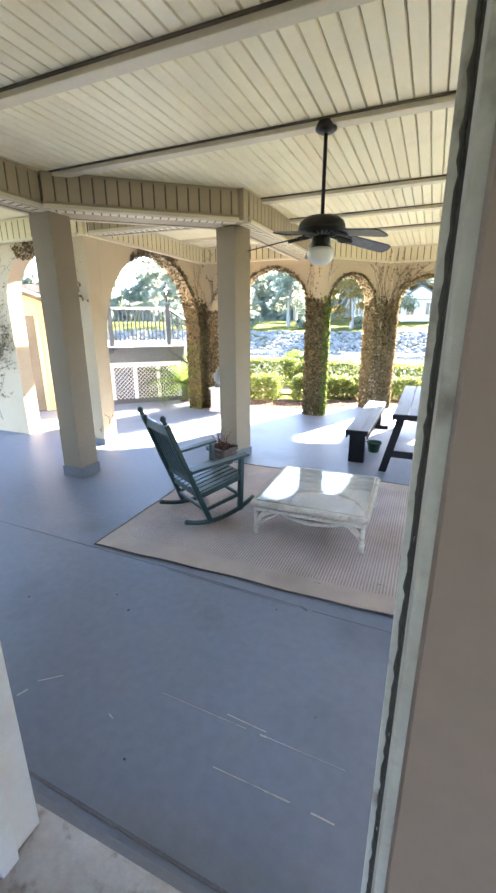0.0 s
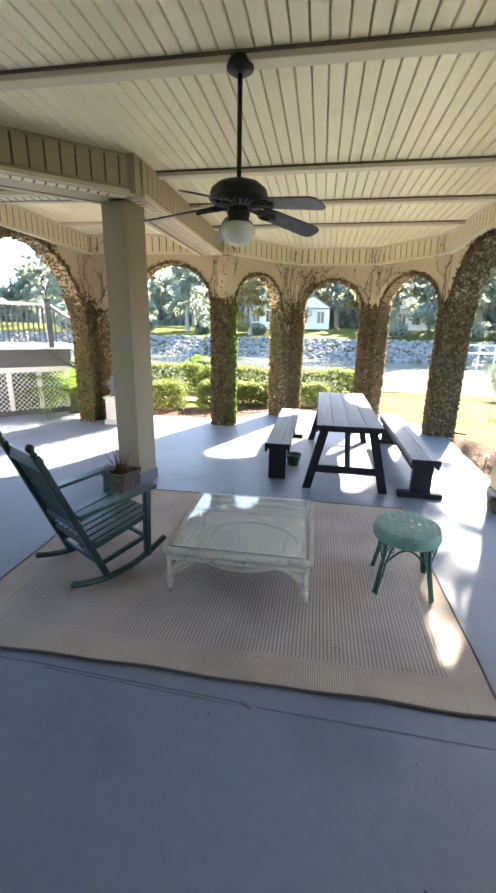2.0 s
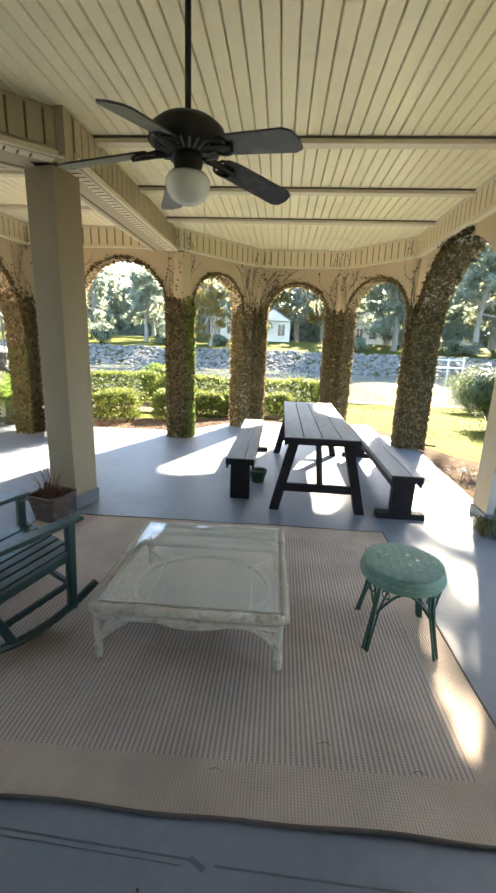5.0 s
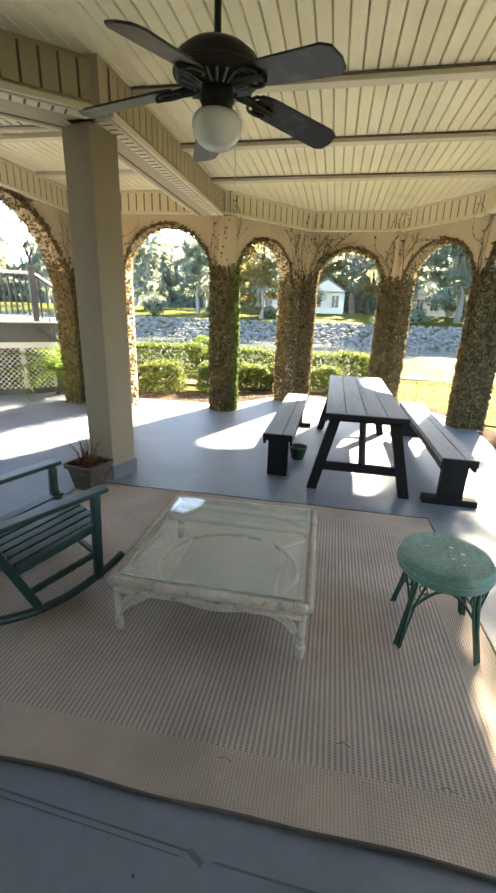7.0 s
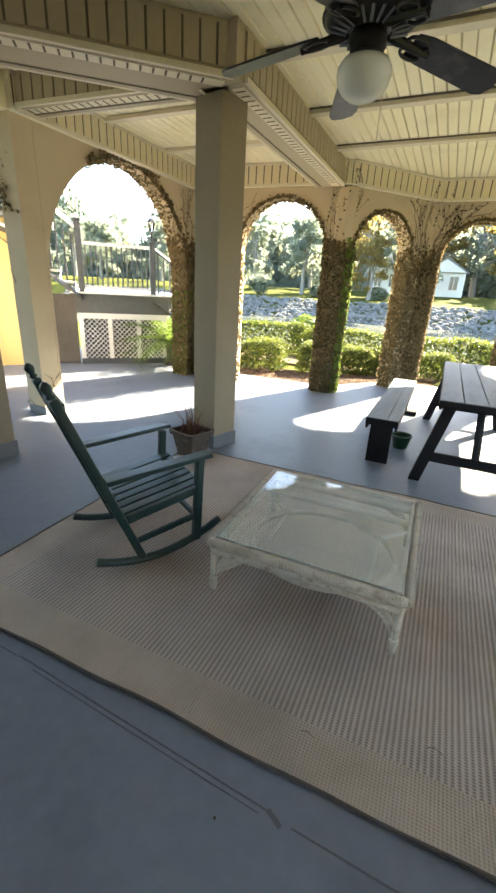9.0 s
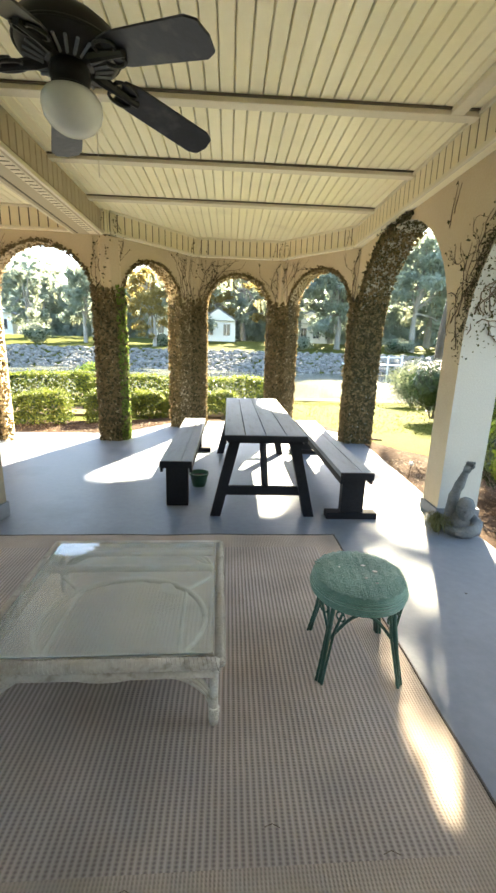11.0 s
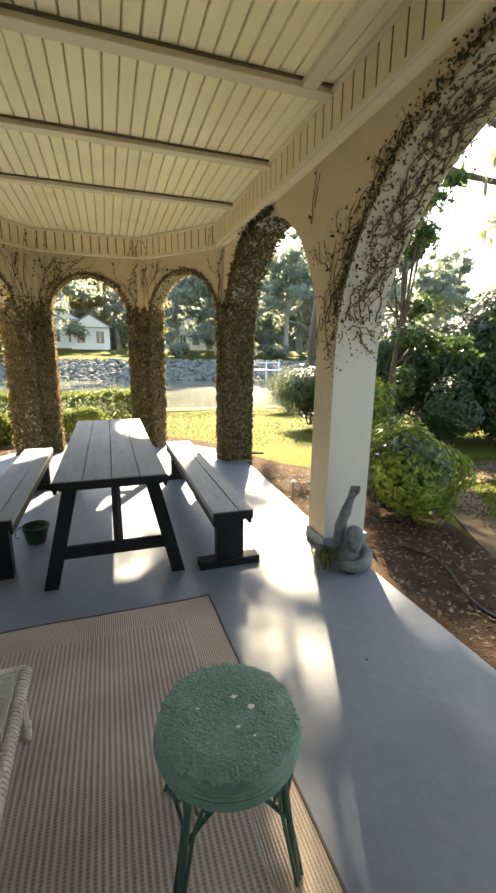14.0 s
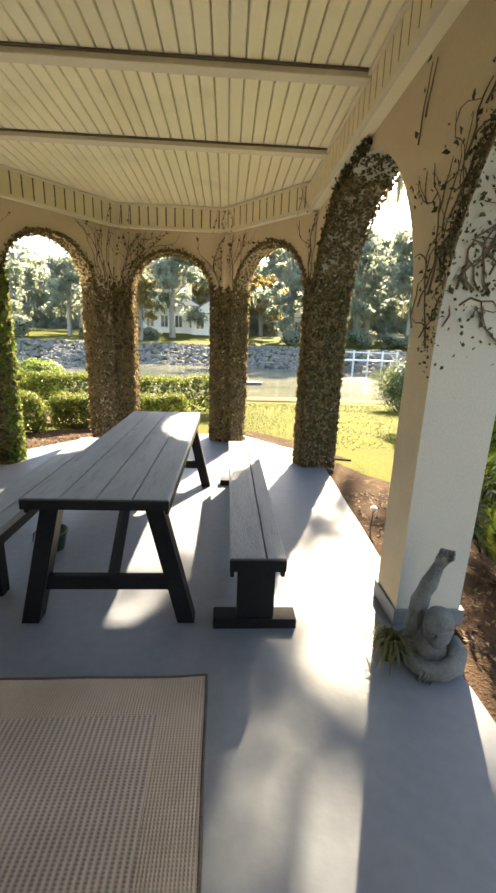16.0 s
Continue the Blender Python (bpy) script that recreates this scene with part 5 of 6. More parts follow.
for idx in (1, 2, 3, 4):
    m, L = frame_of(*ARCHES[idx][1:3])
    ops = ARCHES[idx][3][0]
    starts = [(u, 2.0 + 0.1 * rng.random()) for u in (0.03, 0.10, 0.18, L - 0.18, L - 0.10, L - 0.03)]
    for reach, leafy_ in ((16, 0.35), (20, 0.2)):
        vines("creeper_stem", m, starts, reach, rng, "bare creeper stems climbing above the arches", wander=0.5, r0=0.0058, inside=solid(idx), umin=-0.05, umax=L + 0.05, zmax=2.87, leafp=leafy_)
    m2 = m @ Matrix.Translation((0, -0.10, 0))
    vines("creeper_stem", m2, [(u, 2.86) for u in (0.06, 0.2, L - 0.2, L - 0.08)], 5, rng, "creeper stems crossing the boarded frieze", wander=0.6, umin=0, umax=L, zmax=3.15, leafp=0.5, leaf=0.03)
m, L = frame_of(PT[0], PT[1])
vines("creeper_stem", m, [(4.52, 1.5), (4.6, 1.55), (4.7, 1.6), (4.8, 1.55), (4.84, 1.65), (4.66, 1.7), (4.56, 1.75), (4.76, 1.8), (4.62, 1.9), (4.7, 1.45)], 16, rng, "tangled creeper stems spreading from the garden pier", wander=1.1, inside=solid(0), umin=4.0, umax=5.3, zmax=2.35, leafp=0.35, leaf=0.034, r0=0.005)
vines("creeper_stem", m, [(4.52, 1.9), (4.47, 2.05), (4.4, 2.25), (4.3, 2.4), (4.2, 2.5), (4.0, 2.65), (4.45, 2.15), (4.35, 2.32), (3.7, 2.8)], 18, rng, "tangled creeper stems above the near garden arch", lean=(-1, 0.75), wander=0.9, inside=solid(0), umin=3.6, umax=5.6, zmax=2.5, leafp=0.35, leaf=0.03, r0=0.0052)
vines("creeper_stem", m, [(4.85, 2.6), (4.9, 2.5)], 9, rng, "creeper stems above the garden pier", inside=solid(0), zmax=2.86, leafp=0.4)

# fine net of stems on the soffit and along the edge of the near garden arch
u0_, u1_, crown_ = ARCHES[0][3][0]
AR, AC = (u1_ - u0_) / 2, (u0_ + u1_) / 2
MG = m


def soffit(s_, v, off):
    th = s_ / AR
    r = AR - off
    return MG @ Vector((AC + r * math.cos(th), v, crown_ - AR + r * math.sin(th)))


def near_edge(u, z):
    d = math.hypot(u - AC, z - crown_ + AR) - AR
    th = math.atan2(z - crown_ + AR, u - AC)
    return z > crown_ - AR - 0.1 and 0 < d < 0.05 + 0.16 * (0.5 + 0.5 * math.sin(th * 9)) and u > AC - 0.9


for k in range(5):
    vines("creeper_stem", MG, [(AR * (0.10 + 0.42 * k + 0.05 * q), 0.03 + 0.05 * q) for q in range(7)] + [(AR * (0.2 + 0.42 * k), 0.05 * q) for q in range(7)], 15, rng, "fine creeper stems under the near garden arch", lean=(1, 0.15 if k % 2 else -0.1), wander=1.2, zmax=0.36, umin=-0.05, umax=AR * 2.1, leafp=0.42, leaf=0.024, r0=0.0056, place=soffit)
    vines("creeper_stem", MG, [(AC + (AR + 0.02 + 0.01 * q) * math.cos(0.1 + 0.36 * k + 0.06 * q), crown_ - AR + (AR + 0.02 + 0.01 * q) * math.sin(0.1 + 0.36 * k + 0.06 * q)) for q in range(6)], 14, rng, "fine creeper stems along the near garden arch", lean=(-math.sin(0.25 + 0.36 * k), math.cos(0.25 + 0.36 * k)), wander=1.1, inside=near_edge, zmax=2.86, leafp=0.4, leaf=0.026, r0=0.0055)
# sunny face of the garden pier
mp = Matrix(((1, 0, 0, 2.93), (0, 1, 0, 5.495), (0, 0, 1, 0), (0, 0, 0, 1)))
vines("creeper_stem", mp, [(0.03, 1.85), (0.12, 1.95), (0.2, 1.9), (0.3, 1.85), (0.05, 1.75), (0.33, 1.7), (0.15, 1.75)], 8, rng, "creeper stems on the pale side of the garden pier", lean=(0.7, -0.15), wander=0.9, umin=0.0, umax=0.36, zmax=2.1, leafp=0.35, leaf=0.034)
vines("creeper_stem", mp, [(0.02, 1.6), (0.1, 1.7), (0.3, 1.65), (0.2, 1.6)], 8, rng, "creeper stems on the pale side of the garden pier", lean=(0.3, 1), wander=0.9, umin=0.0, umax=0.36, zmax=2.1, leafp=0.35, leaf=0.034)
# yard pier
m, L = frame_of(PT[5], PT[6])
vines("creeper_stem", m, [(2.75, 0.2), (2.9, 0.1), (3.0, 0.3), (3.1, 0.15), (2.8, 0.9)], 34, rng, "dry creeper stems on the yard pier", wander=0.8, inside=solid(5), umin=2.69, umax=3.14, zmax=2.8, leafp=0.25, material=IVY_DRY)
vines("creeper_stem", m, [(0.1, 2.1), (0.2, 2.2), (0.3, 2.4)], 16, rng, "dry creeper stems by the deck arch", wander=0.6, inside=solid(5), umax=1.2, zmax=2.86, leafp=0.4, material=IVY_DRY)
m, L = frame_of(PT[6], PT[7])
vines("creeper_stem", m, [(0.05, 0.2), (0.15, 0.1), (0.25, 0.3), (2.2, 0.2), (2.3, 0.4), (2.4, 0.2), (2.25, 1.2), (0.2, 1.4)], 34, rng, "dry creeper stems beside the yard arch", wander=0.8, inside=solid(6), umin=0.0, umax=2.65, zmax=2.86, leafp=0.6, material=IVY_DRY)

# ---- outside: deck, yard house ----
dk = thing("deck", "raised grey timber deck with lattice skirt and railing", "deck")
DM, DL = frame_of((-5.15, 7.70), (-4.02, 8.83))
DZ = 1.25


def dkp(name, a, material, parent=None, label="", bevel=0.0):
    return part(name, B(*a, bevel=bevel, m=DM), material, parent or dk, label)


dkp("fascia", (-0.05, DL + 0.05, -0.05, 0.0, 0.92, DZ), DECKGREY)
dkp("deck_floor", (-0.1, DL + 0.5, -3.0, 0.05, DZ + 0.002, DZ + 0.035), DECKPALE)
dkp("skirt_rail", (0, DL, -0.04, 0.012, 0.82, 0.92), DECKPALE)
dkp("skirt_base", (0, DL, -0.04, 0.012, 0.0, 0.10), DECKGREY)
# Dark board added behind the lattice so its openings look dark.
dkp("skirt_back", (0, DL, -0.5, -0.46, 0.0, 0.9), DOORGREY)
for u in (0.0, 0.5, 1.02, DL - 0.08):
    dkp("skirt_post", (u, u + 0.08, -0.045, 0.014, 0.1, 0.82), DECKPALE)
for lay, sg in ((0, 1), (1, -1)):
    k = -0.8
    while k < DL + 0.8:
        # clip the diagonal slat to the skirt
        za, zb = 0.10, 0.82
        ua, ub = (k, k + 0.72) if sg > 0 else (k + 0.72, k)
        pts = [(ua, za), (ub, zb)]
        def clip(p, q, lim):
            w = (lim - p[0]) / (q[0] - p[0])
            return (lim, p[1] + w * (q[1] - p[1]))
        p, q = (pts[0], pts[1]) if pts[0][0] < pts[1][0] else (pts[1], pts[0])
        if q[0] > 0.08 and p[0] < DL - 0.08:
            if p[0] < 0.08:
                p = clip(p, q, 0.08)
            if q[0] > DL - 0.08:
                q = clip(p, q, DL - 0.08)
            vv = -0.02 - 0.008 * lay
            part("slat", T([DM @ Vector((p[0], vv, p[1])), DM @ Vector((q[0], vv, q[1]))], 0.020, 4, 0.35), DECKPALE, dk)
        k += 0.088
for u, h in ((0.10, 2.42), (1.36, 2.16)):
    pst = dkp("post", (u - 0.05, u + 0.05, -0.12, -0.02, DZ + 0.03, h), DECKGREY)
    part("cap", B(u - 0.065, u + 0.065, -0.135, -0.005, h, h + 0.04, bevel=0.01, m=DM), DECKGREY, pst)
dkp("handrail", (0.15, 1.31, -0.11, -0.03, 2.06, 2.11), DECKPALE)
dkp("bottom_rail", (0.15, 1.31, -0.09, -0.05, DZ + 0.1, DZ + 0.14), DECKPALE)
for k in range(13):
    u = 0.2 + 0.088 * k
    dkp("baluster", (u - 0.014, u + 0.014, -0.085, -0.057, DZ + 0.14, 2.06), DECKGREY)
# stair flight rising to the left and one falling to the right
for k in range(6):
    u, z = -0.02 - 0.24 * k, DZ + 0.02 + 0.18 * (k + 1)
    dkp("tread", (u - 0.27, u, -0.9, -0.02, z - 0.04, z), DECKPALE)
    dkp("stair_riser", (u - 0.02, u, -0.9, -0.04, z - 0.18, z - 0.04), DECKGREY)
dkp("stair_skirt", (-1.1, -0.03, -0.10, -0.05, 0.0, DZ - 0.02), DOORGREY, label="dark boarded stair side")
for k in range(7):
    dkp("skirt_board", (-1.08 + 0.15 * k, -0.945 + 0.15 * k, -0.048, -0.035, 0.02, DZ - 0.05), DOORGREY)
part("stringer", T([DM @ Vector((0.10, -0.03, DZ - 0.08)), DM @ Vector((-1.5, -0.03, DZ + 1.12))], 0.14, 4, 0.3), DOORGREY, dk, "dark stair stringer")
part("handrail", T([DM @ Vector((0.08, -0.07, 2.32)), DM @ Vector((-1.5, -0.07, 3.52))], 0.04, 4), DECKPALE, dk)
for k in range(12):
    u = -0.02 - 0.115 * k
    dkp("baluster", (u - 0.014, u + 0.014, -0.085, -0.057, DZ + 0.1 - 0.75 * u, 2.24 - 0.76 * u), DECKGREY)
part("handrail", T([DM @ Vector((1.38, -0.07, 2.08)), DM @ Vector((2.2, -0.07, 1.55))], 0.035, 4), DECKGREY, dk)
for k in range(6):
    u = 1.46 + 0.11 * k
    dkp("baluster", (u - 0.014, u + 0.014, -0.085, -0.057, 1.22 - 0.62 * (u - 1.38), 2.03 - 0.64 * (u - 1.38)), DECKGREY)
part("stringer", T([DM @ Vector((1.36, -0.05, 1.15)), DM @ Vector((2.25, -0.05, 0.58))], 0.09, 4, 0.4), DECKGREY, dk)
for k in range(3):
    dkp("deck_support", (0.3 + 0.5 * k, 0.4 + 0.5 * k, -2.6, -2.5, 0, DZ), DOORGREY)
lan = thing("lantern", "black carriage lantern on a deck post", "lantern")
part("stem", T([DM @ Vector((1.36, -0.07, 2.20)), DM @ Vector((1.36, -0.07, 2.34))], 0.018, 8), FANBLACK, lan)
c_ = DM @ Vector((1.36, -0.07, 0))
part("lamp_glass", lathe(bmesh.new(), [(0.03, 2.36), (0.075, 2.50), (0.05, 2.51)], 6, (c_.x, c_.y, 0)), LAMPGLASS, lan)
part("lamp_roof", lathe(bmesh.new(), [(0.09, 2.505), (0.05, 2.56), (0.018, 2.58), (0.012, 2.63)], 6, (c_.x, c_.y, 0)), FANBLACK, lan)
part("lamp_base", lathe(bmesh.new(), [(0.02, 2.33), (0.04, 2.345), (0.034, 2.362)], 6, (c_.x, c_.y, 0)), FANBLACK, lan)
for k in range(6):
    a = math.pi / 3 * k
    part("bar", T([(c_.x + 0.033 * math.cos(a), c_.y + 0.033 * math.sin(a), 2.36), (c_.x + 0.08 * math.cos(a), c_.y + 0.08 * math.sin(a), 2.51)], 0.005, 4), FANBLACK, lan)

yh = thing("yard_house", "yellow stucco outbuilding with a dark door", "house")
YM, YL = frame_of((-5.22, 7.75), (-6.95, 5.35))
part("wall", B(0.95, YL, 0, 0.25, 0, 2.35, m=YM), YELLOW_WALL, yh)
dr = part("door", B(1.36, 2.06, -0.03, -0.002, 0.0, 1.92, bevel=0.004, m=YM), DOORGREY, yh, "dark painted door")
for zz in (0.25, 1.05):
    part("panel", B(1.46, 1.96, -0.04, -0.031, zz, zz + 0.65, bevel=0.004, m=YM), DOORGREY, dr)
part("door_frame", B(1.28, 1.358, -0.04, -0.002, 0, 1.99, m=YM), YELLOW_WALL, yh)
part("eave", T([YM @ Vector((0.4, -0.15, 1.96)), YM @ Vector((YL + 0.6, -0.15, 3.1))], 0.15, 4, 0.4), DOORGREY, yh, "dark sloping timber")
part("roof", B(0.85, YL + 0.4, -0.1, 2.0, 2.352, 2.5, m=YM), SHINGLE, yh)

# ---- plants ----
def shrub(name, x, y, rx, ry, h, n, material, leaf, label, seed, z=-0.04, category="shrub", lump=0.3, stems=5):
    sh = thing(name, label, category, at=(x, y, z))
    rg = np.random.default_rng(seed)
    bm = bmesh.new()
    for k in range(stems):
        a = rg.uniform(0, 6.28)
        tube(bm, [(0.03 * math.cos(a), 0.03 * math.sin(a), 0), (0.35 * rx * math.cos(a), 0.35 * ry * math.sin(a), h * 0.4), (0.6 * rx * math.cos(a + 0.3), 0.6 * ry * math.sin(a + 0.3), h * 0.75)], [0.022, 0.014, 0.006], 5)
    part("branch", bm, BARK, sh)
    p, d = cloud(n, (0, 0, h * 0.47), (rx, ry, h * 0.54), seed, 0.55, lump)
    leaves("foliage", p, d, leaf, material, sh, seed=seed, jitter=0.7)
    # Inner leaves in the dark colour: shade within the shrub painted in.
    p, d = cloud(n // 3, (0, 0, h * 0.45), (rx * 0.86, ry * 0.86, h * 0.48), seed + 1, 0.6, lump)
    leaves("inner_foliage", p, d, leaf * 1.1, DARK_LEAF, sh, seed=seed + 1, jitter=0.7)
    return sh


def clipped_hedge(a, b, thick, h, n, label, seed, material, leaf):
    """A boxy clipped hedge from a to b, with rounded shoulders and a lumpy skin."""
    a, b = Vector((*a, 0)), Vector((*b, 0))
    d = b - a
    hd = thing("hedge", label, "hedge", at=(a.x, a.y, -0.04), rz=math.degrees(math.atan2(d.y, d.x)))
    # Dark inner layer: shade between the hedge leaves put into their colour.
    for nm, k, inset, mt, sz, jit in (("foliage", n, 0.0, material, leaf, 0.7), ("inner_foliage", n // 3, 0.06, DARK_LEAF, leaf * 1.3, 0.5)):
        p, q = hedge_points(k, inset, d.length - inset, -thick / 2 + inset, thick / 2 - inset, 0.0, h - inset, seed + int(inset * 100))
        e = np.minimum(p[:, 0], d.length - p[:, 0])
        p[:, 2] *= 1 - 0.22 * np.clip(1 - e / 0.18, 0, 1) ** 2
        p[:, 2] += 0.035 * np.sin(p[:, 0] * 5.1 + seed) * p[:, 2]
        p[:, 1] += 0.03 * np.sin(p[:, 0] * 6.3 + 2 * seed)
        leaves(nm, p, q, sz, mt, hd, seed=seed, jitter=jit)
    return hd


for i, (a_, b_, th_, h_) in enumerate((((-2.85, 9.85), (-1.93, 9.95), 0.55, 0.54), ((-1.66, 10.05), (-1.0, 10.35), 0.5, 0.55), ((-0.95, 10.5), (-0.35, 10.85), 0.5, 0.50), ((-0.32, 10.95), (0.15, 11.2), 0.5, 0.5), ((0.22, 11.2), (1.2, 11.45), 0.45, 0.45))):
    clipped_hedge(a_, b_, th_, h_, 3000, "low clipped green box hedge in a mulch bed", 200 + i, HEDGE_NEAR, 0.05)
clipped_hedge((-6.6, 12.8), (-2.3, 12.8), 0.6, 0.70, 9000, "long clipped box hedge along the garden path", 220, BOX_LEAF, 0.06)
clipped_hedge((-2.28, 12.8), (2.1, 12.8), 0.6, 0.67, 9000, "long clipped box hedge along the garden path", 221, BOX_LEAF, 0.06)
shrub("shrub", -2.75, 14.2, 0.75, 0.6, 1.15, 3200, BRIGHT_LEAF, 0.10, "round yellow-green shrub beyond the hedge", 240, z=-0.2)
shrub("shrub", 6.75, 14.6, 1.0, 1.0, 1.55, 5200, OAK_LEAF, 0.07, "large rounded clipped shrub on the lawn", 241, z=-0.25)
shrub("shrub", 4.02, 5.86, 0.60, 0.56, 1.06, 7500, BRIGHT_LEAF, 0.07, "glossy green shrub in the mulch bed", 242, lump=0.35)
for i, (x, y, rx, ry, h, n) in enumerate(((7.1, 8.55, 0.75, 0.7, 1.25, 4200), (6.2, 9.4, 0.6, 0.6, 1.15, 2800), (8.9, 9.3, 1.7, 1.4, 3.4, 15000), (7.3, 10.4, 1.4, 1.1, 2.6, 9000), (11.0, 7.9, 1.9, 1.6, 3.6, 14000), (9.3, 7.7, 1.0, 0.9, 1.6, 6000), (5.7, 11.2, 0.8, 0.7, 1.5, 4200), (9.6, 6.9, 1.0, 0.8, 1.4, 4000), (8.1, 8.3, 0.9, 0.8, 1.5, 4500), (8.0, 9.5, 1.3, 1.1, 2.4, 8000), (9.9, 8.5, 1.5, 1.3, 3.0, 10000), (12.3, 6.4, 1.7, 1.4, 3.1, 10000), (10.6, 6.6, 1.0, 0.9, 1.7, 4500))):
    shrub("evergreen_shrub", x, y, rx, ry, h, n, DARK_LEAF, 0.085 if h < 2 else 0.11, "dense dark glossy evergreen shrub", 250 + i, lump=0.4)
shrub("evergreen_shrub", 5.25, 8.3, 0.42, 0.4, 1.5, 1500, BRIGHT_LEAF, 0.08, "light green leafy shrub beside the lawn", 262)

# fallen leaves and chips on the beds
n = 1500
pc = np.concatenate([np.stack([rng.uniform(3.2, 4.2, n), rng.uniform(2.0, 7.6, n), np.full(n, -0.028)], 1), np.stack([rng.uniform(-3.0, 0.6, 700), rng.uniform(9.0, 10.0, 700), np.full(700, -0.028)], 1)])
tagged(leaves("fallen_leaves", pc, np.tile((0, 0, 1), (len(pc), 1)), 0.05, CHIP, jitter=0.35, seed=3), "brown fallen leaves scattered on mulch", "fallen leaves", kind="stuff")
for k in range(6):
    x, y = RNG.uniform(-1.0, 2.6), RNG.uniform(1.3, 2.6)
    dbr = leaves("leaf_litter", np.array([(x, y, 0.006)]), np.array([(0, 0, 1.0)]), 0.018, IVY_DARK, jitter=0.2, seed=300 + k)
    tagged(dbr, "tiny dry leaf on the painted floor", "leaf", "litter on the floor")
for k, (x, y) in enumerate(((0.78, 2.95), (1.55, 3.02), (1.2, 3.1))):
    tagged(part("twig", T([(x - 0.025, y, 0.013), (x, y + 0.008, 0.015), (x + 0.025, y - 0.003, 0.013)], 0.0011, 5), VINE), "small dry twig lying on the rug", "twig", "litter on the rug")

# spike light and drip hose in the bed
pl_ = thing("path_light", "small white spike light at the slab edge", "garden light", at=(3.24, 6.78, -0.036))
part("stake", T([(0, 0, 0), (0.01, 0, 0.17)], 0.006, 6), VINE, pl_)
part("cap", lathe(bmesh.new(), [(0.012, 0.165), (0.028, 0.17), (0.03, 0.19), (0.012, 0.205), (0.003, 0.207)], 12, (0.01, 0, 0)), WHITE, pl_, "white plastic cap")
hp = [(3.62 + 0.10 * math.sin(k * 0.5), 5.4 - 0.09 * k, -0.024 + 0.006 * math.sin(k)) for k in range(14)]
tagged(part("hose", T(hp, 0.009, 6), BLACKPOT), "thin black drip hose lying on mulch", "hose")

# grass tufts over the lawn near the bay
n = 14000
gx_, gy_ = rng.uniform(-4, 9, n), rng.uniform(9.5, 16, n)
keep = ~((gx_ < 2.2) & (gy_ < 12.8)) & (np.abs(gx_ - 2.6) + np.abs(gy_ - 9.4) > 1.0)
gx_, gy_ = gx_[keep], gy_[keep]
gz_ = np.array([ground_z(a, b) for a, b in zip(gx_, gy_)])
n2 = 12000
hx_, hy_ = rng.uniform(4.7, 9, n2), rng.uniform(2.5, 7.6, n2)
pc = np.concatenate([np.stack([gx_, gy_, gz_ + 0.0], 1), np.stack([hx_, hy_, np.full(n2, -0.04)], 1)])
tagged(leaves("grass", pc, np.tile((1, 0.3, 0.1), (len(pc), 1)), 0.05, GRASS_LEAF, aspect=0.2, jitter=0.9, seed=9), "sunlit lawn grass blades", "grass", kind="stuff")


def palm(x, y, z, trunk_h, r, fronds, label, seed):
    pm = thing("palm", label, "palm", at=(x, y, z))
    rg = np.random.default_rng(seed)
    part("trunk", T([(0, 0, 0), (0.03, 0, trunk_h * 0.5), (0.0, 0.02, trunk_h)], [0.14, 0.11, 0.12], 10), BARK, pm)
    for k in range(fronds):
        a, up = 2.4 * k, rg.uniform(0.15, 1.1)
        v, f = [], []
        ca, sa = math.cos(a), math.sin(a)
        spine = []
        for q in range(9):
            s_ = q / 8
            spine.append(Vector((ca * r * s_ * math.cos(up * (1 - 0.3 * s_)), sa * r * s_ * math.cos(up * (1 - 0.3 * s_)), trunk_h + r * (math.sin(up) * s_ - 0.45 * s_ * s_))))
        side = Vector((-sa, ca, 0))
        for q in range(1, 9):
            for sg in (-1, 1):
                for h_ in (0, 0.5):
                    b0 = spine[q - 1].lerp(spine[q], h_)
                    ln = r * 0.34 * (1 - 0.6 * abs(q / 8 - 0.45))
                    d = (spine[q] - spine[q - 1]).normalized()
                    tip = b0 + side * sg * ln * 0.8 + d * ln * 0.7 + Vector((0, 0, -0.18 * ln))
                    i0 = len(v)
                    v += [tuple(b0), tuple(b0 + d * 0.03 * r), tuple(tip)]
                    f.append((i0, i0 + 1, i0 + 2))
        raw("frond", v, f, PALM_LEAF, pm)
    return pm


palm(-3.85, 8.72, -0.02, 0.45, 1.05, 38, "low spiky sago palm beside the deck", 1)
palm(12.3, 11.4, -0.06, 4.9, 1.6, 26, "tall palm behind the dark shrubs", 2)
palm(14.4, 10.0, -0.06, 3.7, 1.4, 20, "tall palm behind the dark shrubs", 3)


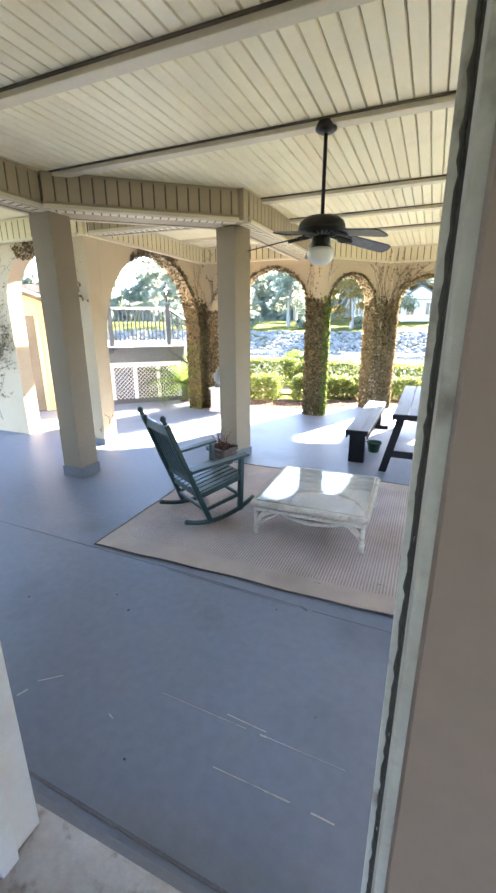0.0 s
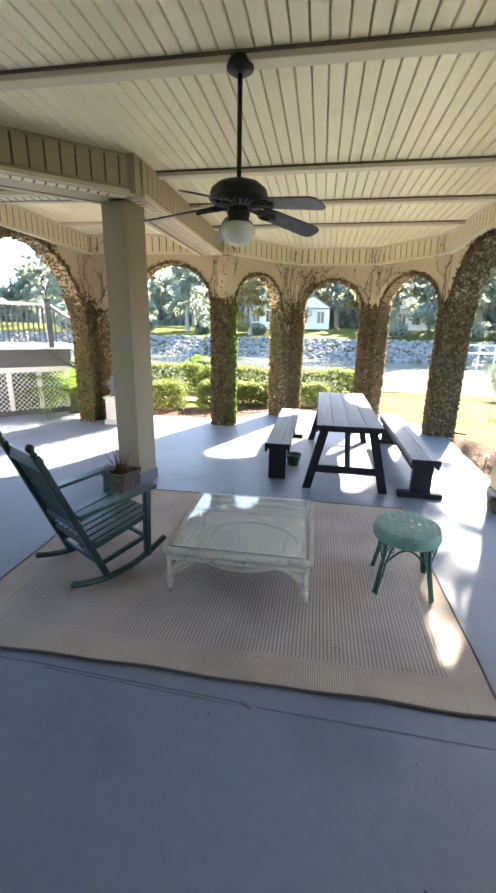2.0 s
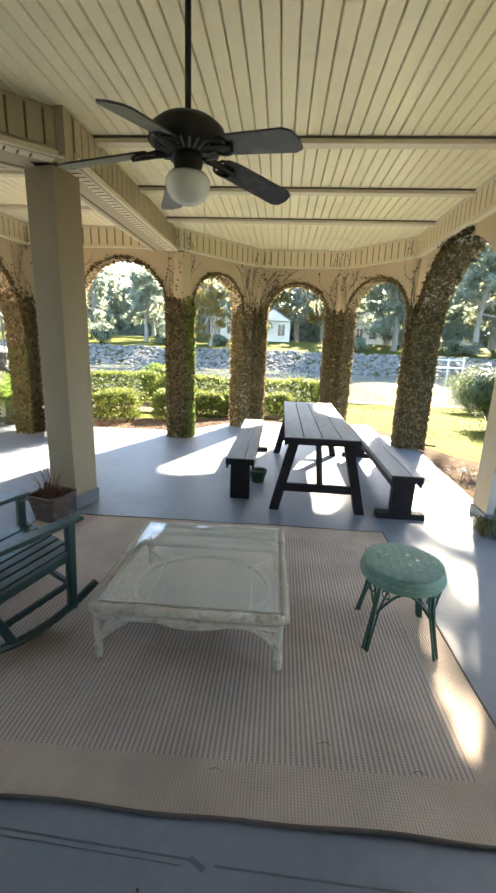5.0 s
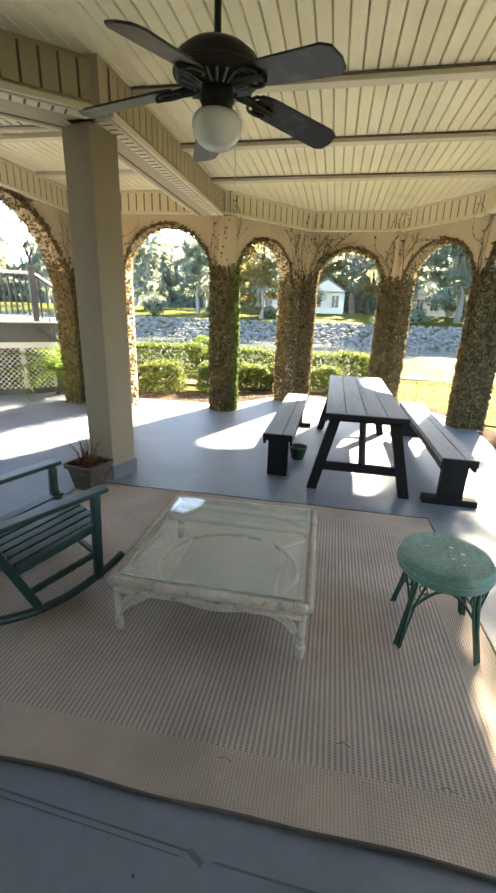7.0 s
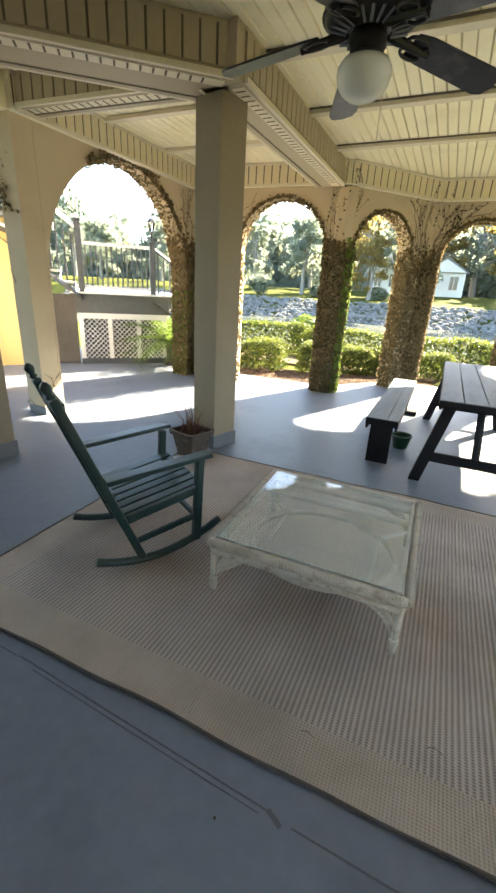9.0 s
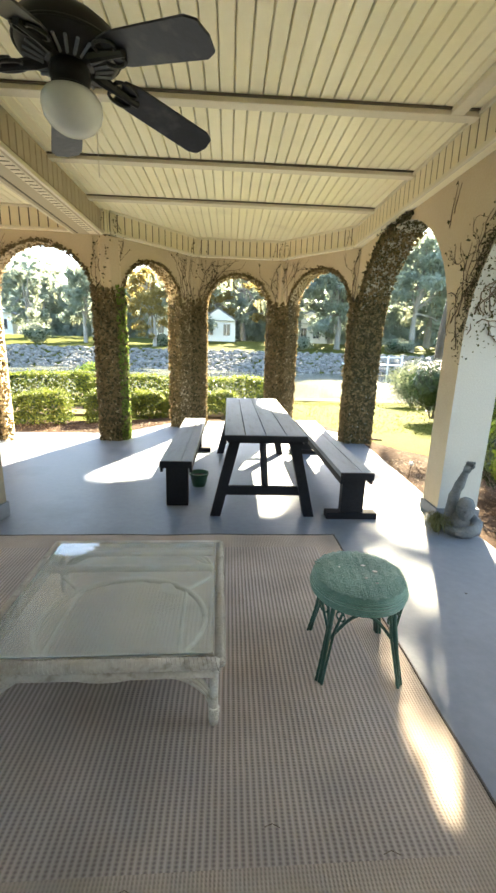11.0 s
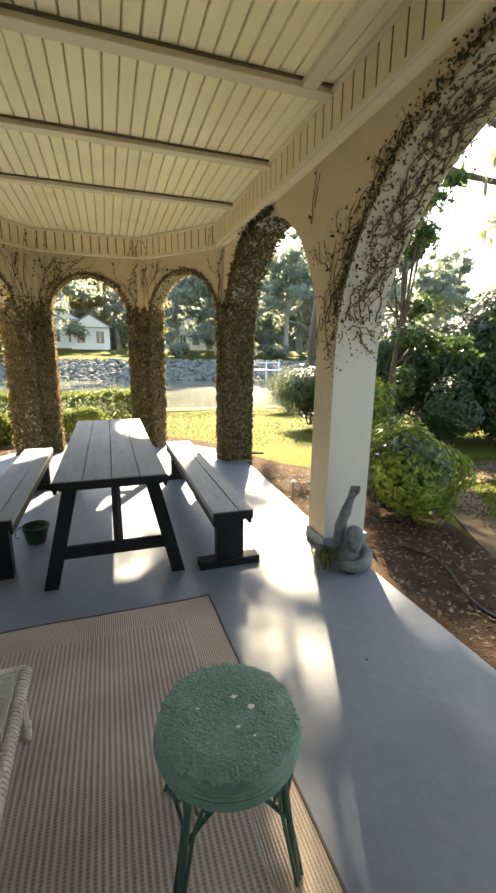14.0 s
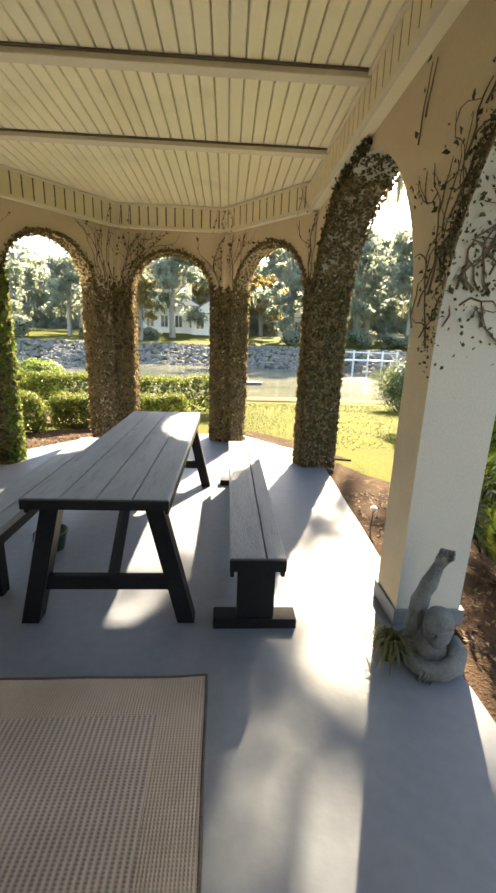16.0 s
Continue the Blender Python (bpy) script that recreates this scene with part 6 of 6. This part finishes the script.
def tree(name, label, h, spread, nleaf, leaf, material, seed, moss=0, at=(0, 0, 0), limbs=9, crown_low=0.35, blob=0.3, girth=1.0, bark=None):
    """Tapered trunk, forking limbs, leaf clumps round the limb ends, hanging moss."""
    tr = thing(name, label, "tree", at=at)
    rg = np.random.default_rng(seed)
    bm = bmesh.new()
    r0 = h * 0.022 * girth
    th = h * 0.45
    tube(bm, [(0, 0, -0.2), (0.02 * h * rg.normal(), 0.02 * h * rg.normal(), th * 0.5), (0.03 * h * rg.normal(), 0.03 * h * rg.normal(), th), (0.05 * h * rg.normal(), 0.05 * h * rg.normal(), h * 0.8)], [r0 * 1.5, r0, r0 * 0.75, r0 * 0.25], 8)
    C = []
    for k in range(limbs):
        a = 2.4 * k + rg.normal(0, 0.3)
        z0 = h * rg.uniform(min(0.25 + crown_low * 0.4, 0.55), 0.6)
        z1 = h * rg.uniform(crown_low + 0.1, 0.95)
        rr = spread * rg.uniform(0.45, 1.0) * (1.1 - 0.6 * (z1 / h))
        e = Vector((rr * math.cos(a), rr * math.sin(a), z1))
        mid = Vector((0.45 * rr * math.cos(a + 0.2), 0.45 * rr * math.sin(a + 0.2), (z0 + z1) / 2 + 0.05 * h))
        tube(bm, [(0, 0, z0), mid, e], [r0 * 0.5, r0 * 0.3, r0 * 0.1], 6)
        C += [e, mid.lerp(e, 0.55), mid + Vector((rg.normal(0, 0.1) * spread, rg.normal(0, 0.1) * spread, 0.08 * h))]
        f = e + Vector((rg.normal(0, 0.25) * spread, rg.normal(0, 0.25) * spread, rg.normal(0.03, 0.05) * h))
        tube(bm, [mid, f], [r0 * 0.25, r0 * 0.06], 5)
        C.append(f)
    part("trunk", bm, bark or BARK, tr)
    per = nleaf // len(C)
    pts = []
    for k, c in enumerate(C):
        s = spread * blob * rg.uniform(0.6, 1.15)
        pts.append(cloud(per, tuple(c), (s, s, s * 0.6), seed * 97 + k, 0.9, 0.5))
    p, d = joined(*pts)
    leaves("crown", p, d, leaf, material, tr, seed=seed, jitter=0.8)
    if moss:
        v, f = [], []
        for _ in range(moss):
            c = C[rg.integers(len(C))]
            x, y, z = c.x + rg.normal(0, 0.3) * spread * blob * 2, c.y + rg.normal(0, 0.3) * spread * blob * 2, c.z - 0.1
            ln, w = h * rg.uniform(0.04, 0.13), h * 0.004
            for q in range(5):
                ox, oy = rg.normal(0, w * 3), rg.normal(0, w * 3)
                l2 = ln * rg.uniform(0.4, 1)
                i0 = len(v)
                v += [(x + ox - w, y + oy, z), (x + ox + w, y + oy, z), (x + ox + rg.normal(0, w * 2), y + oy, z - l2), (x + ox - w * 1.4, y + oy + w, z - l2 * 0.5)]
                f += [(i0, i0 + 1, i0 + 2), (i0, i0 + 2, i0 + 3)]
        raw("moss", v, f, MOSS, tr, "hanging grey moss")["kind"] = "stuff"
    return tr


GROUP = "trees on the far bank"
protos = [
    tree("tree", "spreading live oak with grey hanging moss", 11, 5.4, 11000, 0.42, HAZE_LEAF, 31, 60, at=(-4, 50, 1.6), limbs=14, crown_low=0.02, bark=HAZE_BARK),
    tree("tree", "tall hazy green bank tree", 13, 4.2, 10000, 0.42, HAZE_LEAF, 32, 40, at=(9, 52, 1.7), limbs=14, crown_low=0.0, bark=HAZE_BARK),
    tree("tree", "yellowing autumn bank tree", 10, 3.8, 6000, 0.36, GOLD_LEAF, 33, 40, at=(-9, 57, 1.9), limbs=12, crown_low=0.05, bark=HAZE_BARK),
]
for p in protos:
    p["group"] = GROUP
spots = [(-14, 43, 0, 1.15), (-22, 48, 1, 1.0), (-30, 45, 0, 1.1), (-17, 60, 1, 1.1), (-10.5, 66, 2, 1.2), (-38, 55, 1, 1.1), (-47, 48, 0, 1.2),
         (3.2, 66, 1, 1.1), (13, 44, 0, 1.0), (17, 49, 1, 1.05), (21, 43, 0, 1.1), (26, 50, 1, 1.1), (32, 45, 0, 1.2), (38, 52, 1, 1.1), (45, 46, 0, 1.2),
         (-3, 74, 0, 1.4), (10, 72, 1, 1.2), (22, 64, 0, 1.3), (-26, 66, 0, 1.3), (34, 66, 1, 1.3), (6.2, 58, 2, 0.9), (-1.0, 62, 2, 1.1), (14.5, 58, 1, 1.0), (-6.5, 41, 2, 0.7), (52, 56, 1, 1.2), (60, 47, 0, 1.3), (-58, 58, 1, 1.3), (70, 58, 0, 1.3)]
for k, (x, y, q, s) in enumerate(spots):
    s *= 0.62 if x < -13 else 1.0
    y = y + 4.5 if y < 52 else y
    copy_thing(protos[q], Matrix.Translation((x, y, ground_z(x, y) - 0.1)) @ pose(0, 0, 0, 0, 0, 67 * k) @ Matrix.Scale(s, 4))
# understorey along the bank
for i, (x, y, r, h) in enumerate(((-18, 45, 2.0, 2.4), (-11.5, 46, 1.4, 1.6), (8.5, 46, 1.6, 1.8), (15, 45, 2.0, 2.2), (24, 45, 2.4, 2.6), (-27, 45, 2.2, 2.6), (34, 46, 2.6, 2.8), (19, 46, 2.2, 2.0), (-6, 47, 1.5, 1.5), (29, 46, 2.2, 2.4))):
    shrub("bank_shrub", x, y, r, r * 0.8, h, 1800, HAZE_LEAF, 0.26, "loose haze-pale green shrub on the far bank", 400 + i, z=1.0, lump=0.45)

# woods beyond the houses
nw = 80000
wx = rng.uniform(-130, 150, nw)
wz = rng.random(nw) ** 1.1
wtop = 13 + 3.0 * np.sin(wx * 0.21) + 2.2 * np.sin(wx * 0.53 + 1) + 1.5 * np.sin(wx * 1.3)
wy = 84 + 6 * np.sin(wx * 0.4) * wz + rng.uniform(-3, 3, nw)
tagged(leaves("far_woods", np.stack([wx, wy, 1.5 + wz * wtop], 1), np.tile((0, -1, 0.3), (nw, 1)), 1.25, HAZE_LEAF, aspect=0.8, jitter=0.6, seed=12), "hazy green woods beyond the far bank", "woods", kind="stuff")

# Two slim oaks added so their out-of-view crowns dapple the sun.
high = tree("tree", "slim high-branched oak added to dapple the porch floor", 10.6, 1.7, 260, 0.22, OAK_LEAF, 57, 20, at=(7.55, 14.9, -0.35), limbs=7, crown_low=0.72, blob=0.32, girth=0.5)
high2 = tree("tree", "slim high-branched oak added to dapple the garden edge", 10.0, 2.0, 300, 0.22, OAK_LEAF, 58, 15, at=(8.8, 15.9, -0.4), limbs=6, crown_low=0.72, blob=0.3, girth=0.5)
oak = tree("tree", "live oak over the garden with hanging moss", 9, 5.0, 9000, 0.13, OAK_LEAF, 51, 120, at=(15.8, 12.2, -0.2), limbs=11, crown_low=0.45, blob=0.22)
slim = tree("tree", "slender young evergreen tree by the lawn", 5.0, 1.35, 6500, 0.115, OAKGREEN, 52, 0, at=(6.2, 8.95, -0.05), limbs=13, crown_low=0.08, blob=0.3, girth=0.45)
# the oak's long limb over the lawn
bm = bmesh.new()
def bend(pts, seed, n=24):
    """A crooked limb through a few points."""
    out = []
    for k in range(n):
        u = k / (n - 1) * (len(pts) - 1)
        i = min(int(u), len(pts) - 2)
        p0, p1, p2, p3 = pts[max(i - 1, 0)], pts[i], pts[i + 1], pts[min(i + 2, len(pts) - 1)]
        f = u - i
        c = 0.5 * (2 * p1 + (p2 - p0) * f + (2 * p0 - 5 * p1 + 4 * p2 - p3) * f * f + (3 * p1 - p0 - 3 * p2 + p3) * f ** 3)
        out.append(c + Vector((noise.noise((k * 0.4, seed, 0)), noise.noise((k * 0.4, seed, 5)), noise.noise((k * 0.4, seed, 9)))) * 0.22)
    return out


def tapered(a, b, n=24):
    return [a + (b - a) * k / (n - 1) for k in range(n)]


limb = [Vector((15.8, 12.2, 5.6)), Vector((11.5, 13.9, 6.9)), Vector((8.2, 14.5, 6.0)), Vector((5.9, 14.3, 5.3))]
tube(bm, bend(limb, 1), tapered(0.11, 0.03), 8)
limb2 = [Vector((15.8, 12.2, 6.0)), Vector((12.0, 11.0, 7.2)), Vector((9.2, 9.2, 5.9)), Vector((7.4, 7.4, 5.6))]
tube(bm, bend(limb2, 2), tapered(0.08, 0.02), 8)
lb = part("limb", bm, BARK, oak)
lb.matrix_parent_inverse = oak.matrix_world.inverted()
mv, mf, lp = [], [], []
rg = np.random.default_rng(77)
for ln_ in (limb, limb2):
    for k in range(len(ln_) - 1):
        for _ in range(11):
            c = ln_[k].lerp(ln_[k + 1], rg.random()) + Vector(rg.normal(0, 0.35, 3).tolist())
            for q in range(7):
                x, y, z = c.x + rg.normal(0, 0.05), c.y + rg.normal(0, 0.05), c.z
                l2, w = rg.uniform(0.3, 1.1), 0.012
                i0 = len(mv)
                mv += [(x - w, y, z), (x + w, y, z), (x + rg.normal(0, 0.03), y + rg.normal(0, 0.03), z - l2), (x - w, y + w, z - l2 * 0.5)]
                mf += [(i0, i0 + 1, i0 + 2), (i0, i0 + 2, i0 + 3)]
            lp.append(cloud(26, tuple(c), (0.4, 0.4, 0.25), int(rg.integers(1e6)), 0.9, 0.4))
ms = raw("limb_moss", mv, mf, MOSS, oak, "hanging grey moss")
ms["kind"] = "stuff"
ms.matrix_parent_inverse = oak.matrix_world.inverted()
p, d = joined(*lp)
lo = leaves("limb_leaves", p, d, 0.10, OAK_LEAF, oak, seed=5)
lo.matrix_parent_inverse = oak.matrix_world.inverted()

# unseen canopy added to the oak over the garden, to hold back skylight
lp = [cloud(1700, (x, y, z), (2.1, 2.1, 0.9), 900 + k, 0.95, 0.5) for k, (x, y, z) in enumerate(((7.2, 3.0, 7.4), (9.6, 5.0, 7.8), (8.0, 7.2, 7.4), (11.5, 8.0, 8.8), (12.0, 3.5, 8.6), (9.0, 0.5, 7.8), (6.4, 5.2, 7.6), (13.5, 6.0, 9.4), (10.4, 10.4, 8.6), (5.6, 1.0, 7.2)))]
# Out-of-view clumps that dapple the sun on the porch floor.
SHADE = ((6.1, 15.0, 7.8), (6.6, 16.3, 8.2), (7.1, 17.4, 8.0), (5.4, 14.8, 6.7))
lp += [cloud(85, c_, (0.8, 0.8, 0.5), 950 + k, 0.95, 0.5) for k, c_ in enumerate(SHADE)]
p, d = joined(*lp)
lo = leaves("high_canopy", p, d, 0.2, OAK_LEAF, oak, seed=6)
lo.matrix_parent_inverse = oak.matrix_world.inverted()
# Limbs for the unseen canopy and its dappling clumps.
bm = bmesh.new()
for e in ((7.2, 3.0, 7.2), (8.0, 7.2, 7.2), (12.0, 3.5, 8.4), (10.4, 10.4, 8.4)):
    tube(bm, bend([Vector((15.8, 12.2, 6.2)), Vector((12.6, 10.6, 8.6)), Vector(e)], e[0]), tapered(0.09, 0.02), 6)
for e in SHADE:
    tube(bm, bend([Vector((15.8, 12.2, 6.4)), Vector((10.6, 15.2, 9.6)), Vector(e) + Vector((0.8, 0.2, 0.6)), Vector(e) - Vector((0.5, 0.4, 0.6))], e[1]), tapered(0.11, 0.045), 6)
lb = part("limb", bm, BARK, oak)
lb.matrix_parent_inverse = oak.matrix_world.inverted()

# ---- far bank ----
sv, sf = [], []
rg = np.random.default_rng(88)
ico = [(0, 0, 1), (0.89, 0, 0.45), (0.28, 0.85, 0.45), (-0.72, 0.53, 0.45), (-0.72, -0.53, 0.45), (0.28, -0.85, 0.45), (0.72, 0.53, -0.45), (-0.28, 0.85, -0.45), (-0.89, 0, -0.45), (-0.28, -0.85, -0.45), (0.72, -0.53, -0.45), (0, 0, -1)]
icf = [(0, 1, 2), (0, 2, 3), (0, 3, 4), (0, 4, 5), (0, 5, 1), (1, 6, 2), (2, 7, 3), (3, 8, 4), (4, 9, 5), (5, 10, 1), (6, 7, 2), (7, 8, 3), (8, 9, 4), (9, 10, 5), (10, 6, 1), (11, 7, 6), (11, 8, 7), (11, 9, 8), (11, 10, 9), (11, 6, 10)]
for _ in range(9500):
    x, y = rg.uniform(-42, 52), 37.9 + 4.6 * rg.random()
    s = rg.uniform(0.09, 0.25)
    z = ground_z(x, y)
    k = len(sv)
    q = rg.uniform(0.6, 1.3, (12, 1)) * np.array(ico) * np.array((s * rg.uniform(0.8, 1.5), s, s * 0.75))
    sv += (q + np.array((x, y, z))).tolist()
    sf += [(a + k, b + k, c + k) for a, b, c in icf]
tagged(raw("riprap", sv, sf, RIPRAP), "grey broken rock lining the far river bank", "rocks", kind="stuff")


def far_house(x, y, w, d, h, roof_h, label, seed, rz=0, chimney=False):
    hs = thing("house", label, "house", at=(x, y, ground_z(x, y) - 0.1), rz=rz)
    part("wall", B(-w / 2, w / 2, 0, d, 0, h), PALEHOUSE, hs)
    bm = bmesh.new()
    o = 0.35
    v = [bm.verts.new(p) for p in ((-w / 2 - o, -o, h - 0.1), (0, -o, h + roof_h), (w / 2 + o, -o, h - 0.1), (-w / 2 - o, d + o, h - 0.1), (0, d + o, h + roof_h), (w / 2 + o, d + o, h - 0.1))]
    for fc in ((0, 1, 4, 3), (1, 2, 5, 4), (0, 3, 5, 2)):
        bm.faces.new([v[i] for i in fc])
    bm.faces.new([v[3], v[4], v[5]])
    bm.faces.new([v[0], v[2], v[1]])
    part("roof", bm, SHINGLE, hs)
    bm = bmesh.new()
    bm.faces.new([bm.verts.new(p) for p in ((-w / 2, -o - 0.02, h - 0.05), (w / 2, -o - 0.02, h - 0.05), (0, -o - 0.02, h + roof_h - 0.25))])
    r = bmesh.ops.extrude_face_region(bm, geom=bm.faces[:])
    bmesh.ops.translate(bm, verts=[q for q in r["geom"] if isinstance(q, bmesh.types.BMVert)], vec=(0, -0.05, 0))
    part("gable", bm, PALEHOUSE, hs)
    nwin = max(2, int(w / 1.7))
    for k in range(nwin):
        cx = -w / 2 + w * (k + 0.5) / nwin
        wn_ = part("window", B(cx - 0.5, cx + 0.5, -0.08, -0.002, 0.7, 2.2), WHITE, hs)
        for q in (-1, 1):
            part("pane", B(cx + q * 0.22 - 0.19, cx + q * 0.22 + 0.19, -0.1, -0.082, 0.78, 2.12), PANE, wn_)
    if chimney:
        part("chimney", B(w * 0.2, w * 0.2 + 0.8, d * 0.4, d * 0.4 + 0.8, h, h + roof_h + 1.1), PALEHOUSE, hs)
    return hs


far_house(-0.3, 55, 4.2, 6, 2.6, 1.5, "pale gabled house wing across the river", 1)
far_house(-5.0, 57, 7.0, 7, 3.4, 2.0, "pale two-wing house with chimney across the river", 2, chimney=True)
far_house(12.5, 62, 7, 6, 2.8, 1.8, "pale house half hidden by trees", 3, rz=-12)
far_house(-33, 62, 8, 6, 3.0, 1.8, "pale house far off among trees", 4, rz=15)
# floating platform and stakes on the water
tagged(part("float", B(2.7, 3.8, 25.0, 25.6, -0.80, -0.64, bevel=0.03), DECKGREY), "small dark float lying on the river", "float")
dock = thing("dock", "low grey timber dock at the far bank", "dock")
part("deck_board", B(11.0, 16.0, 37.2, 38.6, 0.1, 0.2), DECKPALE, dock)
for k in range(5):
    part("dock_post", T([(11.1 + 1.2 * k, 37.4, -1.4), (11.1 + 1.2 * k, 37.4, 0.95)], 0.08, 6), DECKPALE, dock)
part("dock_rail", B(11.0, 16.0, 37.36, 37.42, 0.75, 0.85), DECKPALE, dock)

# ---- boards of the friezes and beams ----
for ob, m, L, v, mesh_ in LATER_BOARDS:
    k = max(1, round(L / 0.118))
    for i in range(k):
        bd = new("board", mesh_)
        bd.parent = ob
        bd.matrix_local = m @ Matrix.Translation(((i + 0.5) * L / k, v, 0)) @ Matrix.Diagonal((L / k / 0.118, 1, 1, 1))
